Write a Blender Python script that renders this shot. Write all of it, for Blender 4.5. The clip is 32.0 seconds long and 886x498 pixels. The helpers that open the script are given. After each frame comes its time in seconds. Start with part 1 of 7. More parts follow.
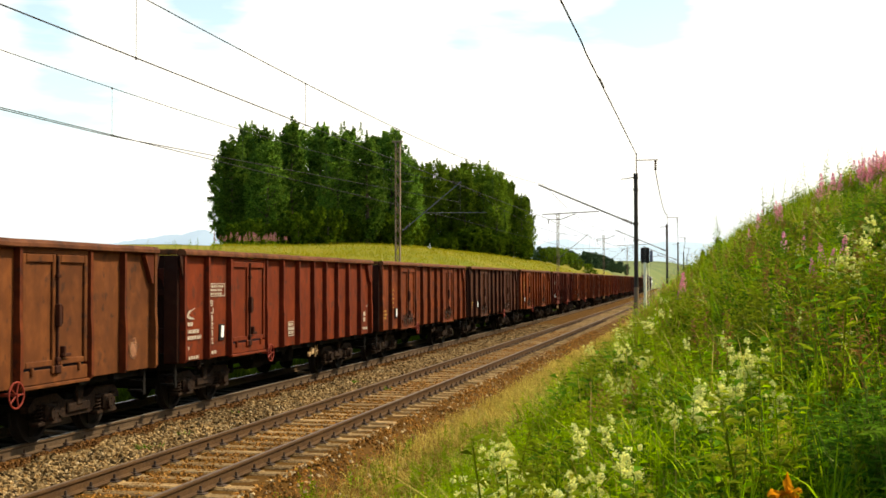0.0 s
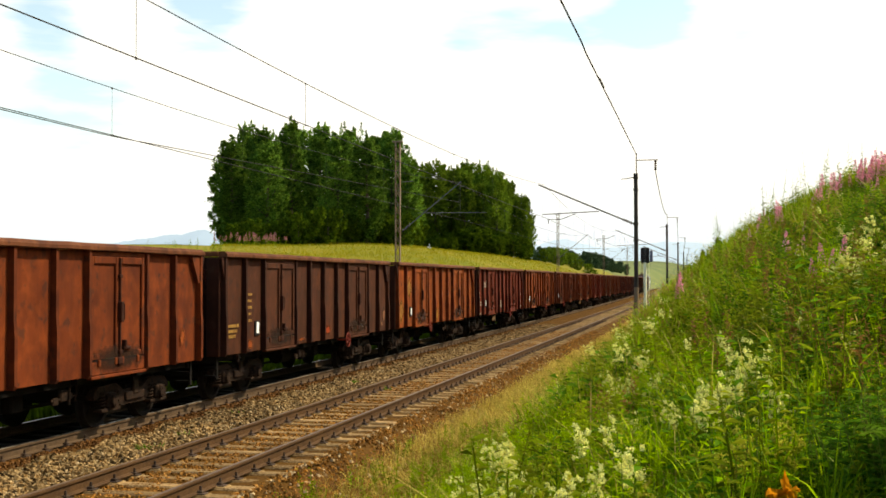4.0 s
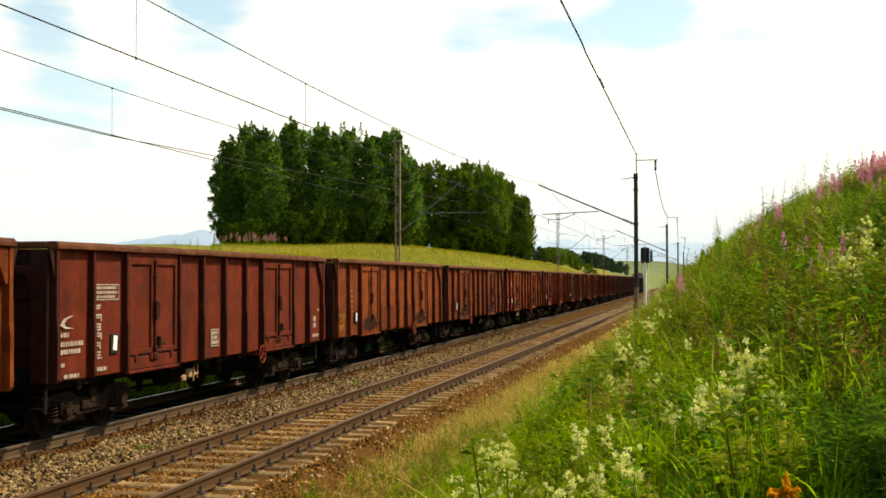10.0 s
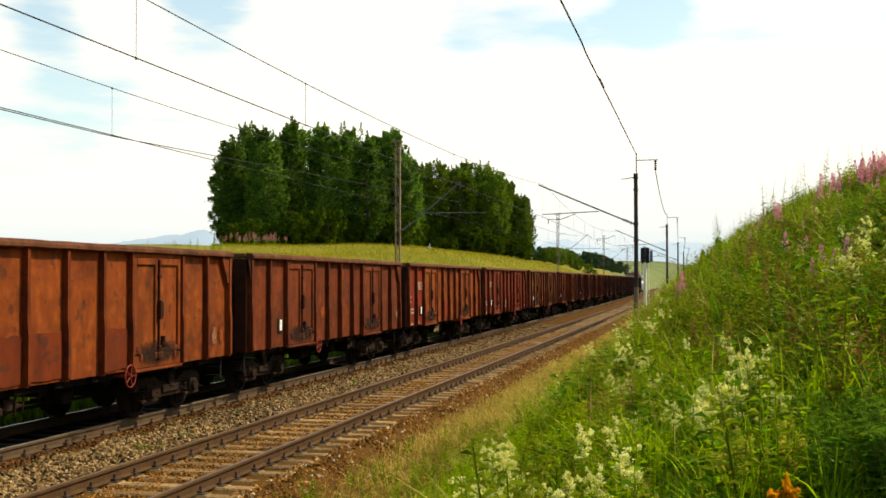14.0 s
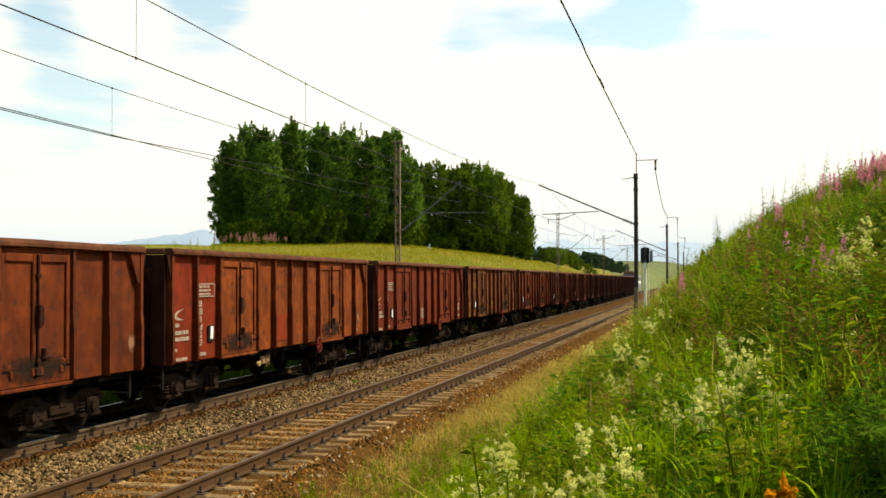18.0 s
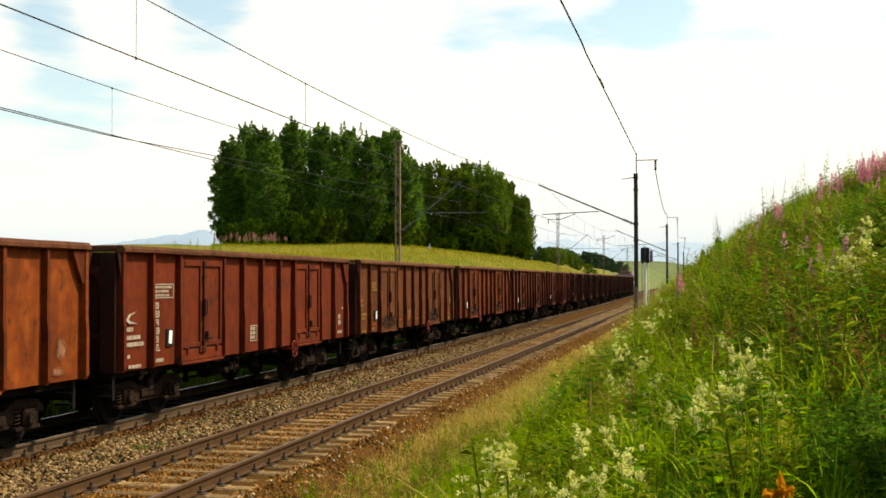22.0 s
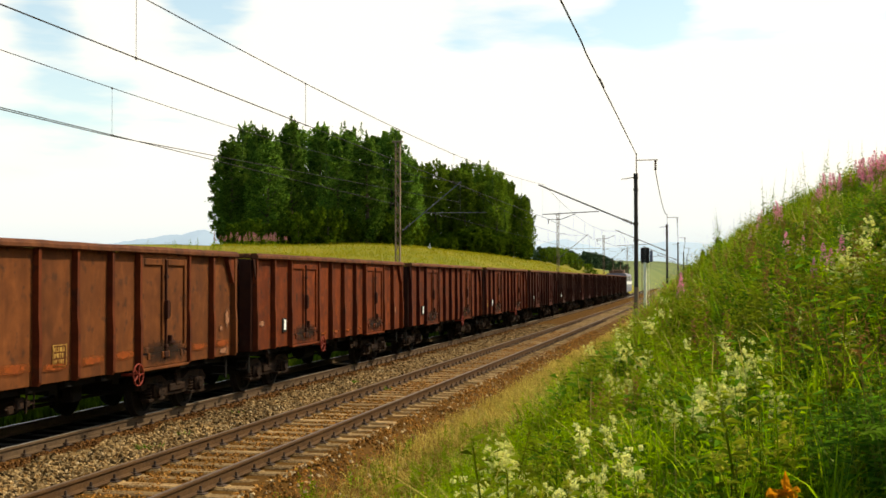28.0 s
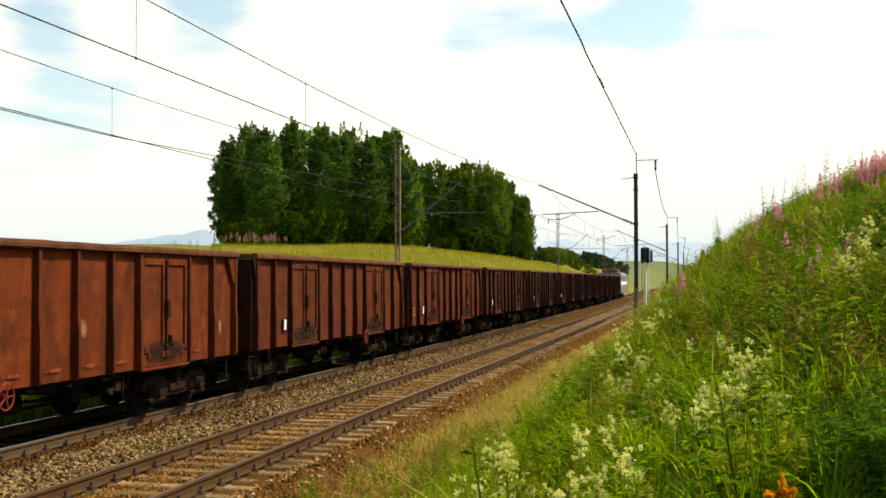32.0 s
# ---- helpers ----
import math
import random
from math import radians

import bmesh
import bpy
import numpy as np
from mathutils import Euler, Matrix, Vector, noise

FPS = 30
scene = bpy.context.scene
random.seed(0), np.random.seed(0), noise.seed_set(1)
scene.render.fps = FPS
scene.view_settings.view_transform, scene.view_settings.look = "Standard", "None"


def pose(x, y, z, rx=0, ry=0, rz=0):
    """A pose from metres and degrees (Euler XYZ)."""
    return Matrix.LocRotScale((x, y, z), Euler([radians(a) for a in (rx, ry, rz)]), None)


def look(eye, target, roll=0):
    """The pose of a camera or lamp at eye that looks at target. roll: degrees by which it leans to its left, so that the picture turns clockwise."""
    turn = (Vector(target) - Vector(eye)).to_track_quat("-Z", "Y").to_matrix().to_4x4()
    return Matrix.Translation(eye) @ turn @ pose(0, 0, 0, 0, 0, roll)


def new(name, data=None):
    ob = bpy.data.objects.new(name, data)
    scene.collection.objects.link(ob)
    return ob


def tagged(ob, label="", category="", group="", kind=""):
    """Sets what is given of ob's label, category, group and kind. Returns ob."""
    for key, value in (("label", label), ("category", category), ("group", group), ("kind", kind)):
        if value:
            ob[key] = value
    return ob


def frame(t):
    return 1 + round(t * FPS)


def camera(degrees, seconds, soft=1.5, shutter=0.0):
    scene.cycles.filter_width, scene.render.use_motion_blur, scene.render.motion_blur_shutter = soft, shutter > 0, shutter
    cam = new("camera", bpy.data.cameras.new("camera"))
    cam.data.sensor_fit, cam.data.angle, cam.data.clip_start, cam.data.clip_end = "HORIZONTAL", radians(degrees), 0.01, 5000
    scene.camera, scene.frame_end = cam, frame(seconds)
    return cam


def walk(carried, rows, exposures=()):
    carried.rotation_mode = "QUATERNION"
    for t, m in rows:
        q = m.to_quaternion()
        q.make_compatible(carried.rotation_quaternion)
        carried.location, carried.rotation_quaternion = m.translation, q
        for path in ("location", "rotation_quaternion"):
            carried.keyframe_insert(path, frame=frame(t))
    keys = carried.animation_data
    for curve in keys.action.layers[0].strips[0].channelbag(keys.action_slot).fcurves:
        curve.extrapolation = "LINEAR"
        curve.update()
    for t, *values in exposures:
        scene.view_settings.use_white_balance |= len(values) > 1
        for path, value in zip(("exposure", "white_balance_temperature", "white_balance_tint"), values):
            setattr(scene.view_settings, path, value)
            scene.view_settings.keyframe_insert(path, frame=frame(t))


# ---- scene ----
# ---- camera: on a tripod, it stands still ----
cam = camera(41.06, 32.0, soft=1.6)
EYE = Vector((0, 0, 2.50))
AIM = Vector((-0.21289, 0.97670, 0.02674))
walk(cam, [(0, look(EYE, EYE + AIM, -0.076)), (32, look(EYE, EYE + AIM, -0.076))], [(0, 0.26, 7700, 7), (3, 0.19, 7700, 7), (6, 0.10, 7700, 7), (10, 0.06, 7700, 7), (14, 0.02, 7700, 7), (32, 0.02, 7700, 7)])

# ---- world, sun ----
SUN_AZIMUTH, SUN_HEIGHT = radians(62), radians(48)   # azimuth from +y towards +x
world = bpy.data.worlds.new("sky")
scene.world = world
world.use_nodes = True


def build_sky():
    nt = world.node_tree
    nt.nodes.clear()
    n, l = nt.nodes.new, nt.links.new
    out, bg = n("ShaderNodeOutputWorld"), n("ShaderNodeBackground")
    sky = n("ShaderNodeTexSky")
    sky.sky_type, sky.sun_disc = "NISHITA", False
    sky.sun_elevation, sky.sun_rotation = SUN_HEIGHT, SUN_AZIMUTH
    sky.air_density, sky.dust_density = 1.0, 1.2
    lift = n("ShaderNodeVectorMath")
    lift.operation = "MULTIPLY"
    lift.inputs[1].default_value = (0.18, 0.215, 0.215)
    coord, flat = n("ShaderNodeTexCoord"), n("ShaderNodeMapping")
    flat.inputs["Scale"].default_value = (1.0, 1.0, 4.5)
    flat.inputs["Location"].default_value = (0.35, 0.1, 0.9)
    puff, wisp = n("ShaderNodeTexNoise"), n("ShaderNodeTexNoise")
    puff.inputs["Scale"].default_value, puff.inputs["Detail"].default_value = 3.2, 6
    wisp.inputs["Scale"].default_value, wisp.inputs["Detail"].default_value = 11, 8
    both, ramp = n("ShaderNodeMix"), n("ShaderNodeValToRGB")
    both.data_type = "FLOAT"
    both.inputs["Factor"].default_value = 0.25
    ramp.color_ramp.elements[0].position, ramp.color_ramp.elements[1].position = 0.34, 0.5
    mix = n("ShaderNodeMix")
    mix.data_type = "RGBA"
    mix.inputs["B"].default_value = (1.12, 1.135, 1.16, 1)
    l(coord.outputs["Generated"], flat.inputs["Vector"])
    l(flat.outputs["Vector"], puff.inputs["Vector"])
    l(flat.outputs["Vector"], wisp.inputs["Vector"])
    l(puff.outputs["Fac"], both.inputs["A"])
    l(wisp.outputs["Fac"], both.inputs["B"])
    # clouds close up towards the horizon and open overhead
    split, rise, total = n("ShaderNodeSeparateXYZ"), n("ShaderNodeMapRange"), n("ShaderNodeMath")
    rise.inputs["From Min"].default_value, rise.inputs["From Max"].default_value = 0.16, 0.55
    rise.inputs["To Min"].default_value, rise.inputs["To Max"].default_value = 0.10, -0.24
    l(coord.outputs["Generated"], split.inputs["Vector"])
    l(split.outputs["Z"], rise.inputs["Value"])
    l(both.outputs["Result"], total.inputs[0])
    l(rise.outputs["Result"], total.inputs[1])
    # they bank up towards the sun and thin out on the far side of the sky
    side, bank, more = n("ShaderNodeVectorMath"), n("ShaderNodeMapRange"), n("ShaderNodeMath")
    side.operation = "DOT_PRODUCT"
    side.inputs[1].default_value = (0.695, 0.719, 0)
    bank.inputs["From Min"].default_value, bank.inputs["From Max"].default_value = -0.6, -0.05
    bank.inputs["To Min"].default_value, bank.inputs["To Max"].default_value = -0.3, 0.0
    l(coord.outputs["Generated"], side.inputs[0])
    l(side.outputs["Value"], bank.inputs["Value"])
    l(total.outputs["Value"], more.inputs[0])
    l(bank.outputs["Result"], more.inputs[1])
    # openings where blue shows between the clouds
    last = more.outputs["Value"]
    for way, size, depth in (((-0.393, 0.891, 0.228), 0.09, 0.37), ((-0.510, 0.833, 0.214), 0.07, 0.20), ((-0.039, 0.972, 0.232), 0.06, 0.27), ((-0.197, 0.963, 0.183), 0.05, 0.09), ((-0.492, 0.853, 0.172), 0.09, 0.17)):
        far, fall, less = n("ShaderNodeVectorMath"), n("ShaderNodeMapRange"), n("ShaderNodeMath")
        far.operation, less.operation, fall.interpolation_type = "DISTANCE", "SUBTRACT", "SMOOTHSTEP"
        far.inputs[1].default_value = way
        fall.inputs["From Max"].default_value, fall.inputs["To Min"].default_value, fall.inputs["To Max"].default_value = size, depth, 0.0
        l(coord.outputs["Generated"], far.inputs[0])
        l(far.outputs["Value"], fall.inputs["Value"])
        l(last, less.inputs[0])
        l(fall.outputs["Result"], less.inputs[1])
        last = less.outputs["Value"]
    l(last, ramp.inputs["Fac"])
    # thin haze low in the sky
    haze, most = n("ShaderNodeMapRange"), n("ShaderNodeMath")
    most.operation = "MAXIMUM"
    haze.inputs["From Min"].default_value, haze.inputs["From Max"].default_value = 0.10, 0.45
    haze.inputs["To Min"].default_value, haze.inputs["To Max"].default_value = 0.30, 0.0
    l(split.outputs["Z"], haze.inputs["Value"])
    thin = n("ShaderNodeMath")
    thin.operation = "MULTIPLY_ADD"
    thin.inputs[1].default_value, thin.inputs[2].default_value = 1.0, 0.0
    l(bank.outputs["Result"], thin.inputs[0])
    l(ramp.outputs["Color"], most.inputs[0])
    low_haze = n("ShaderNodeMath")
    l(haze.outputs["Result"], low_haze.inputs[0])
    l(thin.outputs["Value"], low_haze.inputs[1])
    l(low_haze.outputs["Value"], most.inputs[1])
    l(sky.outputs["Color"], lift.inputs[0])
    l(lift.outputs["Vector"], mix.inputs["A"])
    l(most.outputs["Value"], mix.inputs["Factor"])
    veil, tint = n("ShaderNodeMapRange"), n("ShaderNodeMix")
    veil.interpolation_type, tint.data_type = "SMOOTHSTEP", "RGBA"
    veil.inputs["From Min"].default_value, veil.inputs["From Max"].default_value = -0.01, 0.10
    veil.inputs["To Min"].default_value, veil.inputs["To Max"].default_value = 0.9, 0.0
    tint.inputs["B"].default_value = (0.64, 0.82, 1.02, 1)
    l(split.outputs["Z"], veil.inputs["Value"])
    l(veil.outputs["Result"], tint.inputs["Factor"])
    l(mix.outputs["Result"], tint.inputs["A"])
    l(tint.outputs["Result"], bg.inputs["Color"])
    bg.inputs["Strength"].default_value = 1.0
    l(bg.outputs["Background"], out.inputs["Surface"])


build_sky()
sun = new("sun", bpy.data.lights.new("sun", "SUN"))
sun.data.energy, sun.data.angle, sun.data.color = 5.0, radians(1.6), (1.0, 0.92, 0.76)
to_sun = Vector((math.sin(SUN_AZIMUTH) * math.cos(SUN_HEIGHT), math.cos(SUN_AZIMUTH) * math.cos(SUN_HEIGHT), math.sin(SUN_HEIGHT)))
sun.matrix_world = look(to_sun * 60, (0, 0, 0))
tagged(sun, kind="structure")


# ---- materials ----
def material(name, base, rough=0.7, metal=0.0, other=None, scale=4.0, third=None, scale2=40.0, amount=0.6, bump=0.0, bump_scale=60.0,
             stretch=(1, 1, 1), island=0.0, per_object=0.0, clear=0.0, low=0.42, high=0.62):
    """A surface with two scales of colour change, relief, and a change from piece to piece."""
    m = bpy.data.materials.new(name)
    m.use_nodes = True
    nt = m.node_tree
    n, l = nt.nodes.new, nt.links.new
    b = nt.nodes["Principled BSDF"]
    b.inputs["Roughness"].default_value, b.inputs["Metallic"].default_value = rough, metal
    b.inputs["Specular IOR Level"].default_value = 0.5 if rough < 0.6 else 0.14
    if clear:
        b.inputs["Transmission Weight"].default_value = clear
    co, mp, info = n("ShaderNodeTexCoord"), n("ShaderNodeMapping"), n("ShaderNodeObjectInfo")
    mp.inputs["Scale"].default_value = stretch
    shift = n("ShaderNodeVectorMath")
    shift.operation = "MULTIPLY_ADD"
    shift.inputs[1].default_value = (37.0, 53.0, 71.0)
    l(info.outputs["Random"], shift.inputs[0])
    l(co.outputs["Object"], shift.inputs[2])
    l(shift.outputs["Vector"], mp.inputs["Vector"])
    n1, n2 = n("ShaderNodeTexNoise"), n("ShaderNodeTexNoise")
    n1.inputs["Scale"].default_value, n1.inputs["Detail"].default_value = scale, 5
    n2.inputs["Scale"].default_value, n2.inputs["Detail"].default_value = scale2, 4
    l(mp.outputs["Vector"], n1.inputs["Vector"])
    l(mp.outputs["Vector"], n2.inputs["Vector"])
    last = None
    other = other or tuple(c * 0.6 for c in base)
    third = third or tuple(c * 1.35 for c in base)
    for src, first, second, f in ((n1, base, other, amount), (n2, None, third, amount * 0.6)):
        r = n("ShaderNodeMapRange")
        r.inputs["From Min"].default_value, r.inputs["From Max"].default_value = low, high
        r.inputs["To Max"].default_value = f
        l(src.outputs["Fac"], r.inputs["Value"])
        x = n("ShaderNodeMix")
        x.data_type = "RGBA"
        if last is None:
            x.inputs["A"].default_value = (*first, 1)
        else:
            l(last, x.inputs["A"])
        x.inputs["B"].default_value = (*second, 1)
        l(r.outputs["Result"], x.inputs["Factor"])
        last = x.outputs["Result"]
    for f, node, socket in ((island, "ShaderNodeNewGeometry", "Random Per Island"), (per_object, "ShaderNodeObjectInfo", "Random")):
        if f:
            g, r, hs = n(node), n("ShaderNodeMapRange"), n("ShaderNodeHueSaturation")
            r.inputs["To Min"].default_value, r.inputs["To Max"].default_value = 1 - f, 1 + f
            l(g.outputs[socket], r.inputs["Value"])
            l(r.outputs["Result"], hs.inputs["Value"])
            l(last, hs.inputs["Color"])
            last = hs.outputs["Color"]
    l(last, b.inputs["Base Color"])
    if bump:
        n3, bp = n("ShaderNodeTexNoise"), n("ShaderNodeBump")
        n3.inputs["Scale"].default_value, n3.inputs["Detail"].default_value = bump_scale, 5
        l(mp.outputs["Vector"], n3.inputs["Vector"])
        l(n3.outputs["Fac"], bp.inputs["Height"])
        bp.inputs["Strength"].default_value, bp.inputs["Distance"].default_value = bump, 0.02
        l(bp.outputs["Normal"], b.inputs["Normal"])
    return m


def leafy(name, base, other, island=0.35, through_light=0.35, rough=0.55, scale=0.6, third=None, per_object=0.0, scale2=6.0):
    """Thin leaves and blades: light also comes through them."""
    m = material(name, base, rough, other=other, scale=scale, scale2=scale2, third=third, amount=0.7, island=island, per_object=per_object)
    nt = m.node_tree
    b, out = nt.nodes["Principled BSDF"], nt.nodes["Material Output"]
    src = b.inputs["Base Color"].links[0].from_socket
    b.inputs["Specular IOR Level"].default_value = 0.0
    t, x = nt.nodes.new("ShaderNodeBsdfTranslucent"), nt.nodes.new("ShaderNodeMixShader")
    nt.links.new(src, t.inputs["Color"])
    x.inputs["Fac"].default_value = through_light
    nt.links.new(b.outputs["BSDF"], x.inputs[1])
    nt.links.new(t.outputs["BSDF"], x.inputs[2])
    nt.links.new(x.outputs["Shader"], out.inputs["Surface"])
    return m


M_EARTH = material("earth", (0.180, 0.084, 0.011), 0.95, other=(0.105, 0.048, 0.007), scale=0.9, third=(0.27, 0.15, 0.028), scale2=9, amount=0.8, bump=0.6, bump_scale=12)
M_TURF = material("mossy_litter", (0.060, 0.058, 0.010), 0.95, other=(0.030, 0.036, 0.007), scale=1.1, third=(0.12, 0.085, 0.02), scale2=12, amount=0.8, bump=0.6, bump_scale=14)
M_MEADOW = material("meadow", (0.175, 0.165, 0.009), 0.95, other=(0.095, 0.130, 0.007), scale=0.10, third=(0.30, 0.20, 0.020), scale2=0.7, amount=0.9, bump=0.9, bump_scale=3, low=0.35, high=0.65)
# green dulled a little, with distance haze mixed into the colour
M_FIELD = material("hazed_far_field", (0.120, 0.150, 0.045), 0.95, other=(0.085, 0.115, 0.04), scale=0.02, third=(0.19, 0.19, 0.07), scale2=0.12, amount=0.8)
# near-black colour stands for the train's shade on the far track's bed
M_SHADEBED = material("shade_black_ballast", (0.009, 0.007, 0.005), 0.95, other=(0.006, 0.005, 0.004), scale=2, third=(0.018, 0.012, 0.007), scale2=30, amount=0.8, bump=1.0, bump_scale=30)
M_SHADEBED.node_tree.nodes["Principled BSDF"].inputs["Specular IOR Level"].default_value = 0.0
M_BALLAST = material("ballast_bed", (0.088, 0.040, 0.009), 0.95, other=(0.045, 0.018, 0.005), scale=1.2, third=(0.16, 0.080, 0.018), scale2=26, amount=0.8, bump=1.0, bump_scale=30)
M_STONE = material("ballast_stone", (0.112, 0.058, 0.018), 0.92, other=(0.048, 0.022, 0.006), scale=0.5, third=(0.46, 0.325, 0.165), scale2=20, amount=0.8, island=0.75)
# far-track sleepers, blackened too so their colour holds the train's shade
M_SHADESLEEPER = material("shade_black_sleeper", (0.016, 0.012, 0.008), 0.9, other=(0.009, 0.007, 0.005), scale=2.5, scale2=30, amount=0.8, bump=0.4, bump_scale=50, per_object=0.3)
M_SLEEPER = material("old_concrete_sleeper", (0.25, 0.150, 0.064), 0.93, other=(0.085, 0.040, 0.013), scale=2.5, third=(0.42, 0.29, 0.15), scale2=30, amount=0.85, bump=0.5, bump_scale=50, per_object=0.25)
M_RAIL = material("rusty_rail_steel", (0.078, 0.038, 0.014), 0.8, other=(0.045, 0.022, 0.009), scale=3, third=(0.12, 0.060, 0.025), scale2=30, amount=0.7, bump=0.2)
M_RAILDUST = material("dusty_rail_steel", (0.088, 0.053, 0.028), 0.8, other=(0.055, 0.030, 0.015), scale=3, third=(0.14, 0.088, 0.052), scale2=30, amount=0.7, bump=0.2)
M_RUSTTOP = material("rusty_rail_head", (0.12, 0.072, 0.04), 0.55, 0.2, other=(0.08, 0.045, 0.025), scale=2, third=(0.17, 0.11, 0.07), scale2=30, amount=0.6)
M_RAILTOP = material("worn_rail_head", (0.36, 0.31, 0.26), 0.4, 0.5, other=(0.28, 0.22, 0.18), scale=2, third=(0.44, 0.38, 0.32), scale2=30, amount=0.5)
M_CLIP = material("rail_clip_iron", (0.055, 0.035, 0.024), 0.8, other=(0.08, 0.045, 0.03), scale=9, amount=0.6, per_object=0.3)
# irons below the wagons: base colours darkened to hold the shade there
M_UNDER = material("shade_black_iron", (0.006, 0.0045, 0.0035), 0.9, other=(0.0045, 0.0036, 0.003), scale=4, third=(0.014, 0.009, 0.006), scale2=18, amount=0.7, bump=0.2)
M_BOGIE = material("dusty_bogie_iron", (0.017, 0.009, 0.005), 0.9, other=(0.005, 0.003, 0.0025), scale=5, third=(0.055, 0.025, 0.013), scale2=24, amount=0.8, bump=0.3)
M_TYRE = material("wheel_steel", (0.013, 0.009, 0.007), 0.8, 0.0, other=(0.008, 0.006, 0.005), scale=6, amount=0.6)
M_TAGWHITE = material("white_card", (0.82, 0.82, 0.80), 0.6, other=(0.7, 0.7, 0.68), scale=30, amount=0.3)
M_BLACK = material("black_frame", (0.015, 0.013, 0.012), 0.7, other=(0.03, 0.025, 0.02), scale=20, amount=0.4)
M_WHITEMARK = material("white_stencil", (0.44, 0.37, 0.29), 0.8, other=(0.24, 0.13, 0.08), scale=14, amount=0.7, scale2=50)
M_YELLOWMARK = material("yellow_stencil", (0.34, 0.19, 0.045), 0.8, other=(0.16, 0.06, 0.015), scale=9, amount=0.95, scale2=50)
M_REDPAINT = material("red_paint", (0.22, 0.030, 0.018), 0.6, other=(0.12, 0.025, 0.015), scale=14, amount=0.6)
M_LEVER = material("cream_paint", (0.40, 0.26, 0.13), 0.7, other=(0.16, 0.06, 0.025), scale=7, amount=0.8, scale2=30)
M_WIRE = material("copper_wire", (0.028, 0.024, 0.022), 0.7, 0.0, other=(0.02, 0.017, 0.015), scale=3, amount=0.5)
M_TUBE = material("grey_steel_tube", (0.17, 0.165, 0.16), 0.6, 0.4, other=(0.11, 0.10, 0.095), scale=4, amount=0.6)
M_LATTICE = material("rusty_lattice", (0.21, 0.135, 0.08), 0.85, other=(0.27, 0.22, 0.17), scale=1.5, third=(0.12, 0.065, 0.04), scale2=12, amount=0.8)
M_POLE = material("dark_steel_pole", (0.035, 0.028, 0.024), 0.8, other=(0.055, 0.04, 0.03), scale=1.5, scale2=20, amount=0.7, stretch=(1, 1, 0.3))
M_POLEFOOT = material("rusty_pole_foot", (0.20, 0.13, 0.085), 0.9, other=(0.09, 0.06, 0.045), scale=3, amount=0.7)
M_INSULATOR = material("brown_porcelain", (0.07, 0.035, 0.022), 0.25, other=(0.05, 0.025, 0.016), scale=8, amount=0.4)
M_PALEPOST = material("pale_signal_post", (0.93, 0.86, 0.60), 0.8, other=(0.74, 0.66, 0.42), scale=3, scale2=30, amount=0.6)
M_LENS = material("dark_lens", (0.01, 0.01, 0.012), 0.15)


# ---- helpers for meshes ----
def part(name, bm, mat, parent=None, label="", at=None, smooth=False):
    """Links a bmesh (or a ready mesh) as one object under a thing or a part."""
    if isinstance(bm, bmesh.types.BMesh):
        me = bpy.data.meshes.new(name)
        bm.to_mesh(me)
        bm.free()
        if mat:
            me.materials.append(mat)
        if smooth:
            me.polygons.foreach_set("use_smooth", [True] * len(me.polygons))
    else:
        me = bm
    ob = new(name, me)
    if parent is not None:
        ob.parent = parent
    if at is not None:
        ob.matrix_basis = at
    if label:
        tagged(ob, label)
    return ob


def box(bm, x0, x1, y0, y1, z0, z1, bevel=0.0, m=None):
    r = bmesh.ops.create_cube(bm, size=1)
    vs = r["verts"]
    for v in vs:
        v.co = Vector(((x0 + x1) / 2 + v.co.x * (x1 - x0), (y0 + y1) / 2 + v.co.y * (y1 - y0), (z0 + z1) / 2 + v.co.z * (z1 - z0)))
    if bevel:
        es = {e for v in vs for e in v.link_edges}
        r = bmesh.ops.bevel(bm, geom=list(es), offset=bevel, segments=1, affect="EDGES", profile=0.5)
        vs = list({v for f in r["faces"] for v in f.verts} | {v for v in vs if v.is_valid})
    if m is not None:
        bmesh.ops.transform(bm, matrix=m, verts=vs)
    return bm


def rod(bm, a, b, r0, r1=None, sides=8):
    """A round bar from a to b."""
    a, b = Vector(a), Vector(b)
    m = Matrix.Translation((a + b) / 2) @ (b - a).to_track_quat("Z", "Y").to_matrix().to_4x4()
    bmesh.ops.create_cone(bm, cap_ends=True, segments=sides, radius1=r0, radius2=r0 if r1 is None else r1, depth=(b - a).length, matrix=m)
    return bm


def ring(bm, centre, axis, radius, thick, n=20, k=6):
    q = Vector(axis).to_track_quat("Z", "Y").to_matrix()
    rows = []
    for i in range(n):
        a = 2 * math.pi * i / n
        d = Vector((math.cos(a), math.sin(a), 0))
        rows.append([bm.verts.new(Vector(centre) + q @ (d * (radius + thick * math.cos(2 * math.pi * j / k)) + Vector((0, 0, thick * math.sin(2 * math.pi * j / k))))) for j in range(k)])
    for i in range(n):
        for j in range(k):
            bm.faces.new((rows[i][j], rows[(i + 1) % n][j], rows[(i + 1) % n][(j + 1) % k], rows[i][(j + 1) % k]))
    return bm


def raw(name, verts, faces, mats, smooth=False, index=None):
    me = bpy.data.meshes.new(name)
    me.from_pydata(verts, [], faces)
    for m in mats if isinstance(mats, (list, tuple)) else [mats]:
        me.materials.append(m)
    if index is not None:
        me.polygons.foreach_set("material_index", index)
    if smooth:
        me.polygons.foreach_set("use_smooth", [True] * len(me.polygons))
    return me


def thing(name, label, category, group="", m=None, kind=""):
    ob = new(name)
    tagged(ob, label, category, group, kind)
    if m is not None:
        ob.matrix_basis = m
    return ob


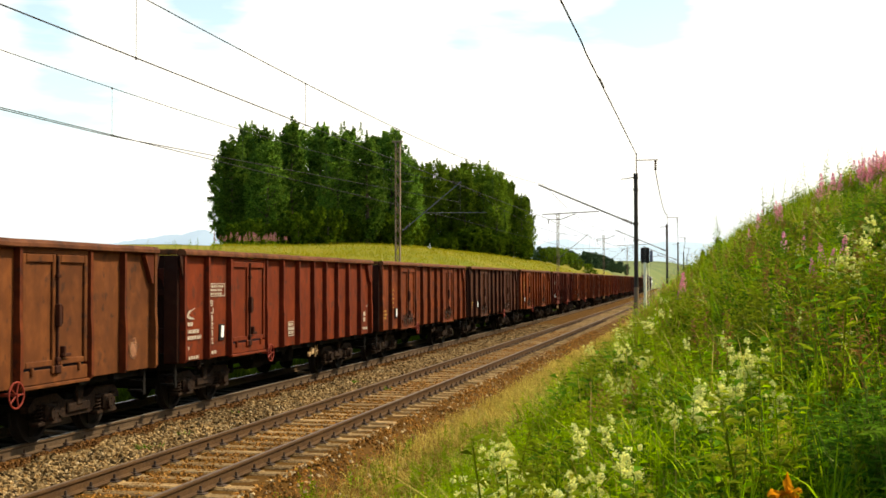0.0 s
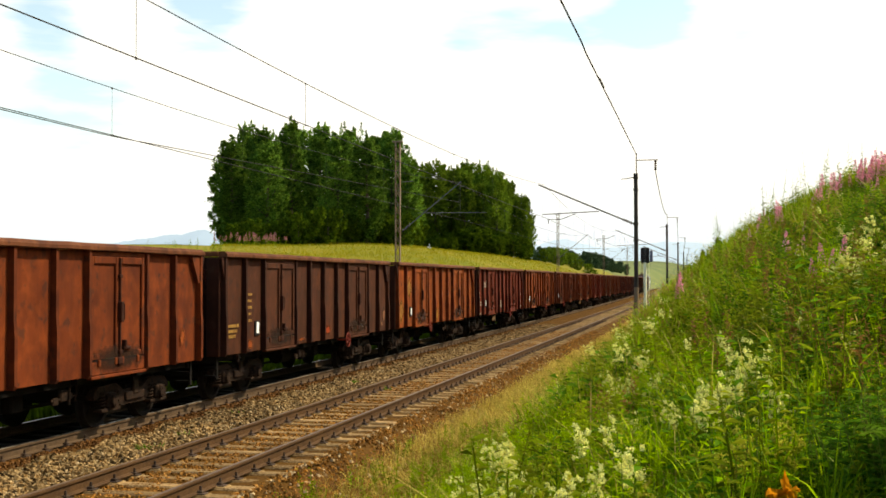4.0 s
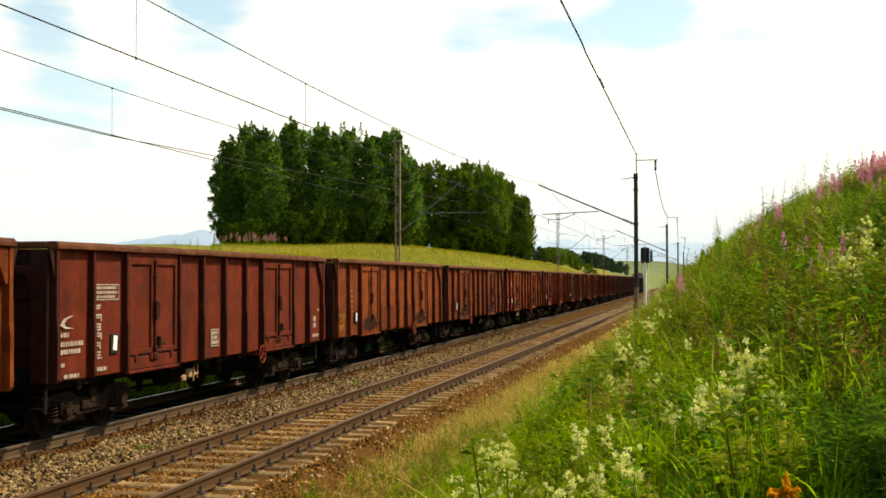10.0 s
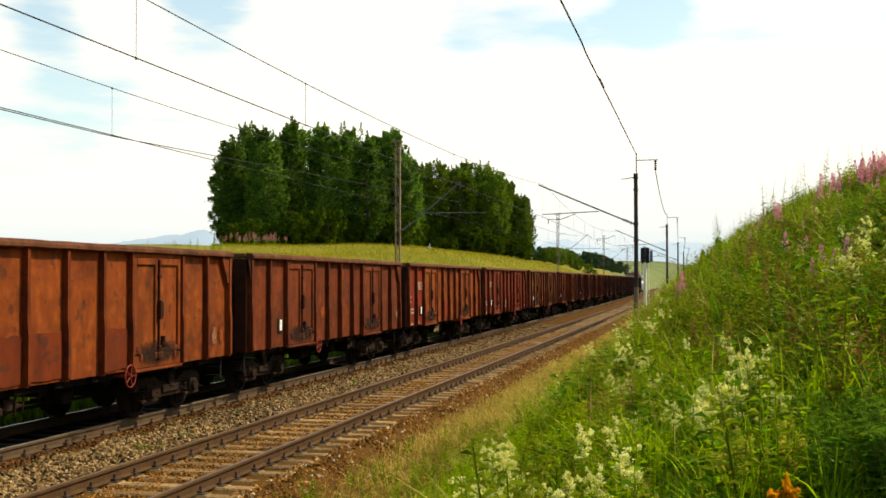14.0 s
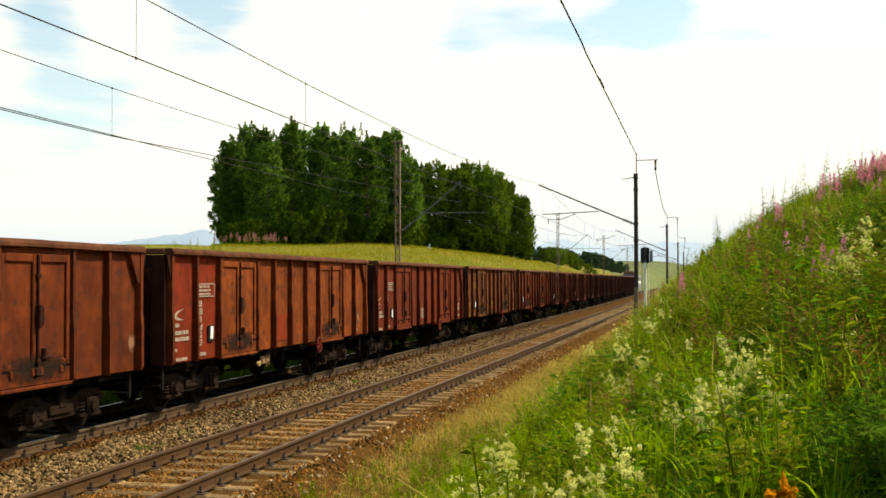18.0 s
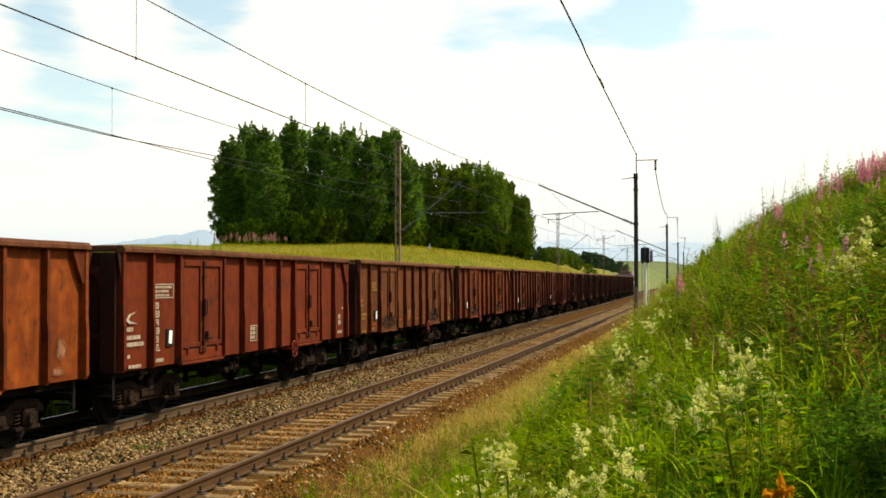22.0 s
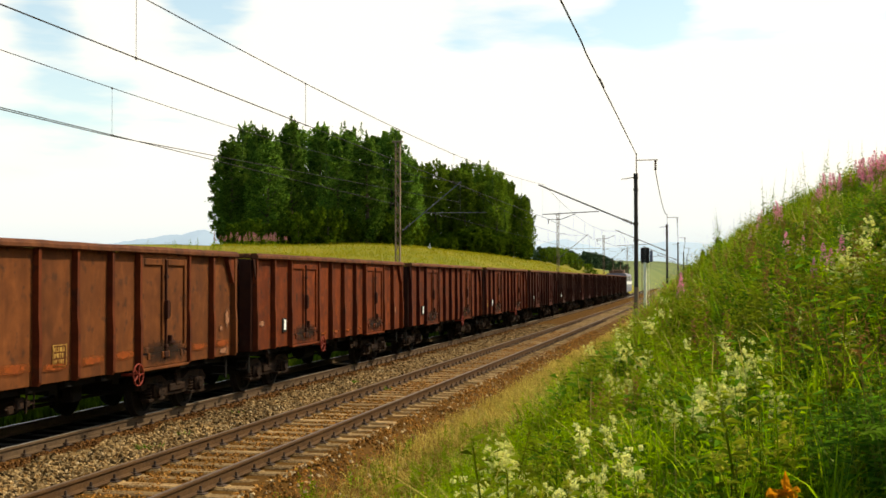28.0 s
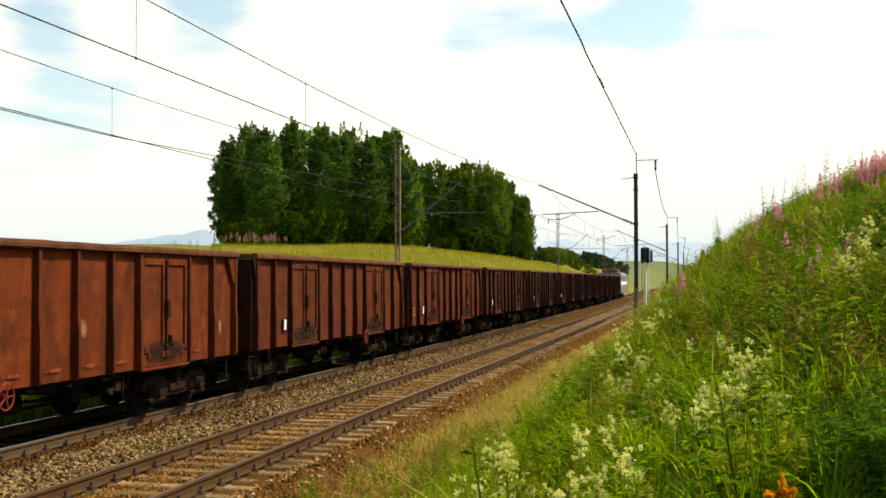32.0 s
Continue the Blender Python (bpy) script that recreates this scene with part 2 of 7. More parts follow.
# ---- the lie of the land ----
NEAR_X, FAR_X = -6.99, -10.96            # middles of the two tracks; the near one's rail tops lie at z = 0
GAUGE = 1.505


def veer(y):
    """The tracks leave the straight beyond y = 55 in a very wide curve to the left."""
    return -4.5e-5 * np.maximum(0, np.asarray(y, float) - 55) ** 2


def ease(x, a, b):
    t = np.clip((x - a) / (b - a), 0, 1)
    return t * t * (3 - 2 * t)


def wobble(x, y):
    return np.sin(x * 1.7 + 0.6 * np.sin(y * 0.9)) * np.cos(y * 1.1 + 0.5 * np.sin(x * 0.8))


def land(x, y):
    """Height of the ground."""
    x, y = np.asarray(x, float), np.asarray(y, float)
    z = np.full(np.broadcast(x, y).shape, -0.46)
    # the bank beside the near track
    steep = 0.36 + 0.28 * ease(y, 6, 20) + 0.26 * ease(y, 20, 34)
    d = np.maximum(0, x + 3.9)
    crest = 6.1 - 1.4 * ease(y, 60, 150) - 4.7 * ease(y, 110, 260)
    up = steep * (d - 0.45 * (1 - np.exp(-d / 0.45)))
    up = np.maximum(up, 0)
    up = crest * (1 - np.exp(-(up / np.maximum(crest, 0.05)) ** 2.35)) ** (1 / 2.35)
    z = z + up + 0.07 * wobble(x * 1.3, y) * ease(x, -3.9, -2)
    # the meadow rising beyond the far track
    d = np.maximum(0, -14.8 - x)
    z = z + (7.6 * ease(y, 8, 150) * (1 - 0.6 * ease(y, 380, 700))) * (1 - np.exp(-d / 7.5)) + 0.25 * wobble(x * 0.12, y * 0.1) * ease(d, 2, 25)
    # open fields ahead
    z = z + 0.030 * np.maximum(0, y - 360) * ease(y, 340, 520) * (1 - ease(y, 700, 1500) * 0.7)
    return z


def spread(lo, hi, fine, near, grow):
    """Grid lines: close together round near, wider farther off."""
    out, s, x = [near], fine, near
    while x < hi:
        x += s
        s = fine if x < 30 else s * grow
        out.append(x)
    s, x = fine, near
    while x > lo:
        x -= s
        s = fine if x > -20 else s * grow
        out.insert(0, x)
    return np.array(out)


def build_ground():
    xs, ys = spread(-2600, 2600, 0.7, -6, 1.12), spread(-400, 4400, 1.2, 10, 1.06)
    gx, gy = np.meshgrid(xs, ys)
    gz = land(gx, gy)
    n, m = gx.shape
    idx = np.arange(n * m).reshape(n, m)
    quads = np.stack([idx[:-1, :-1], idx[:-1, 1:], idx[1:, 1:], idx[1:, :-1]], -1).reshape(-1, 4)
    cx, cy = (gx[:-1, :-1] + gx[1:, 1:]).ravel() / 2, (gy[:-1, :-1] + gy[1:, 1:]).ravel() / 2
    me = raw("ground", np.stack([gx, gy, gz], -1).reshape(-1, 3).tolist(), quads.tolist(), [M_EARTH, M_MEADOW, M_FIELD, M_TURF], True,
             np.where(cy > 300, 2, np.where((cx < -14) | (np.abs(cy) > 130) | (cx > 12), 1, np.where(cx > -3.3, 3, 0))).astype(int).tolist())
    tagged(new("ground", me), "rolling summer meadow and grassy railway bank", "ground", kind="structure")


build_ground()


# ---- the two tracks ----
def ballast_top(x):
    """Height of the crushed stone across both tracks."""
    near, far = np.abs(x - NEAR_X), np.abs(x - FAR_X)
    top = np.full_like(x, -0.205) + 0.035 * np.exp(-((x + 8.98) / 0.5) ** 2)
    top = top - 0.008 * (near < 1.36)
    top = top + 0.03 * ease(x, -10.12, -10.0) * (1 - ease(x, -9.75, -9.5))      # stones heaped over the sleeper ends
    left = np.clip((FAR_X - 1.75 - x) / 0.9, 0, 1)
    right = np.clip((x - NEAR_X - 1.42) / 0.5, 0, 1)
    return top - 0.42 * left - 0.27 * right


def build_ballast():
    xs = np.linspace(-13.9, -5.05, 46)
    ys = np.concatenate([np.arange(-12, 60, 0.5), np.arange(60, 420, 4.0)])
    gx, gy = np.meshgrid(xs, ys)
    gz = ballast_top(gx) + 0.02 * wobble(gx * 3, gy * 2.3)
    n, m = gx.shape
    idx = np.arange(n * m).reshape(n, m)
    quads = np.stack([idx[:-1, :-1], idx[:-1, 1:], idx[1:, 1:], idx[1:, :-1]], -1).reshape(-1, 4)
    # strip below the train: its shade is laid on as a black material
    shaded = (np.abs((gx[:-1, :-1] + gx[1:, 1:]) / 2 - FAR_X + 0.57) < 1.25).ravel().astype(int)
    me = raw("ballast", np.stack([gx + veer(gy), gy, gz], -1).reshape(-1, 3).tolist(), quads.tolist(), [M_BALLAST, M_SHADEBED], True, shaded.tolist())
    tagged(new("ballast_bed", me), "bed of brown crushed stone under the rails", "ballast", kind="structure")


build_ballast()
STONE = np.array([(1, 0, -.3), (.3, .95, -.35), (-.85, .55, -.3), (-.7, -.65, -.35), (.35, -.9, -.3), (.55, .3, .7), (-.45, .35, .75), (-.1, -.6, .65)])
STONE_F = [(0, 1, 5), (1, 2, 6), (1, 6, 5), (2, 3, 6), (3, 4, 7), (3, 7, 6), (4, 0, 5), (4, 5, 7), (5, 6, 7)]


def stones(name, label, xs, ys, zs, lo, hi, seed, mat):
    """Loose stones, each of its own size and turn, in one mesh."""
    rng = np.random.default_rng(seed)
    n = len(xs)
    size = rng.uniform(lo, hi, n)[:, None, None] * rng.uniform(0.65, 1.3, (n, 1, 3))
    ax = rng.uniform(0, 2 * np.pi, n)
    tilt = rng.uniform(-0.7, 0.7, n)
    p = STONE[None] * size * rng.uniform(0.85, 1.15, (n, 8, 3))
    c, s = np.cos(tilt)[:, None], np.sin(tilt)[:, None]
    p = np.stack([p[..., 0], c * p[..., 1] - s * p[..., 2], s * p[..., 1] + c * p[..., 2]], -1)
    c, s = np.cos(ax)[:, None], np.sin(ax)[:, None]
    p = np.stack([c * p[..., 0] - s * p[..., 1], s * p[..., 0] + c * p[..., 1], p[..., 2]], -1)
    p += np.stack([xs + veer(ys), ys, zs], -1)[:, None]
    f = (np.array(STONE_F)[None] + 8 * np.arange(n)[:, None, None]).reshape(-1, 3)
    ob = new(name, raw(name, p.reshape(-1, 3).tolist(), f.tolist(), mat))
    tagged(ob, label, "gravel", kind="stuff")


def scatter_stones():
    rng = np.random.default_rng(5)
    n = 27000
    y = 9 + 62 * rng.random(n) ** 1.7
    x = rng.uniform(-10.0, -7.85, n)
    rusty = x < -9.62 + 0.12 * np.sin(y * 3)
    stones("rail_side_stones", "rust-stained stones along the far track's rail", x[rusty], y[rusty], ballast_top(x[rusty]) + 0.008, 0.022, 0.045, 3, M_STONE_BROWN)
    x, y = x[~rusty], y[~rusty]
    stones("ballast_stones", "loose grey-brown crushed stones between the two tracks", x, y, ballast_top(x) + 0.014, 0.028, 0.068, 1, M_STONE)
    n = 27000
    y = 9 + 55 * rng.random(n) ** 1.6
    x = np.where(rng.random(n) < 0.40, rng.uniform(-7.7, -6.3, n), -5.80 + 1.9 * rng.random(n) ** 1.1)
    stones("trackside_stones", "rusty brown stones among the sleepers", x, y, np.maximum(ballast_top(x), land(x, y)) + 0.004, 0.014, 0.040, 2, M_STONE_RUST)
    n = 4200
    y = 9 + 45 * rng.random(n) ** 1.5
    x = rng.uniform(-9.5, -7.9, n)
    stones("pale_ballast_stones", "pale stones scattered among the ballast", x, y, ballast_top(x) + 0.024, 0.016, 0.040, 7, M_STONE_PALE)
    n = 1300
    y = 9 + 40 * rng.random(n) ** 1.4
    x = -5.7 + 2.3 * rng.random(n) ** 1.5
    stones("verge_pebbles", "pale pebbles strewn over the brown verge", x, y, np.maximum(ballast_top(x), land(x, y)) + 0.012, 0.014, 0.042, 6, M_STONE_PALE)


M_STONE_PALE = material("pale_pebble", (0.40, 0.28, 0.14), 0.9, other=(0.26, 0.15, 0.06), scale=0.8, third=(0.58, 0.46, 0.29), scale2=20, amount=0.7, island=0.6)
for M in (M_STONE, M_BALLAST, M_EARTH, M_SLEEPER):
    M.node_tree.nodes["Principled BSDF"].inputs["Specular IOR Level"].default_value = 0.03
M_STONE_BROWN = material("iron_stained_stone", (0.10, 0.040, 0.011), 0.93, other=(0.048, 0.018, 0.006), scale=0.9, third=(0.22, 0.115, 0.045), scale2=20, amount=0.7, island=0.6)
M_STONE_RUST = material("rusty_stone", (0.215, 0.084, 0.014), 0.93, other=(0.11, 0.039, 0.007), scale=0.6, third=(0.40, 0.225, 0.075), scale2=20, amount=0.7, island=0.55)
for M in (M_STONE_RUST, M_STONE_BROWN):
    M.node_tree.nodes["Principled BSDF"].inputs["Specular IOR Level"].default_value = 0.03
scatter_stones()

PROFILE = [(-0.070, -0.172), (0.070, -0.172), (0.070, -0.160), (0.012, -0.140), (0.009, -0.050), (0.036, -0.036), (0.036, -0.008), (0.026, 0.0), (-0.026, 0.0),
           (-0.036, -0.008), (-0.036, -0.036), (-0.009, -0.050), (-0.012, -0.140), (-0.070, -0.160)]


def rail_mesh(y0, y1, web, head):
    ys = [y0 + (y1 - y0) * (i / 60) for i in range(61)]
    k = len(PROFILE)
    vs = [(px + float(veer(y)), y, pz) for y in ys for px, pz in PROFILE]
    fs, mi = [], []
    for i in range(60):
        for j in range(k):
            fs.append((i * k + j, i * k + (j + 1) % k, (i + 1) * k + (j + 1) % k, (i + 1) * k + j))
            mi.append(1 if j == 7 else 0)
    fs += [tuple(range(k)), tuple(range(60 * k + k - 1, 60 * k - 1, -1))]
    mi += [0, 0]
    return raw("rail", vs, fs, [web, head], False, mi)


RAIL, RUSTY_RAIL = rail_mesh(-15, 420, M_RAILDUST, M_RAILTOP), rail_mesh(-15, 420, M_RAIL, M_RUSTTOP)


def sleeper_mesh(mat):
    bm = bmesh.new()
    box(bm, -1.3, 1.3, -0.13, 0.13, -0.36, -0.19, 0.02)
    for s in (-1, 1):
        box(bm, s * 0.7525 - 0.2, s * 0.7525 + 0.2, -0.11, 0.11, -0.2, -0.176, 0.012)
    me = bpy.data.meshes.new("sleeper")
    bm.to_mesh(me)
    bm.free()
    me.materials.append(mat)
    return me


def clip_mesh():
    """Chair plate, clamp and bolt at one side of a rail."""
    bm = bmesh.new()
    box(bm, 0.03, 0.16, -0.075, 0.075, -0.182, -0.160, 0.006)
    box(bm, 0.045, 0.12, -0.04, 0.04, -0.165, -0.130, 0.010)
    rod(bm, (0.085, 0, -0.14), (0.085, 0, -0.075), 0.020, 0.016, 6)
    me = bpy.data.meshes.new("rail_clip")
    bm.to_mesh(me)
    bm.free()
    me.materials.append(M_CLIP)
    return me


SLEEPER, SHADED_SLEEPER, CLIP = sleeper_mesh(M_SLEEPER), sleeper_mesh(M_SHADESLEEPER), clip_mesh()


def build_track(x, label, clips, rail, sleeper, mat):
    t = thing("railway_track", label, "railway track", "the two tracks", pose(x, 0, 0), kind="structure")
    for s in (-1, 1):
        part("rail", rail, None, t, at=pose(s * GAUGE / 2, 0, 0))
    rng = random.Random(int(-x * 10))
    y, count = 6.0, 0
    far_v, far_f = [], []
    while y < 400:
        if count < 200:
            m = pose(rng.uniform(-0.02, 0.02) + float(veer(y)), y, rng.uniform(-0.012, 0.006), 0, 0, rng.uniform(-0.8, 0.8))
            sl = part("sleeper", sleeper, None, t, at=m)
            if count < 120:
                for s in clips:
                    for side in (1,) if count > 60 else (1, -1):
                        part("rail_clip", CLIP, None, sl, at=pose(s * GAUGE / 2, 0, 0, 0, 0, 0 if side > 0 else 180))
        else:
            b = len(far_v)
            far_v += [(float(veer(y)) + sx * 1.3, y + sy * 0.13, z) for z in (-0.36, -0.18) for sx, sy in ((-1, -1), (1, -1), (1, 1), (-1, 1))]
            far_f += [(b + 4, b + 5, b + 6, b + 7), (b, b + 1, b + 5, b + 4), (b + 1, b + 2, b + 6, b + 5), (b + 2, b + 3, b + 7, b + 6), (b + 3, b, b + 4, b + 7)]
        y += 0.61
        count += 1
    tagged(part("far_sleepers", raw("far_sleepers", far_v, far_f, mat), None, t), kind="stuff")


build_track(NEAR_X, "empty track of rusty rails on weathered sleepers", (-1, 1), RUSTY_RAIL, SLEEPER, M_SLEEPER)
build_track(FAR_X, "track with worn bright rails under the goods train", (1,), RAIL, SHADED_SLEEPER, M_SHADESLEEPER)


# ---- the goods train ----
POSTS = (-6.40, -5.30, -4.18, -2.12, -1.05, 0.05, 1.17, 2.15, 4.15, 5.28, 6.40)
DOORS = (2, 7)
SKIN, RIB, TOP, FOOT = 1.44, 1.555, 2.985, 0.975
CACHE = {}


def cached(key, make, mat=None, smooth=False):
    if key not in CACHE:
        bm = bmesh.new()
        make(bm)
        me = bpy.data.meshes.new(key[0] if isinstance(key, tuple) else key)
        bm.to_mesh(me)
        bm.free()
        me.materials.append(mat)
        if smooth:
            me.polygons.foreach_set("use_smooth", [True] * len(me.polygons))
        CACHE[key] = me
    return CACHE[key]


def piece(name, mesh, parent, mat=None, at=None, label=""):
    """An object on a shared mesh, in a paint of its own."""
    ob = new(name, mesh)
    ob.parent = parent
    if at is not None:
        ob.matrix_basis = at
    if mat is not None:
        ob.material_slots[0].link = "OBJECT"
        ob.material_slots[0].material = mat
    if label:
        tagged(ob, label)
    return ob


def plate(bm, y0, y1, z0, z1, x, seed):
    """A steel sheet between two posts, a little dented."""
    rng = random.Random(seed)
    ny, nz = 6, 8
    rows = []
    bulge = rng.uniform(-0.012, 0.018)
    for i in range(ny + 1):
        for j in range(nz + 1):
            u, v = i / ny, j / nz
            d = bulge * math.sin(math.pi * u) * math.sin(math.pi * v) + rng.uniform(-0.004, 0.004) * (0 < i < ny and 0 < j < nz)
            rows.append(bm.verts.new((x + d, y0 + u * (y1 - y0), z0 + v * (z1 - z0))))
    for i in range(ny):
        for j in range(nz):
            a = i * (nz + 1) + j
            bm.faces.new((rows[a], rows[a + nz + 1], rows[a + nz + 2], rows[a + 1]))
    back = bmesh.ops.extrude_face_region(bm, geom=list(bm.faces))
    for v in [g for g in back["geom"] if isinstance(g, bmesh.types.BMVert)]:
        v.co.x -= 0.03


def post(bm, width, kink=True):
    """A pressed side post: deeper below the middle, cut back at its foot."""
    pts = [(SKIN - 0.02, TOP), (RIB - 0.015, TOP), (RIB - 0.015, 1.95), (RIB + (0.004 if kink else -0.015), 1.72), (RIB + (0.004 if kink else -0.015), 1.02), (RIB - 0.03, 0.965), (SKIN - 0.02, 0.965)]
    rows = [[bm.verts.new((x, y, z)) for x, z in pts] for y in (-width / 2, width / 2)]
    for i in range(len(pts)):
        j = (i + 1) % len(pts)
        bm.faces.new((rows[0][i], rows[0][j], rows[1][j], rows[1][i]))
    bm.faces.new(rows[0][::-1])
    bm.faces.new(rows[1])


def door_leaf(bm, w):
    """A steel door leaf: sheet, raised frame all round."""
    x = SKIN + 0.03
    box(bm, x - 0.03, x, -w / 2, w / 2, 1.24, 2.90)
    for y0, y1, z0, z1 in ((-w / 2, -w / 2 + 0.1, 1.24, 2.90), (w / 2 - 0.1, w / 2, 1.24, 2.90), (-w / 2 + 0.1, w / 2 - 0.1, 2.78, 2.90), (-w / 2 + 0.1, w / 2 - 0.1, 1.24, 1.33)):
        box(bm, x + 0.002, x + 0.04, y0 + 0.004, y1 - 0.004, z0, z1, 0.010)


def door_sill(bm, w):
    box(bm, SKIN, SKIN + 0.06, -w / 2, w / 2, 0.985, 1.20, 0.012)
    box(bm, SKIN + 0.01, SKIN + 0.10, -w / 2, w / 2, 0.93, 0.98, 0.008)
    for k in (-0.7, -0.12, 0.12, 0.7):
        box(bm, SKIN + 0.05, SKIN + 0.095, k * w / 2 - 0.035, k * w / 2 + 0.035, 1.12, 1.24, 0.012)


def door_header(bm, w):
    box(bm, SKIN - 0.01, SKIN + 0.06, -w / 2, w / 2, 2.905, 2.983, 0.006)


def lock_bar(bm):
    x = SKIN + 0.085
    rod(bm, (x, 0, 1.15), (x, 0, 2.88), 0.024)
    box(bm, x - 0.03, x + 0.06, -0.045, 0.045, 1.82, 2.16, 0.012)
    rod(bm, (x + 0.05, 0.05, 1.86), (x + 0.05, 0.05, 2.12), 0.016, None, 6)
    for z in (1.3, 2.55):
        box(bm, x - 0.045, x + 0.035, -0.05, 0.05, z, z + 0.06, 0.008)
    box(bm, x - 0.03, x + 0.04, 0.10, 0.34, 1.36, 1.41, 0.01)
    box(bm, x - 0.03, x + 0.05, 0.12, 0.18, 1.36, 1.52, 0.01)
    box(bm, x - 0.05, x + 0.03, -0.08, 0.08, 1.12, 1.24, 0.015)


def cap_rail(bm):
    pts = [(1.40, 2.985), (1.565, 2.985), (1.58, 3.0), (1.58, 3.05), (1.53, 3.105), (1.43, 3.105), (1.40, 3.09)]
    rng = random.Random(4)
    ys = [-6.47 + 12.94 * i / 26 for i in range(27)]
    rows = []
    for y in ys:
        d, e = rng.uniform(-0.006, 0.006), rng.uniform(-0.005, 0.005)
        rows.append([bm.verts.new((x + d, y, z + e)) for x, z in pts])
    for a, b in zip(rows, rows[1:]):
        for i in range(len(pts)):
            j = (i + 1) % len(pts)
            bm.faces.new((a[i], a[j], b[j], b[i]))
    bm.faces.new(rows[0][::-1])
    bm.faces.new(rows[-1])


def end_wall(bm):
    """The sheet that closes the end of the box."""
    box(bm, -1.46, 1.46, 6.37, 6.40, 0.98, 2.985)


def end_post(bm):
    box(bm, -0.06, 0.06, 6.402, 6.49, 0.90, 2.98, 0.012)


def end_rib(bm):
    box(bm, -1.42, 1.42, 6.404, 6.455, -0.06, 0.06, 0.012)


def end_cap(bm):
    box(bm, -1.395, 1.395, 6.36, 6.50, 2.99, 3.10, 0.02)


def gusset(bm):
    vs = [bm.verts.new(p) for p in ((0, 6.45, 2.97), (0, 6.60, 2.97), (0, 6.45, 2.52))]
    bm.faces.new(vs)
    vs2 = [bm.verts.new(v.co + Vector((0.02, 0, 0))) for v in vs]
    bm.faces.new(vs2[::-1])
    for i in range(3):
        bm.faces.new((vs[i], vs[(i + 1) % 3], vs2[(i + 1) % 3], vs2[i]))


def corner_column(bm):
    box(bm, 1.15, 1.437, 6.402, 6.53, 0.96, 2.97, 0.015)


def end_beam(bm):
    """The beam across the end below the cap, its ends curved down."""
    box(bm, -1.14, 1.14, 6.402, 6.52, 2.62, 2.74, 0.012)
    for s in (-1, 1):
        vs = [(s * 1.14, 2.62), (s * 0.96, 2.62), (s * 1.04, 2.58), (s * 1.10, 2.52), (s * 1.14, 2.40)]
        a, b = ([bm.verts.new((x, y, z)) for x, z in vs] for y in (6.402, 6.51))
        bm.faces.new(a), bm.faces.new(b[::-1])
        for i in range(5):
            j = (i + 1) % 5
            bm.faces.new((a[i], b[i], b[j], a[j]))


def side_gusset(bm):
    """The slanting plate that stiffens the upper corner of the side."""
    pts = [(6.34, 2.97), (6.02, 2.97), (6.02, 2.93), (6.29, 2.46), (6.34, 2.46)]
    a, b = ([bm.verts.new((x, y, z)) for y, z in pts] for x in (SKIN - 0.01, RIB - 0.03))
    bm.faces.new(a), bm.faces.new(b[::-1])
    for i in range(5):
        j = (i + 1) % 5
        bm.faces.new((a[i], b[i], b[j], a[j]))


def grab_rail(bm):
    """A bent handrail on the corner."""
    for z in (1.50, 2.22):
        rod(bm, (1.40, 6.50, z), (1.43, 6.62, z), 0.012, None, 6)
    rod(bm, (1.43, 6.62, 1.48), (1.43, 6.62, 2.24), 0.013, None, 6)


def headstock(bm):
    box(bm, -1.32, 1.32, 6.28, 6.44, 0.82, 1.14, 0.02)
    box(bm, -0.16, 0.16, 6.44, 6.60, 0.92, 1.12, 0.03)
    rod(bm, (0, 6.55, 1.02), (0, 6.95, 1.0), 0.04)
    ring(bm, (0, 6.92, 0.95), (1, 0, 0), 0.075, 0.022, 12, 5)
    for s in (-1, 1):
        rod(bm, (s * 0.35, 6.44, 0.95), (s * 0.38, 6.62, 0.72), 0.028, None, 6)
        rod(bm, (s * 0.38, 6.62, 0.72), (s * 0.28, 6.8, 0.62), 0.026, None, 6)
        for z in (0.55, 0.72):
            box(bm, s * 1.18 - 0.14, s * 1.18 + 0.14, 6.30, 6.46, z, z + 0.03)
        box(bm, s * 1.32 - 0.015, s * 1.32 + 0.015, 6.34, 6.42, 0.5, 0.95)


def underframe(bm):
    box(bm, -1.42, 1.42, -6.38, 6.38, 0.99, 1.07)
    for s in (-1, 1):
        box(bm, s * 1.20 - 0.06, s * 1.20 + 0.06, -6.28, 6.28, 0.84, 0.985)
        box(bm, s * 0.32 - 0.06, s * 0.32 + 0.06, -6.28, 6.28, 0.72, 0.988)
    for y in (-4.5, -2.0, 0, 2.0, 4.5):
        box(bm, -1.14, 1.14, y - 0.12, y + 0.12, 0.74, 0.987)
    for y in POSTS[1:-1]:
        box(bm, 1.262, 1.37, y - 0.09, y + 0.09, 0.86, 0.986)
        box(bm, -1.37, -1.262, y - 0.09, y + 0.09, 0.84, 0.986)


def brake_gear(bm):
    rod(bm, (0.55, -0.9, 0.62), (0.55, -0.2, 0.62), 0.19, None, 14)
    rod(bm, (-0.6, 0.3, 0.60), (-0.6, 1.5, 0.60), 0.2, None, 14)
    rod(bm, (0.45, -3.2, 0.48), (0.45, 3.2, 0.48), 0.03, None, 6)
    rod(bm, (0.55, -0.2, 0.62), (0.45, 1.8, 0.5), 0.03, None, 6)
    box(bm, 0.75, 0.95, 0.9, 1.25, 0.52, 0.84, 0.03)
    for y in (-1.6, 1.2):
        box(bm, 0.40, 0.50, y - 0.05, y + 0.05, 0.4, 0.86, 0.01)


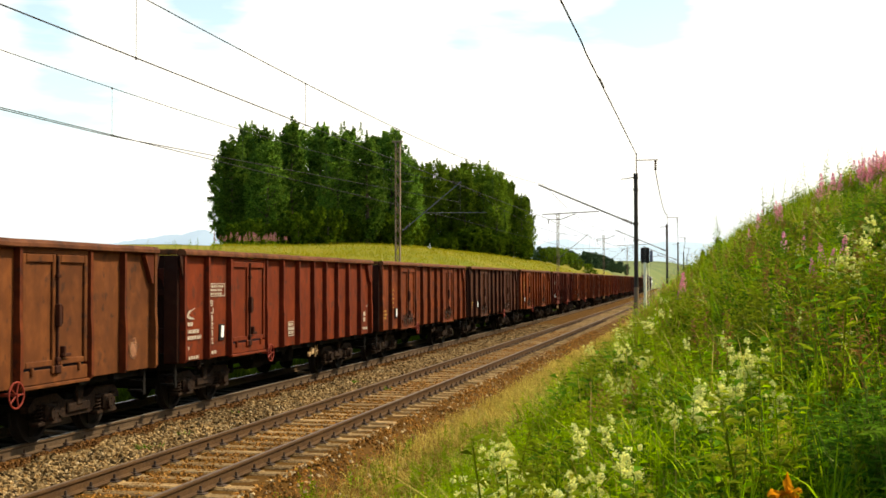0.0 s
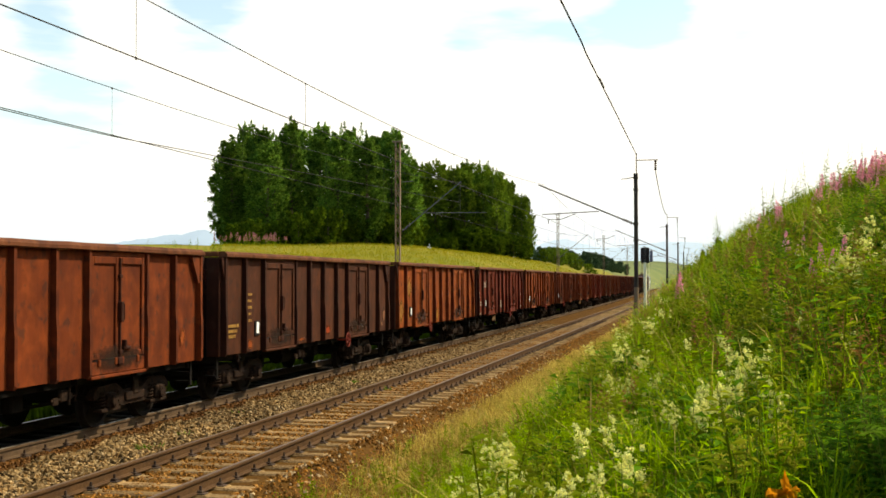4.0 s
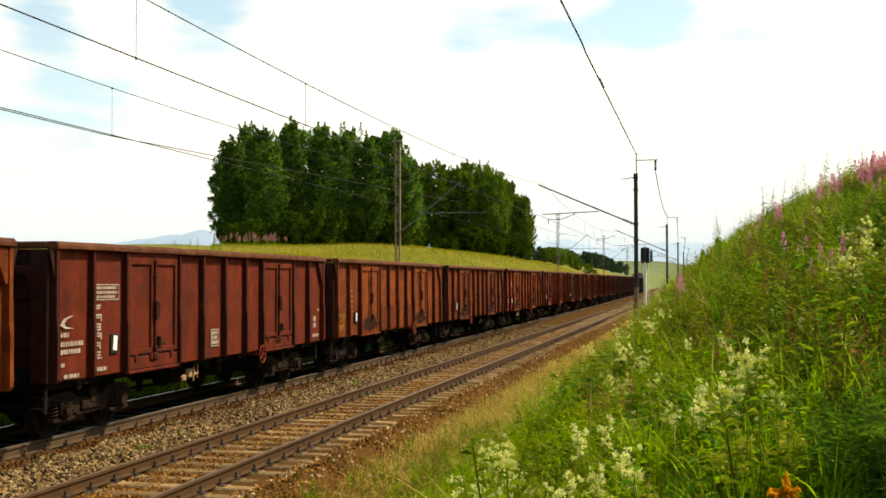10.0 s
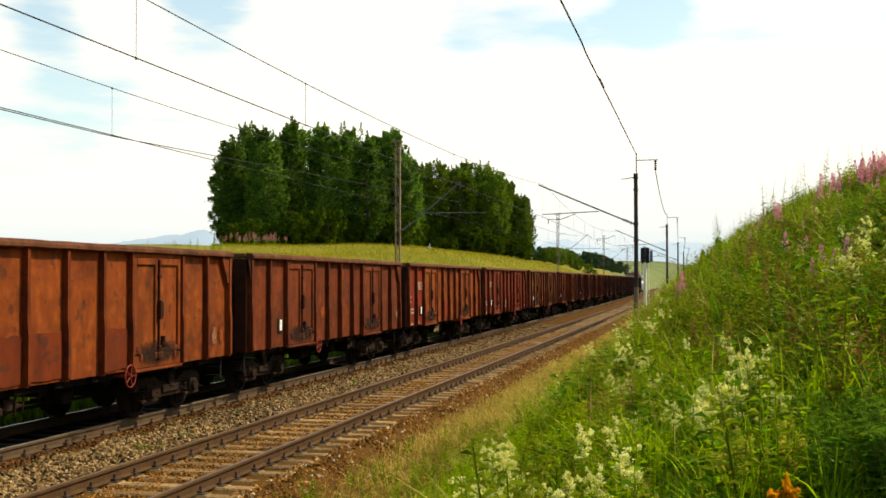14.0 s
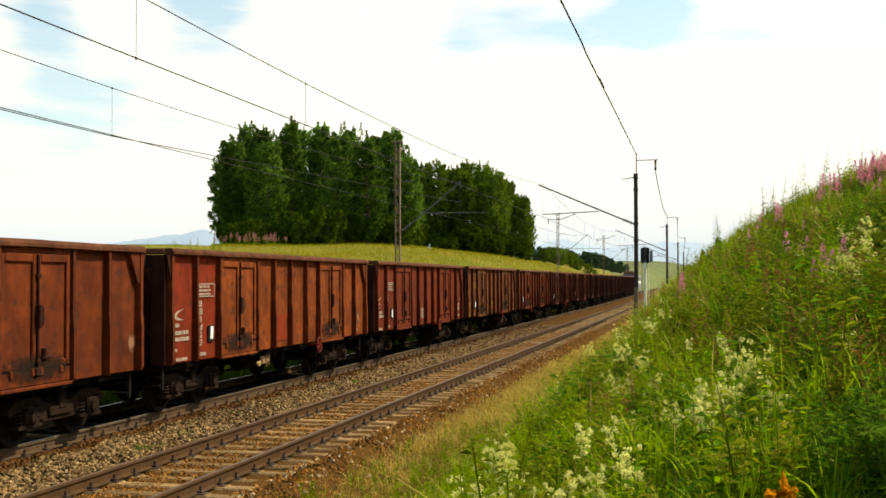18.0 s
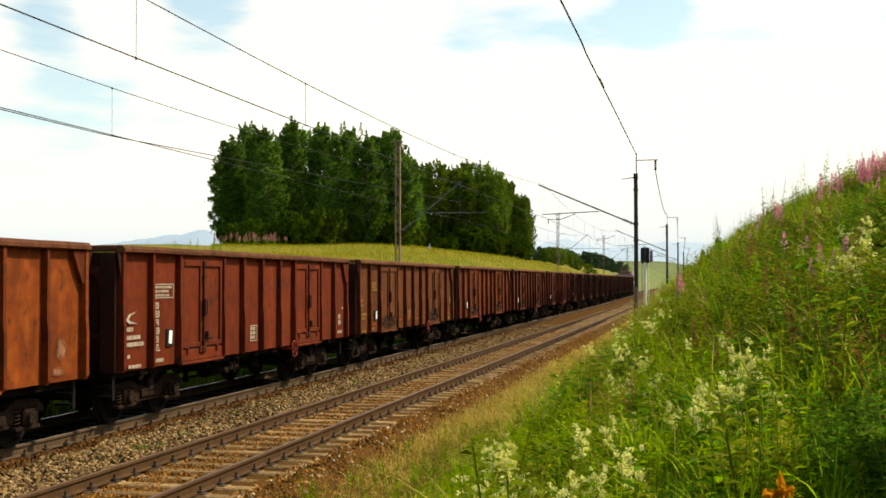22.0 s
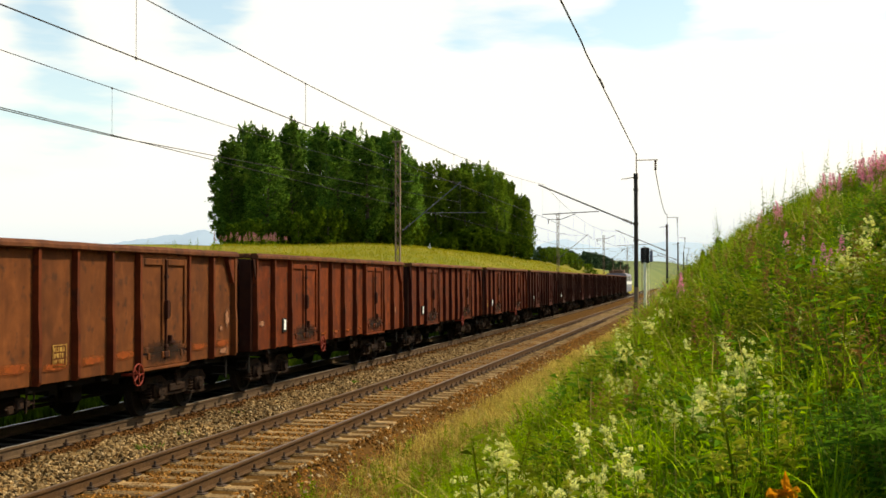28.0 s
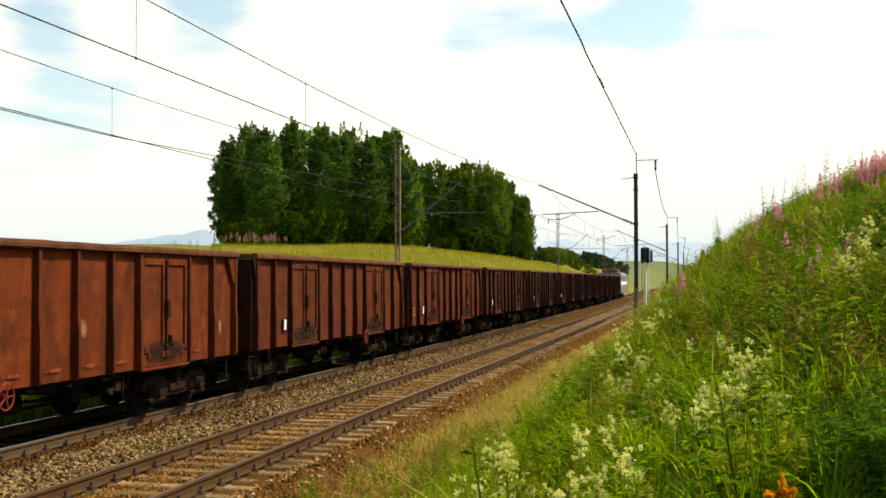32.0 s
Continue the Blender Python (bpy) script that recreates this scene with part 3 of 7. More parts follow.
def lever_box(bm):
    box(bm, 1.20, 1.27, -0.10, 0.14, 0.62, 0.80, 0.02)
    box(bm, 1.21, 1.26, -0.30, -0.14, 0.58, 0.70, 0.015)
    box(bm, 1.21, 1.25, 0.18, 0.30, 0.64, 0.74, 0.015)
    rod(bm, (1.24, -0.36, 0.66), (1.24, 0.42, 0.69), 0.016, None, 6)
    rod(bm, (1.29, 0.10, 0.56), (1.29, 0.12, 0.84), 0.018, None, 6)
    rod(bm, (1.25, 0.36, 0.60), (1.25, 0.40, 0.86), 0.014, None, 6)


def handwheel(bm):
    ring(bm, (1.57, 0, 0.90), (1, 0, 0), 0.185, 0.014, 24, 6)
    for k in range(5):
        a = 2 * math.pi * k / 5
        rod(bm, (1.57, 0, 0.90), (1.57, 0.185 * math.cos(a), 0.90 + 0.185 * math.sin(a)), 0.012, None, 5)
    rod(bm, (1.15, 0, 0.90), (1.60, 0, 0.90), 0.025, None, 8)


def buffer(bm):
    rod(bm, (0, 6.44, 1.03), (0, 6.72, 1.03), 0.11, 0.10, 14)
    rod(bm, (0, 6.70, 1.03), (0, 6.98, 1.03), 0.07, None, 12)
    rod(bm, (0, 6.97, 1.03), (0, 7.015, 1.03), 0.22, 0.21, 18)
    box(bm, -0.17, 0.17, 6.435, 6.47, 0.87, 1.19, 0.02)


def side_frame(bm):
    """One side of a bogie: a cast beam that dips in its middle, with horn guides."""
    x0, x1 = 0.92, 1.06
    pts = [(-1.42, 0.58), (-1.25, 0.72), (-0.62, 0.74), (-0.35, 0.60), (0.35, 0.60), (0.62, 0.74), (1.25, 0.72), (1.42, 0.58),
           (1.40, 0.50), (1.18, 0.54), (0.72, 0.54), (0.45, 0.34), (-0.45, 0.34), (-0.72, 0.54), (-1.18, 0.54), (-1.40, 0.50)]
    a = [bm.verts.new((x0, y, z)) for y, z in pts]
    b = [bm.verts.new((x1, y, z)) for y, z in pts]
    for i in range(len(pts)):
        j = (i + 1) % len(pts)
        bm.faces.new((a[i], a[j], b[j], b[i]))
    bmesh.ops.triangulate(bm, faces=[bm.faces.new(a[::-1]), bm.faces.new(b)])
    box(bm, x1, x1 + 0.05, -0.34, 0.34, 0.40, 0.56, 0.02)
    box(bm, x1, x1 + 0.07, -0.1, 0.1, 0.5, 0.78, 0.02)


def bolster(bm):
    box(bm, -1.0, 1.0, -0.22, 0.22, 0.46, 0.70, 0.03)
    rod(bm, (0, 0, 0.6), (0, 0, 0.86), 0.2, None, 12)
    for s in (-1, 1):
        box(bm, -0.95, 0.95, s * 1.33 - 0.05, s * 1.33 + 0.05, 0.5, 0.62, 0.01)
        box(bm, s * 0.76 - 0.05, s * 0.76 + 0.05, -0.42, -0.36, 0.25, 0.62)
        box(bm, s * 0.76 - 0.05, s * 0.76 + 0.05, 0.36, 0.42, 0.25, 0.62)


def axle_box(bm):
    box(bm, 0.93, 1.16, -0.15, 0.15, 0.34, 0.60, 0.035)
    rod(bm, (1.14, 0, 0.46), (1.21, 0, 0.46), 0.125, 0.11, 14)
    box(bm, 0.95, 1.12, -0.33, 0.33, 0.28, 0.34, 0.01)
    for k in range(3):
        rod(bm, (1.205, 0.07 * math.cos(k * 2.1), 0.46 + 0.07 * math.sin(k * 2.1)), (1.225, 0.07 * math.cos(k * 2.1), 0.46 + 0.07 * math.sin(k * 2.1)), 0.014, None, 6)


def coil_spring(bm):
    n, turns = 40, 5
    rows = []
    for i in range(n + 1):
        a = 2 * math.pi * turns * i / n
        c = Vector((1.035 + 0.075 * math.cos(a), 0.075 * math.sin(a), 0.345 + 0.27 * i / n))
        out = Vector((math.cos(a), math.sin(a), 0))
        rows.append([bm.verts.new(c + out * 0.016 * math.cos(b) + Vector((0, 0, 0.016 * math.sin(b)))) for b in (0, 2.09, 4.19)])
    for p, q in zip(rows, rows[1:]):
        for j in range(3):
            bm.faces.new((p[j], p[(j + 1) % 3], q[(j + 1) % 3], q[j]))


def wheel_set(bm):
    rod(bm, (-1.1, 0, 0), (1.1, 0, 0), 0.075, None, 10)
    for s in (-1, 1):
        prof = [(0.69, 0.08), (0.69, 0.485), (0.72, 0.485), (0.735, 0.462), (0.83, 0.455), (0.83, 0.385), (0.775, 0.37), (0.765, 0.14), (0.84, 0.12), (0.84, 0.08)]
        n = 24
        rows = [[bm.verts.new((s * x, r * math.cos(2 * math.pi * i / n), r * math.sin(2 * math.pi * i / n))) for x, r in prof] for i in range(n)]
        for i in range(n):
            for j in range(len(prof) - 1):
                bm.faces.new((rows[i][j], rows[(i + 1) % n][j], rows[(i + 1) % n][j + 1], rows[i][j + 1]))
        for k in range(4):      # cast spokes' swellings
            a = k * math.pi / 2
            box(bm, 0.762 * s if s > 0 else -0.79, 0.79 if s > 0 else -0.762, -0.05, 0.05, 0.14, 0.37, 0.0, Matrix.Rotation(a, 4, "X"))


WHEEL_R = 0.455
ROLLING = []      # (wheel set, y in its bogie)


def add_bogie(wagon, y, name="bogie"):
    bg = piece(name, cached("bolster", bolster, M_UNDER), wagon, None, pose(0, y, 0))
    for s in (1, -1):
        turn = 0 if s > 0 else 180
        piece("side_frame", cached("side_frame", side_frame, M_BOGIE), bg, None, pose(0, 0, 0, 0, 0, turn))
        for w in (-0.9, 0.9):
            piece("axle_box", cached("axle_box", axle_box, M_BOGIE, False), bg, None, pose(0, w, 0, 0, 0, turn))
            if s > 0:
                for k in (-0.24, 0.24):
                    piece("coil_spring", cached("coil_spring", coil_spring, M_BOGIE), bg, None, pose(0, w + k, 0))
    for w in (-0.9, 0.9):
        ws = piece("wheel_set", cached("wheel_set", wheel_set, M_TYRE), bg, None, pose(0, w, WHEEL_R))
        ROLLING.append((ws, w))
    return bg


def rust_paint(name, base, dark, light, amount=0.75):
    """Old freight paint: chalky, with rust blooms, dark run-down streaks and scuffs."""
    m = material(name, base, 0.82, other=dark, scale=1.2, third=tuple(c * 1.3 for c in light), scale2=4.2, amount=min(1.0, amount * 1.25), bump=0.05, bump_scale=5, per_object=0.10, low=0.45, high=0.72)
    nt = m.node_tree
    n, l = nt.nodes.new, nt.links.new
    b = nt.nodes["Principled BSDF"]
    src = b.inputs["Base Color"].links[0].from_socket
    co, mp, ns, r, x = n("ShaderNodeTexCoord"), n("ShaderNodeMapping"), n("ShaderNodeTexNoise"), n("ShaderNodeMapRange"), n("ShaderNodeMix")
    mp.inputs["Scale"].default_value = (1, 2.4, 0.8)
    info, add = n("ShaderNodeObjectInfo"), n("ShaderNodeVectorMath")
    add.operation = "MULTIPLY_ADD"
    add.inputs[1].default_value = (91, 17, 43)
    l(info.outputs["Random"], add.inputs[0])
    l(co.outputs["Object"], add.inputs[2])
    l(add.outputs["Vector"], mp.inputs["Vector"])
    l(mp.outputs["Vector"], ns.inputs["Vector"])
    ns.inputs["Scale"].default_value, ns.inputs["Detail"].default_value = 1.3, 4
    r.inputs["From Min"].default_value, r.inputs["From Max"].default_value, r.inputs["To Max"].default_value = 0.48, 0.70, 0.6
    l(ns.outputs["Fac"], r.inputs["Value"])
    x.data_type = "RGBA"
    x.inputs["B"].default_value = (*[c * 0.5 for c in base], 1)
    l(src, x.inputs["A"])
    l(r.outputs["Result"], x.inputs["Factor"])
    # rust blooms
    ns2, r2, x2 = n("ShaderNodeTexNoise"), n("ShaderNodeMapRange"), n("ShaderNodeMix")
    ns2.inputs["Scale"].default_value, ns2.inputs["Detail"].default_value = 3.7, 6
    l(add.outputs["Vector"], ns2.inputs["Vector"])
    r2.inputs["From Min"].default_value, r2.inputs["From Max"].default_value, r2.inputs["To Max"].default_value = 0.60, 0.68, 0.6
    l(ns2.outputs["Fac"], r2.inputs["Value"])
    x2.data_type = "RGBA"
    x2.inputs["B"].default_value = (0.045, 0.018, 0.009, 1)
    l(x.outputs["Result"], x2.inputs["A"])
    l(r2.outputs["Result"], x2.inputs["Factor"])
    # small rust spots and chips
    ns3, r3, x3 = n("ShaderNodeTexNoise"), n("ShaderNodeMapRange"), n("ShaderNodeMix")
    ns3.inputs["Scale"].default_value, ns3.inputs["Detail"].default_value = 4.6, 5
    l(add.outputs["Vector"], ns3.inputs["Vector"])
    r3.inputs["From Min"].default_value, r3.inputs["From Max"].default_value, r3.inputs["To Max"].default_value = 0.60, 0.68, 0.6
    l(ns3.outputs["Fac"], r3.inputs["Value"])
    x3.data_type = "RGBA"
    x3.inputs["B"].default_value = (0.03, 0.013, 0.008, 1)
    l(x2.outputs["Result"], x3.inputs["A"])
    l(r3.outputs["Result"], x3.inputs["Factor"])
    # rust that has run down the sheet
    mp2, ns4, r4, x4 = n("ShaderNodeMapping"), n("ShaderNodeTexNoise"), n("ShaderNodeMapRange"), n("ShaderNodeMix")
    mp2.inputs["Scale"].default_value = (1, 2.2, 0.7)
    l(add.outputs["Vector"], mp2.inputs["Vector"])
    l(mp2.outputs["Vector"], ns4.inputs["Vector"])
    ns4.inputs["Scale"].default_value, ns4.inputs["Detail"].default_value = 1.1, 3
    r4.inputs["From Min"].default_value, r4.inputs["From Max"].default_value, r4.inputs["To Max"].default_value = 0.50, 0.74, 0.5
    l(ns4.outputs["Fac"], r4.inputs["Value"])
    x4.data_type = "RGBA"
    x4.inputs["B"].default_value = (*[c * 0.40 for c in base], 1)
    l(x3.outputs["Result"], x4.inputs["A"])
    l(r4.outputs["Result"], x4.inputs["Factor"])
    l(x4.outputs["Result"], b.inputs["Base Color"])
    return m


PAINTS = {
    "orange": rust_paint("orange_rust", (0.1920, 0.0385, 0.0046), (0.1045, 0.0180, 0.0029), (0.2510, 0.0600, 0.0080), 0.9),
    "ochre": rust_paint("ochre_rust", (0.1320, 0.0240, 0.0040), (0.0700, 0.0116, 0.0025), (0.1755, 0.0360, 0.0062), 0.9),
    "red": rust_paint("oxide_red", (0.1420, 0.0201, 0.0034), (0.0980, 0.0132, 0.0028), (0.1700, 0.0295, 0.0055), 0.5),
    "tan": rust_paint("tan_brown_rust", (0.1250, 0.0368, 0.0091), (0.0759, 0.0216, 0.0059), (0.1561, 0.0481, 0.0126), 0.7),
    "wine": rust_paint("wine_red_rust", (0.1260, 0.0169, 0.0043), (0.0820, 0.0109, 0.0033), (0.1580, 0.0246, 0.0065), 0.6),
    "bright": rust_paint("bright_oxide_red", (0.1919, 0.0202, 0.0039), (0.1371, 0.0144, 0.0033), (0.2286, 0.0306, 0.0066), 0.5),
    "brown": rust_paint("brown_rust", (0.1050, 0.0200, 0.0044), (0.0525, 0.0092, 0.0026), (0.1470, 0.0305, 0.0064), 0.9),
    "umber": rust_paint("umber_rust", (0.0627, 0.0181, 0.0066), (0.0399, 0.0104, 0.0043), (0.0836, 0.0241, 0.0088), 0.6),
    "dark": rust_paint("dark_umber_rust", (0.0351, 0.0087, 0.0035), (0.0205, 0.0053, 0.0026), (0.0477, 0.0125, 0.0047), 0.6),
    "maroon": rust_paint("maroon_rust", (0.0573, 0.0097, 0.0039), (0.0319, 0.0058, 0.0026), (0.0751, 0.0135, 0.0052)),
}
# posts a step darker than the panels: browner paint with some side shade in it
POST_PAINT = {k: PAINTS[v] for k, v in (("orange", "ochre"), ("ochre", "brown"), ("red", "wine"), ("tan", "brown"), ("wine", "maroon"), ("bright", "red"), ("brown", "maroon"), ("umber", "dark"), ("dark", "dark"), ("maroon", "dark"))}
M_CAP = rust_paint("rail_cap_rust", (0.1209, 0.0380, 0.0140), (0.0663, 0.0185, 0.0068), (0.1638, 0.0580, 0.0240))


def bars(bm, x, y0, y1, z0, z1, rows, seed, fill=0.75):
    """Lines of writing that cannot be read, as rows of little bars on a plane x."""
    rng = random.Random(seed)
    h = (z1 - z0) / rows
    for i in range(rows):
        y = y0
        end = y1 - (y1 - y0) * rng.uniform(0, 0.25)
        while y < end:
            w = rng.uniform(0.03, 0.10)
            box(bm, x, x + 0.004, y, min(y + w, end), z0 + h * (i + 0.16), z0 + h * (i + 0.16 + fill * 0.8))
            y += w + rng.uniform(0.015, 0.035)


def frame_box(bm, x, y0, y1, z0, z1, t=0.018):
    for a in ((y0, y1, z0, z0 + t), (y0, y1, z1 - t, z1), (y0, y0 + t, z0 + t, z1 - t), (y1 - t, y1, z0 + t, z1 - t)):
        box(bm, x, x + 0.004, *a)


def swoosh(bm, x, y, z, w):
    """A curved chevron, the owner's sign as a plain shape."""
    pts = [(y + w, z + 0.10), (y + 0.3 * w, z + 0.05), (y, z - 0.05), (y + 0.35 * w, z - 0.11), (y + w, z - 0.115), (y + 0.4 * w, z - 0.07), (y + 0.28 * w, z - 0.03), (y + 0.45 * w, z + 0.03)]
    f = [bm.verts.new((x + 0.004, a, b)) for a, b in pts]
    g = [bm.verts.new((x, a, b)) for a, b in pts]
    for i in range(len(pts)):
        j = (i + 1) % len(pts)
        bm.faces.new((g[i], g[j], f[j], f[i]))
    bmesh.ops.triangulate(bm, faces=[bm.faces.new(f)])


def full_marks(bm, seed, x):
    swoosh(bm, x, -6.22, 1.88, 0.42)
    bars(bm, x, -6.22, -5.92, 1.62, 1.74, 1, seed)
    bars(bm, x, -6.22, -5.50, 1.36, 1.60, 2, seed + 1)
    bars(bm, x, -6.22, -6.05, 1.17, 1.27, 1, seed + 2)
    bars(bm, x, -6.10, -5.55, 0.99, 1.09, 1, seed + 3)
    frame_box(bm, x, -5.14, -4.36, 2.19, 2.45)
    bars(bm, x, -5.10, -4.42, 2.21, 2.43, 3, seed + 4)
    for k in range(5):
        z = 2.06 - 0.15 * k
        rng = random.Random(seed + 9 * k)
        wide = 0.19 + 0.03 * (k % 2)
        for a, b, c, d in ((0, 0.035, -0.055, 0.055), (0, wide, 0.03, 0.06), (0, wide, -0.06, -0.03), (wide - 0.035, wide, -0.055, 0.055), (0.04, 0.8 * wide, -0.012, 0.015)):
            if rng.random() < 0.8:
                box(bm, x, x + 0.004, -5.16 + a, -5.16 + b, z + c, z + d)
    bars(bm, x, -5.14, -4.92, 1.24, 1.38, 3, seed + 5)
    bars(bm, x, -5.08, -4.72, 1.03, 1.14, 1, seed + 6)


def few_marks(bm, seed, x):
    bars(bm, x, -6.2, -5.55, 1.30, 1.62, 3, seed)
    bars(bm, x, -5.12, -4.8, 1.6, 2.3, 5, seed + 1, 0.5)


def small_marks(bm, seed, x):
    frame_box(bm, x, -0.56, -0.16, 1.20, 1.54)
    bars(bm, x, -0.53, -0.18, 1.23, 1.51, 3, seed, 0.95)


def end_marks(bm, seed, x):
    bars(bm, x, 5.78, 6.0, 1.30, 1.62, 2, seed, 0.95)
    bars(bm, x, 5.70, 6.2, 1.08, 1.20, 1, seed + 1)
    bars(bm, x, 6.08, 6.24, 1.72, 1.82, 1, seed + 2)


WAGONS = []


def build_wagon(k, label, paint, wheel_y=2.0, marks="few", ink=None, first=None, accent=None, one_door=False, wheel_mat=None):
    wg = thing("open_wagon", label, "freight wagon", "wagons of the goods train")
    body, bay = PAINTS[paint], 0
    piece("underframe", cached("underframe", underframe, M_UNDER), wg)
    piece("brake_gear", cached("brake_gear", brake_gear, M_UNDER), wg)
    piece("lever_box", cached("lever_box", lever_box, M_BOGIE), wg, M_LEVER if k in (1, 5, 8) else None, pose(0, -1.1 if wheel_y > 0 else 1.85, 0), "pale cream brake lever box" if k in (1, 5, 8) else "")
    for side in (1, -1):
        doors = (2,) if one_door and side > 0 else DOORS
        posts = list(POSTS)
        if one_door and side > 0:
            posts.insert(8, 3.15)
        for i, (a, b) in enumerate(zip(posts, posts[1:])):
            m = pose(0, (a + b) / 2, 0) if side > 0 else pose(0, -(a + b) / 2, 0, 0, 0, 180)
            w = round(b - a, 3)
            if i in doors:
                half = (w - 0.14) / 2
                sill = piece("door_sill", cached(("door_sill", w), lambda bm: door_sill(bm, w - 0.1), M_CAP), wg, body, m)
                piece("door_header", cached(("door_header", w), lambda bm: door_header(bm, w - 0.1), M_CAP), wg, body, m)
                if k < 14 and k not in (0, 1, 5, 9) and side > 0:
                    piece("grease_stain", cached("grease_stain", lambda bm: box(bm, SKIN + 0.074, SKIN + 0.078, -0.95, 0.98, 1.00, 1.46), M_GREASE), sill, None)
                for s in (-1, 1):
                    leaf = piece("door_leaf", cached(("door_leaf", half), lambda bm: door_leaf(bm, half - 0.02), M_CAP), wg, accent if accent and side > 0 else body, m @ pose(0, s * half / 2, 0))
                    if s > 0:
                        piece("lock_bar", cached("lock_bar", lock_bar, M_CAP), leaf, PAINTS["dark"], pose(0, -half / 2, 0))
            else:
                use = body
                if side > 0 and first and i < 2:
                    use = PAINTS[first]
                variant = (i * 7 + k * 3) % 4
                piece("side_panel", cached(("side_panel", w, variant), lambda bm: plate(bm, -w / 2 + 0.02, w / 2 - 0.02, FOOT, TOP, SKIN, variant), M_CAP), wg, use, m)
        for i, y in enumerate(posts):
            wide = 0.09 if i in (0, len(posts) - 1) else 0.075
            piece("side_post", cached(("side_post", wide), lambda bm: post(bm, wide), M_CAP), wg, body if i == len(posts) - 1 else POST_PAINT[paint], pose(0, y, 0) if side > 0 else pose(0, -y, 0, 0, 0, 180))
        piece("cap_rail", cached("cap_rail", cap_rail, M_CAP), wg, M_CAP, pose(0, 0, 0, 0, 0, 0 if side > 0 else 180))
        turn = pose(0, 0, 0, 0, 0, 0 if side > 0 else 180)
        # ends turned from the sun: their shade is put into these darker paints
        wall = piece("end_wall", cached("end_wall", end_wall, M_CAP), wg, PAINTS["dark"], turn)
        for x in (-0.48, 0.48):
            piece("end_post", cached("end_post", end_post, M_CAP), wall, PAINTS["maroon"], pose(x, 0, 0))
        for z in (1.55, 2.28):
            piece("end_rib", cached("end_rib", end_rib, M_CAP), wall, PAINTS["dark"], pose(0, 0, z))
        piece("end_cap", cached("end_cap", end_cap, M_CAP), wall, M_CAP)
        for x in (-1.51, 1.49):
            piece("gusset", cached("gusset", gusset, M_CAP), wall, PAINTS["dark"], pose(x, 0, 0))
        for x in (0, 180):
            piece("corner_column", cached("corner_column", corner_column, M_CAP), wall, PAINTS["dark"], pose(0, 0, 0) if x == 0 else Matrix.Diagonal((-1, 1, 1, 1)))
        piece("end_beam", cached("end_beam", end_beam, M_CAP), wall, PAINTS["maroon"])
        piece("side_gusset", cached("side_gusset", side_gusset, M_CAP), wg, POST_PAINT[paint], turn)
        piece("grab_rail", cached("grab_rail", grab_rail, M_BOGIE), wall, POST_PAINT[paint])
        piece("headstock", cached("headstock", headstock, M_UNDER), wg, None, turn)
        for s in (-1, 1):
            piece("buffer", cached("buffer", buffer, M_UNDER), wg, None, turn @ pose(s * 0.875, 0, 0))
        piece("lashing_hook", cached("hook", lambda bm: (box(bm, 1.47, 1.53, -0.02, 0.02, 0.80, 0.96, 0.008), rod(bm, (1.50, -0.05, 0.82), (1.50, 0.07, 0.86), 0.018, None, 6)), M_BOGIE), wg, None, pose(0, -5.72, 0))
        add_bogie(wg, side * -4.55)
    piece("handwheel", cached("handwheel", handwheel, M_REDPAINT), wg, wheel_mat, pose(0, wheel_y, 0), "dark spoked brake handwheel" if wheel_mat else "red spoked brake handwheel")
    tag = piece("card_holder", cached("card_holder", lambda bm: box(bm, SKIN + 0.01, SKIN + 0.04, -0.13, 0.13, 1.30, 1.63, 0.01), M_BLACK), wg, None, pose(0, -4.53, 0))
    piece("card", cached("card", lambda bm: box(bm, SKIN + 0.041, SKIN + 0.047, -0.055, 0.075, 1.36, 1.60, 0, Matrix.Translation((0, 0, 1.48)) @ Matrix.Rotation(radians(-6), 4, "X") @ Matrix.Translation((0, 0, -1.48))), M_TAGWHITE), tag)
    ink = ink or M_WHITEMARK
    x = SKIN + 0.022
    if marks in ("full", "few", "lead", "left"):
        part("stencil", _make(lambda bm: (few_marks if marks == "few" else full_marks)(bm, k * 31, x)), ink, wg)["kind"] = "stuff"
    if marks in ("full", "left"):
        part("stencil_frame", _make(lambda bm: small_marks(bm, k * 17, x)), ink, wg)["kind"] = "stuff"
    if marks == "full":
        part("end_stencil", _make(lambda bm: end_marks(bm, k * 13, x)), ink, wg)["kind"] = "stuff"
    WAGONS.append((wg, k))
    return wg


def _make(fn):
    bm = bmesh.new()
    fn(bm)
    return bm


def patch(wg, y0, y1, z0, z1, mat, seed):
    """A patch of newer paint on the side, with ragged edges."""
    rng = random.Random(seed)
    bm = bmesh.new()
    pts = []
    for a, b, c, d in ((y0, z0, y1, z0), (y1, z0, y1, z1), (y1, z1, y0, z1), (y0, z1, y0, z0)):
        for t in range(5):
            pts.append((a + (c - a) * t / 5 + rng.uniform(-0.025, 0.025), b + (d - b) * t / 5 + rng.uniform(-0.025, 0.025)))
    f = [bm.verts.new((SKIN + 0.026, p, q)) for p, q in pts]
    g = [bm.verts.new((SKIN + 0.0, p, q)) for p, q in pts]
    for i in range(len(pts)):
        j = (i + 1) % len(pts)
        bm.faces.new((g[i], g[j], f[j], f[i]))
    bmesh.ops.triangulate(bm, faces=[bm.faces.new(f)])
    part("paint_patch", bm, mat, wg)


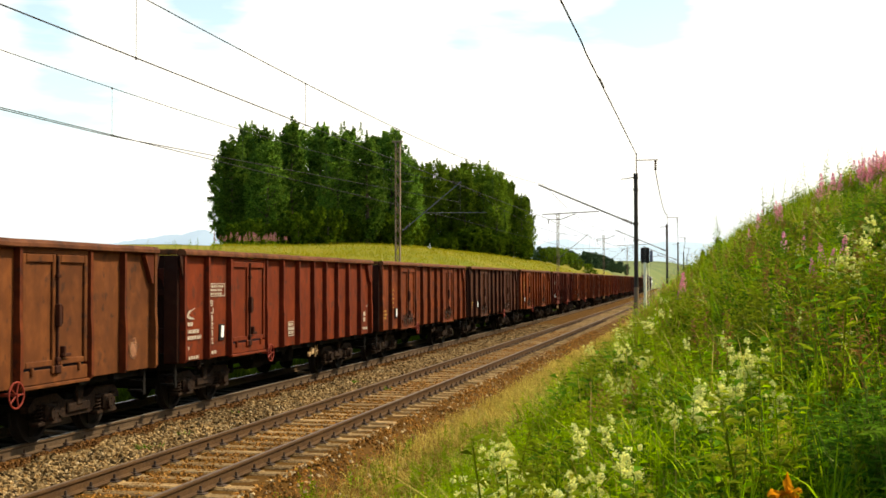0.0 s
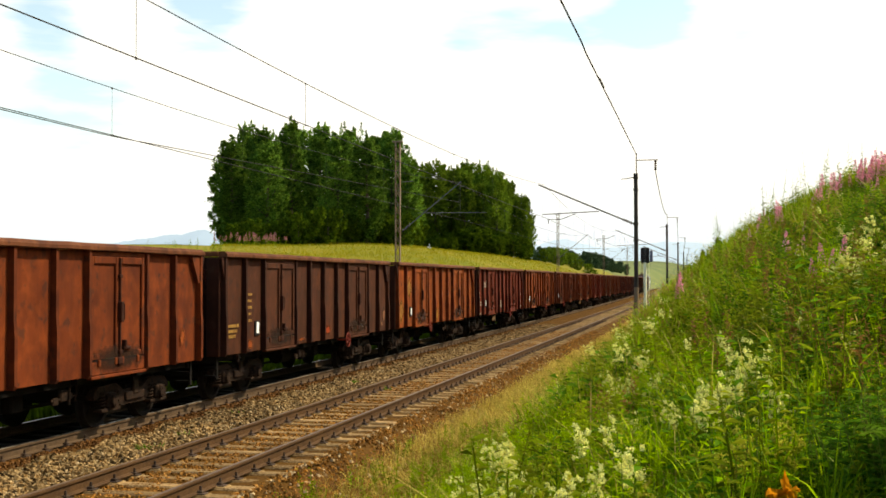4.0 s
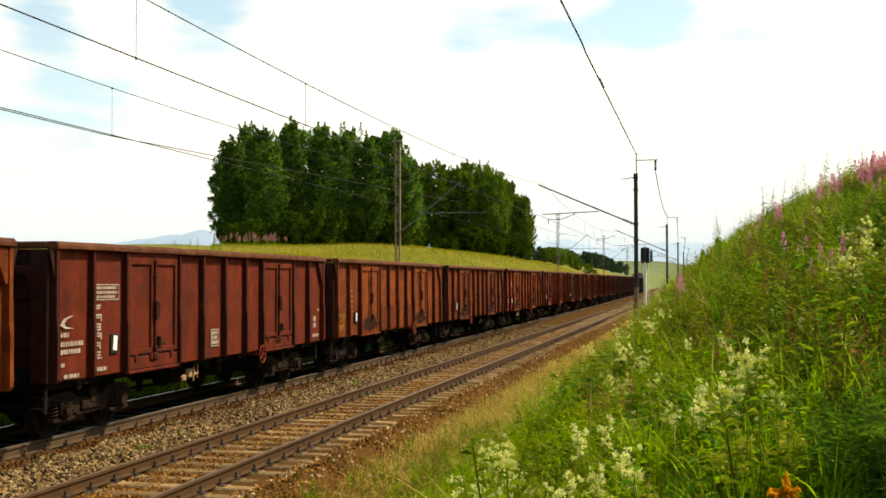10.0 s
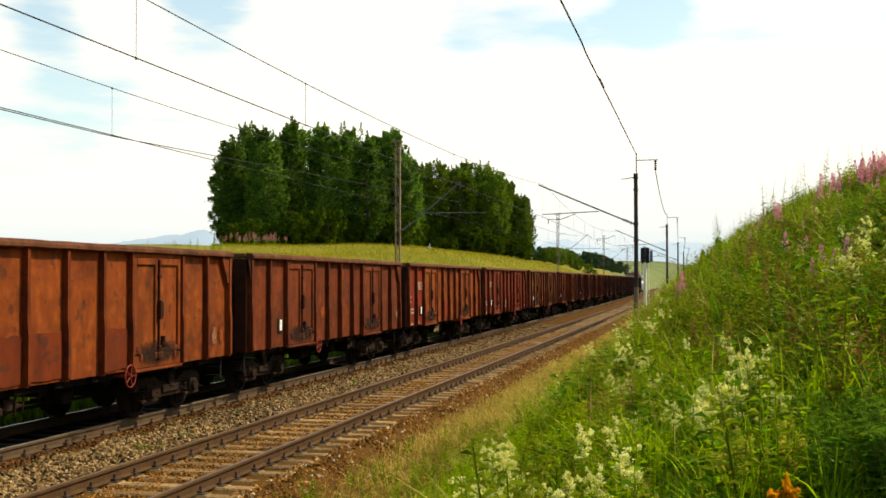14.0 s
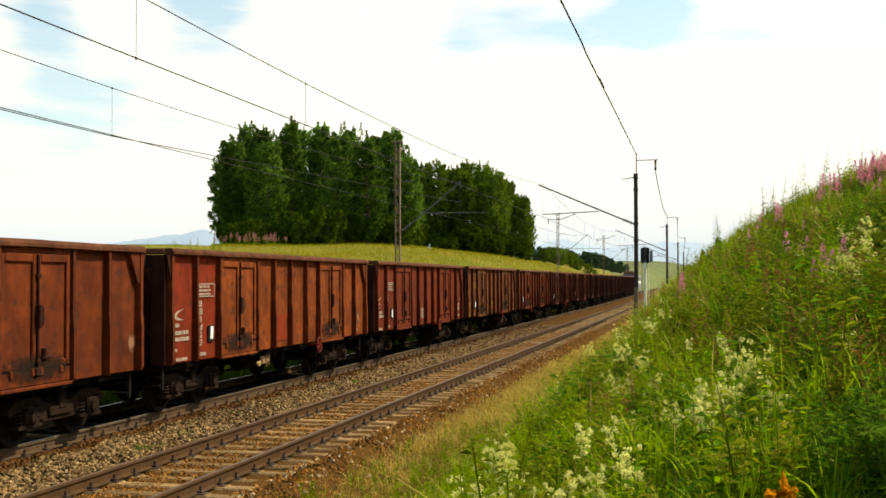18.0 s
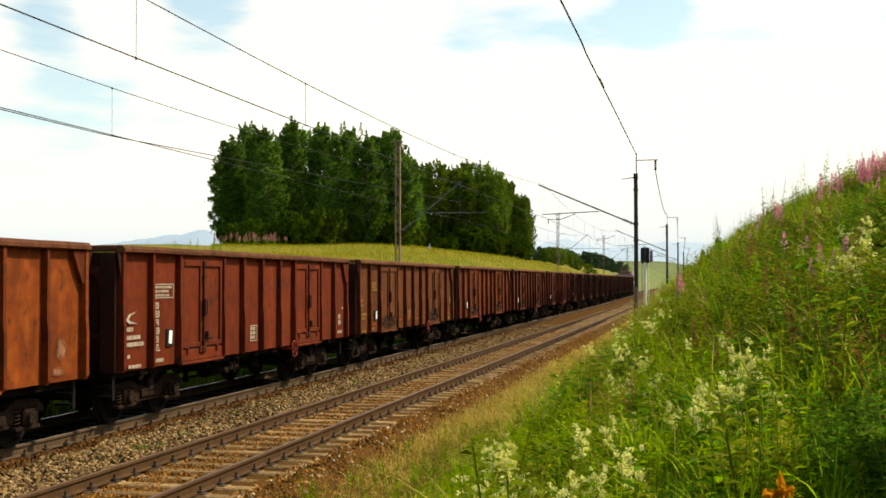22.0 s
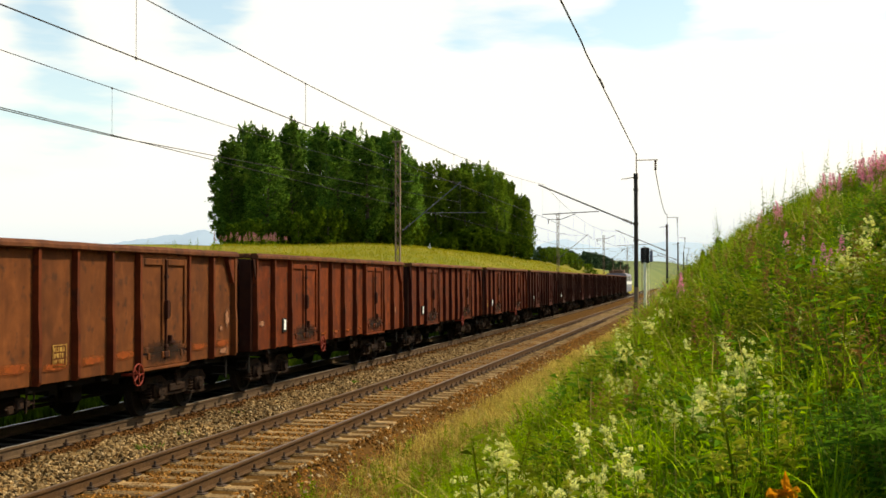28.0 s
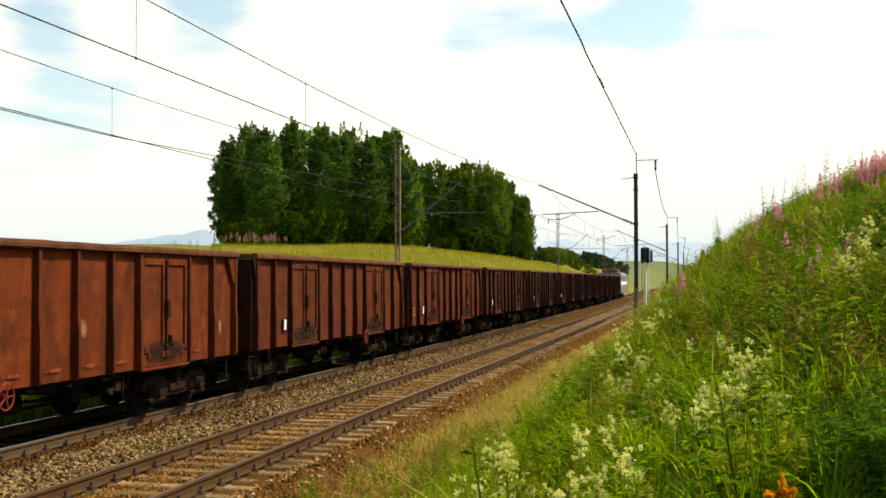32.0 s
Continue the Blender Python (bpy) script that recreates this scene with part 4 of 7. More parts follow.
def smudge(name, base, other, thin=0.15):
    """Scuffed paint that thins out towards its ragged edges."""
    m = material(name, base, 0.8, other=other, scale=6, amount=0.7, scale2=30)
    nt = m.node_tree
    n, l = nt.nodes.new, nt.links.new
    co, cut, ns, total, edge, clear, mix = n("ShaderNodeTexCoord"), n("ShaderNodeVectorMath"), n("ShaderNodeTexNoise"), n("ShaderNodeMath"), n("ShaderNodeMapRange"), n("ShaderNodeBsdfTransparent"), n("ShaderNodeMixShader")
    cut.operation = "DISTANCE"
    flat = n("ShaderNodeVectorMath")
    flat.operation = "MULTIPLY"
    flat.inputs[1].default_value = (0, 1, 1)
    cut.inputs[1].default_value = (0, 0.5, 0.5)
    l(co.outputs["Generated"], flat.inputs[0])
    l(flat.outputs["Vector"], cut.inputs[0])
    ns.inputs["Scale"].default_value, ns.inputs["Detail"].default_value = 9, 5
    l(co.outputs["Object"], ns.inputs["Vector"])
    total.operation = "MULTIPLY_ADD"
    total.inputs[1].default_value = 0.55
    l(ns.outputs["Fac"], total.inputs[0])
    l(cut.outputs["Value"], total.inputs[2])
    edge.inputs["From Min"].default_value, edge.inputs["From Max"].default_value = 0.50, 0.80
    edge.inputs["To Min"].default_value, edge.inputs["To Max"].default_value = thin, 1.0
    l(total.outputs["Value"], edge.inputs["Value"])
    l(edge.outputs["Result"], mix.inputs["Fac"])
    l(nt.nodes["Principled BSDF"].outputs["BSDF"], mix.inputs[1])
    l(clear.outputs["BSDF"], mix.inputs[2])
    l(mix.outputs["Shader"], nt.nodes["Material Output"].inputs["Surface"])
    return m


M_ORANGEPATCH = smudge("orange_primer", (0.24, 0.052, 0.009), (0.16, 0.034, 0.008))
M_REDPATCH = rust_paint("red_primer", (0.130, 0.0205, 0.0036), (0.095, 0.0150, 0.0030), (0.150, 0.0260, 0.0050), 0.5)
M_FRESHPATCH = rust_paint("fresh_red_primer", (0.230, 0.0260, 0.0048), (0.180, 0.0200, 0.0040), (0.250, 0.0340, 0.0060), 0.4)
M_BRIGHTPATCH = smudge("bright_red_primer", (0.24, 0.032, 0.006), (0.17, 0.026, 0.006))
M_YELLOWPATCH = smudge("yellow_ochre_stain", (0.24, 0.105, 0.017), (0.17, 0.060, 0.010))
M_PALEPATCH = smudge("pale_flaking", (0.29, 0.135, 0.075), (0.17, 0.062, 0.028))


M_GREASE = smudge("black_grease", (0.020, 0.010, 0.006), (0.045, 0.018, 0.008), 0.45)


def build_train():
    add = build_wagon
    w = add(0, "tan-brown rusty open wagon with double side doors", "tan", 2.0, "none")
    patch(w, 5.55, 5.85, 1.15, 1.55, M_PALEPATCH, 1)
    add(1, "oxide-red open wagon with white stencilling and a single side door", "red", -2.0, "full", one_door=True)
    w = add(2, "brown rusty open wagon with faded yellow stencilling", "ochre", -2.0, "few", M_YELLOWMARK)
    patch(w, 5.6, 5.8, 1.3, 1.6, M_ORANGEPATCH, 2)
    w = add(3, "dark umber open wagon with orange primer patches", "umber", 2.0, "few", M_YELLOWMARK)
    patch(w, 0.25, 0.75, 1.12, 1.34, M_BRIGHTPATCH, 3)
    patch(w, -1.8, -1.3, 1.05, 1.12, M_ORANGEPATCH, 4)
    patch(w, -5.1, -4.75, 1.02, 1.25, M_ORANGEPATCH, 5)
    patch(w, 5.95, 6.20, 1.22, 1.68, M_PALEPATCH, 6)
    patch(w, 5.75, 5.92, 1.10, 1.28, M_PALEPATCH, 61)
    w = add(4, "ochre rusty open wagon with double side doors", "orange", -2.0, "none")
    for i, (a, b, c, d) in enumerate(((-6.2, -5.5, 1.1, 1.9), (-5.15, -4.75, 1.15, 1.5), (-5.2, -4.4, 1.9, 2.6), (-0.9, -0.2, 1.05, 1.5))):
        patch(w, a, b, c, d, M_YELLOWPATCH, 90 + i)
    add(5, "maroon-red open wagon with fresh white stencilling", "wine", 2.0, "full")
    w = add(6, "orange rusty open wagon with dark red repair patches", "orange", 2.0, "few", M_YELLOWMARK)
    for a, b in ((-2.06, -1.10), (-0.99, -0.02), (1.23, 2.09)):
        patch(w, a, b, 1.02, 1.72, M_REDPATCH, int(a * 10) + 60)
    patch(w, 5.95, 6.25, 1.22, 1.62, M_ORANGEPATCH, 63)
    patch(w, 5.62, 5.85, 1.22, 1.60, M_PALEPATCH, 64)
    patch(w, -6.2, -5.6, 1.0, 1.7, M_YELLOWPATCH, 65)
    w = add(7, "brown-orange rusty open wagon with a pale primer spot", "ochre", -2.0, "none")
    patch(w, -1.6, -1.12, 1.5, 1.95, M_ORANGEPATCH, 8)
    patch(w, 6.02, 6.28, 1.3, 1.6, M_PALEPATCH, 9)
    w = add(8, "orange rusty open wagon with red repainted end panels", "orange", 2.0, "lead", first="bright")
    patch(w, 5.62, 5.92, 1.30, 1.62, M_PALEPATCH, 13)
    patch(w, 5.50, 5.85, 1.06, 1.20, M_PALEPATCH, 14)
    patch(w, -0.92, -0.12, 1.12, 1.72, M_FRESHPATCH, 12)
    add(9, "oxide-red open wagon with cream stencilling", "red", 2.0, "full", M_WHITEMARK)
    w = add(10, "tan-brown open wagon with orange scuffs and faded stencilling", "tan", 2.0, "left", M_YELLOWMARK)
    patch(w, 6.0, 6.24, 1.55, 1.92, M_PALEPATCH, 81)
    patch(w, 5.72, 6.2, 1.02, 1.17, M_PALEPATCH, 82)
    patch(w, 5.74, 5.86, 1.5, 1.6, M_PALEPATCH, 83)
    for i, (a, b) in enumerate(zip(POSTS[1:], POSTS[2:])):
        if i not in (1, 6):
            patch(w, a + 0.12, b - 0.12, 1.16, 1.27 + 0.03 * (i % 3), M_ORANGEPATCH, 70 + i)
    w = add(11, "ochre-brown open wagon with orange scuffs along its foot", "ochre", -1.95, "none")
    patch(w, -6.2, -5.75, 1.5, 1.62, M_PALEPATCH, 28)
    patch(w, -3.9, -3.4, 1.3, 1.5, M_ORANGEPATCH, 29)
    patch(w, 0.2, 0.42, 1.6, 1.9, M_PALEPATCH, 26)
    patch(w, 5.6, 5.8, 1.4, 1.75, M_PALEPATCH, 27)
    for i, y in enumerate((-1.6, -0.5, 0.6, 1.6, 4.7)):
        patch(w, y - 0.3, y + 0.25, 1.12, 1.19, M_ORANGEPATCH, 20 + i)
    w = add(12, "dark brown rusty open wagon with scorched streaks", "brown", 2.0, "none", M_WHITEMARK)
    patch(w, -5.0, -4.7, 1.12, 1.16, M_ORANGEPATCH, 30)
    w = add(13, "brown rusty open wagon with double side doors", "brown", 2.0, "few", M_YELLOWMARK)
    for k, paint in ((14, "maroon"), (15, "dark"), (16, "maroon"), (17, "dark"), (18, "dark"), (19, "dark"), (20, "dark")):
        add(k, "maroon-brown open wagon far down the train" if paint == "maroon" else "dark brown open wagon far down the train", paint, 2.0 if k % 2 else -2.0, "none", wheel_mat=M_BOGIE)


build_train()
M_LOCO = material("pale_lilac_grey_paint", (0.15, 0.145, 0.19), 0.5, other=(0.10, 0.10, 0.13), scale=2, amount=0.5)
M_LOCODARK = material("slate_blue_paint", (0.11, 0.115, 0.17), 0.5, other=(0.07, 0.075, 0.11), scale=2, amount=0.5)
M_LOCOROOF = material("dusty_roof", (0.16, 0.085, 0.055), 0.8, other=(0.08, 0.05, 0.035), scale=3, amount=0.6)
M_STRIPE = material("white_band", (0.78, 0.78, 0.77), 0.5, other=(0.68, 0.68, 0.66), scale=3, amount=0.3)
M_WINDOW = material("dark_window_glass", (0.02, 0.024, 0.028), 0.08)


def build_loco():
    """The electric engine that pushes at the tail; its near end is at y = 0."""
    lo = thing("electric_locomotive", "pale grey electric locomotive pushing behind the wagons", "locomotive")
    bm = bmesh.new()
    prof = [(-1.48, 1.15), (1.48, 1.15), (1.48, 3.12), (1.40, 3.36), (1.2, 3.48), (-1.2, 3.48), (-1.40, 3.36), (-1.48, 3.12)]
    rows = []
    for y, f, zc in ((0.75, 0.94, 1.15), (1.05, 1.0, 1.15), (15.75, 1.0, 1.15), (16.05, 0.94, 1.15)):
        rows.append([bm.verts.new((x * f, y if z < 2.3 or y in (1.05, 15.75) else (y + 0.28 if y < 8 else y - 0.28), z)) for x, z in prof])
    for a, b in zip(rows, rows[1:]):
        for i in range(8):
            bm.faces.new((a[i], a[(i + 1) % 8], b[(i + 1) % 8], b[i]))
    bm.faces.new(rows[0][::-1]), bm.faces.new(rows[-1])
    body = part("body", bm, M_LOCO, lo)
    part("band", _make(lambda bm: (box(bm, -1.495, 1.495, 1.1, 15.7, 1.95, 2.35), box(bm, -1.40, 1.40, 0.73, 0.76, 1.95, 2.2))), M_STRIPE, lo)
    part("skirt", _make(lambda bm: box(bm, -1.49, 1.49, 0.9, 15.9, 0.92, 1.45, 0.03)), M_LOCODARK, lo)
    for y0, s in ((0.80, 1), (16.0, -1)):
        for x in (-0.72, 0.72):
            part("cab_window", _make(lambda bm: box(bm, x - 0.56, x + 0.56, y0 - 0.02 + 0.12 * s, y0 + 0.02 + 0.12 * s, 2.45, 3.15, 0.01)), M_WINDOW, lo)
        for x in (-1.0, 1.0):
            part("headlamp", _make(lambda bm: rod(bm, (x, y0 - 0.10 * s, 1.62), (x, y0 + 0.05 * s, 1.62), 0.13, None, 12)), M_STRIPE, lo)
    for x in (-1.492, 1.492):
        for y in (1.6, 5.0, 7.5, 10.0, 15.2):
            part("side_window", _make(lambda bm: box(bm, x - 0.008, x + 0.008, y - 0.45, y + 0.45, 2.5, 3.05, 0.004)), M_WINDOW, lo)
    part("roof_walkway", _make(lambda bm: (box(bm, -0.9, 0.9, 1.5, 15.3, 3.48, 3.60, 0.03), box(bm, -0.7, 0.7, 4.6, 7.0, 3.6, 3.95, 0.06), box(bm, -0.6, 0.6, 9.0, 12.0, 3.6, 3.9, 0.06), box(bm, 0.3, 0.8, 7.4, 8.6, 3.6, 4.0, 0.05), box(bm, -1.0, -0.5, 1.8, 2.3, 3.6, 3.85, 0.03), box(bm, 0.5, 1.0, 1.8, 2.3, 3.6, 3.85, 0.03))), M_LOCOROOF, lo)
    for y, raised in ((3.0, True), (13.6, False)):
        bm = bmesh.new()
        h = 5.28 if raised else 4.35
        mid = (4.05 + h) / 2
        for x in (-0.55, 0.55):
            rod(bm, (x, y - 0.5, 4.02), (x * 0.9, y + 0.7, mid), 0.035, None, 6)
            rod(bm, (x * 0.9, y + 0.7, mid), (x * 1.1, y, h), 0.03, None, 6)
            rod(bm, (x, y - 0.6, 3.60), (x, y - 0.6, 4.08), 0.08, None, 8)
            rod(bm, (x, y + 0.6, 3.60), (x, y + 0.6, 4.08), 0.08, None, 8)
        box(bm, -0.7, 0.7, y - 0.7, y + 0.7, 4.02, 4.08)
        box(bm, -0.95, 0.95, y - 0.16, y - 0.08, h, h + 0.05)
        box(bm, -0.95, 0.95, y + 0.08, y + 0.16, h, h + 0.05)
        part("pantograph", bm, M_LATTICE, lo)
    for y in (0.0, 16.8):
        for x in (-0.875, 0.875):
            part("buffer", _make(lambda bm: (rod(bm, (x, min(max(y, 0.05), 16.75), 1.05), (x, 0.9 if y < 5 else 15.9, 1.05), 0.1, None, 10), rod(bm, (x, y, 1.05), (x, y + (0.05 if y < 5 else -0.05), 1.05), 0.22, None, 14))), M_UNDER, lo)
    for y in (4.2, 12.6):
        add_bogie(lo, y)
    return lo


LOCO = build_loco()


# ---- masts, wires and the signal ----
def ground_at(x, y):
    return float(land(x, y))


def tube(name, a, b, r, mat, parent, sides=8):
    return part(name, _make(lambda bm: rod(bm, a, b, r, None, sides)), mat, parent)


def insulator(name, a, b, parent):
    """A stack of porcelain discs on a rod."""
    a, b = Vector(a), Vector(b)

    def fn(bm):
        rod(bm, a, b, 0.025, None, 6)
        for k in range(5):
            c = a.lerp(b, (k + 0.5) / 5)
            d = (b - a).normalized() * 0.025
            rod(bm, c - d, c + d, 0.075, 0.05, 10)
    return part(name, _make(fn), M_INSULATOR, parent)


def lattice_mast(y):
    """A riveted lattice mast beyond the far track, with the bracket that holds the far wires."""
    base = ground_at(-13.95, y) - 0.2
    m = thing("lattice_mast", "rusty lattice steel mast with a bracket over the rails", "catenary mast", "lattice masts", pose(-13.95, y, 0))
    h = 9.05
    for s in (-1, 1):
        part("leg", _make(lambda bm: box(bm, s * 0.11 - 0.020, s * 0.11 + 0.020, -0.08, 0.08, base, h, 0.006)), M_LATTICE, m)
    z, k = base + 0.3, 0
    while z < h - 0.5:
        a, b = (-0.10, z), (0.10, z + 0.42)
        if k % 2:
            a, b = (0.10, z), (-0.10, z + 0.42)
        part("lacing_bar", _make(lambda bm: (rod(bm, (a[0], -0.07, a[1]), (b[0], -0.07, b[1]), 0.018, None, 5), rod(bm, (-a[0], 0.07, a[1]), (-b[0], 0.07, b[1]), 0.018, None, 5))), M_LATTICE, m)
        z += 0.42
        k += 1
    part("cap_plate", _make(lambda bm: box(bm, -0.24, 0.24, -0.12, 0.12, h - 0.02, h + 0.05, 0.01)), M_LATTICE, m)
    arm = tube("bracket_tube", (0.2, 0, 4.82), (3.05, 0, 7.12), 0.025, M_TUBE, m)
    insulator("insulator", (0.22, 0, 4.84), (0.62, 0, 5.16), arm)
    tube("steady_arm", (1.0, 0, 5.68), (4.25, 0, 5.66), 0.015, M_TUBE, m)
    tube("top_tie", (0.2, 0, 7.16), (0.75, 0, 7.18), 0.02, M_TUBE, m)
    if y > 100:      # the masts farther on carry a bent cross arm
        tube("cross_arm", (-1.0, 0, 8.62), (0.3, 0, 8.62), 0.035, M_TUBE, m)
        tube("cross_arm", (0.3, 0, 8.62), (1.7, 0, 9.12), 0.035, M_TUBE, m)
        insulator("insulator", (-0.95, 0, 8.6), (-0.95, 0, 8.2), m)
    tube("drop_link", (3.0, 0, 7.08), (3.0, 0, 5.5), 0.005, M_TUBE, m, 5)
    return m


def wire_pole(y):
    """A dark steel pole on the bank, with the bracket that holds the near wires and a side arm at its head."""
    base = ground_at(-2.85, y) - 0.3
    m = thing("wire_pole", "dark steel catenary pole with a rust-pale foot in the grass", "catenary pole", "steel poles on the bank", pose(-2.85, y, 0))
    foot = 2.2 if y < 80 else base + 0.8
    part("pole", _make(lambda bm: rod(bm, (0, 0, base), (0, 0, 7.25), 0.10, 0.088, 12)), M_POLE, m)
    part("foot_sleeve", _make(lambda bm: rod(bm, (0, 0, base), (0, 0, foot), 0.112, 0.108, 12)), M_POLEFOOT, m)
    part("pole_cap", _make(lambda bm: rod(bm, (0, 0, 7.25), (0, 0, 7.33), 0.115, 0.10, 12)), M_POLE, m)
    tube("spire", (0.03, 0, 7.3), (0.03, 0, 8.25), 0.025, M_LATTICE, m)
    tube("side_arm", (0.03, 0, 7.93), (1.0, 0, 7.93), 0.022, M_LATTICE, m)
    insulator("insulator", (0.88, 0, 7.9), (0.88, 0, 7.45), m)
    tube("stub_arm", (-0.1, 0, 7.15), (-0.65, 0, 7.08), 0.018, M_TUBE, m)
    br = tube("bracket_tube", (-0.1, 0, 5.05), (-4.42, 0, 6.90), 0.035, M_TUBE, m)
    insulator("insulator", (-0.15, 0, 5.08), (-0.6, 0, 5.27), br)
    tube("steady_arm", (-1.65, 0, 5.64), (-4.25, 0, 5.53), 0.022, M_TUBE, m)
    for z in (4.3, 5.05, 6.6, 7.15):
        part("clamp", _make(lambda bm: rod(bm, (0, 0, z - 0.05), (0, 0, z + 0.05), 0.115, None, 12)), M_POLE, m)
    return m


LEFT_MASTS = (-8, 54, 118, 175, 232, 290)
RIGHT_POLES = (-8, 54, 104, 154, 204, 254)
for yy in LEFT_MASTS:
    lattice_mast(yy)
for yy in RIGHT_POLES:
    wire_pole(yy)


def wire(name, label, pts, r, sag_parent=None):
    """A wire through points, as a round bar of many pieces."""
    k = 5
    vs, fs = [], []
    for x, y, z in pts:
        vs += [(x + r * math.cos(2 * math.pi * j / k), y, z + r * math.sin(2 * math.pi * j / k)) for j in range(k)]
    for i in range(len(pts) - 1):
        fs += [(i * k + j, i * k + (j + 1) % k, (i + 1) * k + (j + 1) % k, (i + 1) * k + j) for j in range(k)]
    ob = new(name, raw(name, vs, fs, M_WIRE, True))
    return tagged(ob, label, "wire", "overhead wires")


def span_z(y, posts, top, sag):
    for a, b in zip(posts, posts[1:]):
        if a <= y <= b:
            t = (y - a) / (b - a)
            return top - 4 * sag * t * (1 - t)
    return top


def overhead(x, posts, top, contact, label, first, low):
    """Carrier wire, contact wire and the droppers between them."""
    ys = [-8 + i * 1.0 for i in range(int(posts[-1]) + 9)]
    stagger = lambda y: x
    carrier = wire("carrier_wire", label + " carrier wire with droppers", [(stagger(y), y, span_z(y, posts, top, top - low)) for y in ys], 0.0080)
    wire("contact_wire", label + " contact wire strung level", [(stagger(y), y, contact + 0.06 * span_z(y, posts, 1, 1)) for y in ys], 0.0090)
    y = first
    while y < 150:
        z0, z1 = contact + 0.06 * span_z(y, posts, 1, 1), span_z(y, posts, top, top - low)
        d = part("dropper", _make(lambda bm: rod(bm, (stagger(y), y, z0), (stagger(y), y, z1), 0.004, None, 4)), M_WIRE, carrier)
        for z in (z0, z1):
            part("dropper_clip", _make(lambda bm: box(bm, stagger(y) - 0.010, stagger(y) + 0.010, y - 0.016, y + 0.016, z - 0.022, z + 0.012, 0.002)), M_POLE, d)
        y += 6.6


overhead(NEAR_X - 0.01, RIGHT_POLES, 6.90, 5.33, "near-track", 0.6, 6.08)
overhead(FAR_X, LEFT_MASTS, 7.08, 5.285, "far-track", 0.84, 6.18)
wire("second_wire", "spare contact wire rising beside the far track", [(FAR_X + 0.03, y, 5.25 + max(0.0, 0.0267 * (y - 20.5))) for y in range(-8, 55)], 0.009)
wire("feeder_wire", "dark feeder wire along the pole heads", [(-2.82, y, 8.2 + 0.25 * math.sin(math.pi * (y + 8) / 62) * (1 if y < 30 else 0.6) * 0.6) for y in range(-8, 55)], 0.02)
for a, b in zip(RIGHT_POLES[1:], RIGHT_POLES[2:]):      # from one pole's side arm to the next pole's head
    wire("feeder_wire", "dark feeder wire hung between the pole heads", [(-1.97 - 0.85 * t, a + (b - a) * t, 7.42 + 0.78 * t - 2.2 * t * (1 - t)) for t in [i / 20 for i in range(21)]], 0.022)
part("wire_splice", _make(lambda bm: rod(bm, (-2.82, 34.2, 8.31), (-2.82, 35.6, 8.30), 0.036, None, 8)), M_POLE, None)
tagged(bpy.data.objects["wire_splice"], "dark splice sleeve on the feeder wire", "splice")


def build_signal():
    x, y = -3.32, 73
    base = ground_at(x, y) - 0.2
    s = thing("railway_signal", "dark light-signal head on a pale post beside the rails", "railway signal", "", pose(x, y, 0))
    part("post", _make(lambda bm: rod(bm, (0, 0, base), (0, 0, 3.7), 0.10, None, 12)), M_PALEPOST, s)
    head = part("head", _make(lambda bm: box(bm, -0.26, 0.26, -0.1, 0.12, 3.55, 4.5, 0.05)), M_BLACK, s)
    for z in (3.75, 4.03, 4.3):
        part("lens", _make(lambda bm: rod(bm, (0, -0.1, z), (0, -0.13, z), 0.09, None, 14)), M_LENS, head)
        part("hood", _make(lambda bm: rod(bm, (0, -0.22, z + 0.08), (0, -0.1, z + 0.09), 0.03, 0.10, 10)), M_BLACK, head)
    part("side_box", _make(lambda bm: box(bm, 0.28, 0.46, -0.05, 0.2, 3.62, 4.32, 0.02)), M_LOCODARK, s)
    part("ladder_rail", _make(lambda bm: rod(bm, (0.22, 0.2, base), (0.22, 0.2, 3.9), 0.022, None, 6)), M_PALEPOST, s)
    z = base + 0.4
    while z < 3.6:
        part("rung", _make(lambda bm: rod(bm, (0.06, 0.12, z), (0.22, 0.2, z), 0.014, None, 5)), M_PALEPOST, s)
        z += 0.32
    part("footing", _make(lambda bm: box(bm, -0.25, 0.25, -0.25, 0.25, base - 0.1, base + 0.28, 0.03)), M_SLEEPER, s)


build_signal()


# ---- far hills ----
def far_material(name, colour, glow):
    """Hills so far off that the air's own light outshines them."""
    m = material(name, colour, 1.0, other=tuple(c * 0.9 for c in colour), scale=0.002, scale2=0.012, amount=0.5)
    b = m.node_tree.nodes["Principled BSDF"]
    b.inputs["Specular IOR Level"].default_value = 0.0
    b.inputs["Emission Color"].default_value = (*glow, 1)
    b.inputs["Emission Strength"].default_value = 1.0
    return m


def ridge(name, label, x0, x1, y, foot, height, mat, seed):
    """A far range of hills: a long bank whose top follows height(0..1)."""
    rng = random.Random(seed)
    n = 90
    vs, fs = [], []
    for i in range(n + 1):
        t = i / n
        x = x0 + (x1 - x0) * t
        h = height(t) + rng.uniform(-1, 1) * 2.0
        vs += [(x, y, foot), (x, y + 120, foot + 0.6 * h), (x, y + 260, foot + h), (x, y + 600, foot)]
    for i in range(n):
        for j in range(3):
            a = i * 4 + j
            fs.append((a, a + 4, a + 5, a + 1))
    tagged(new(name, raw(name, vs, fs, mat, True)), label, "mountain", kind="structure")


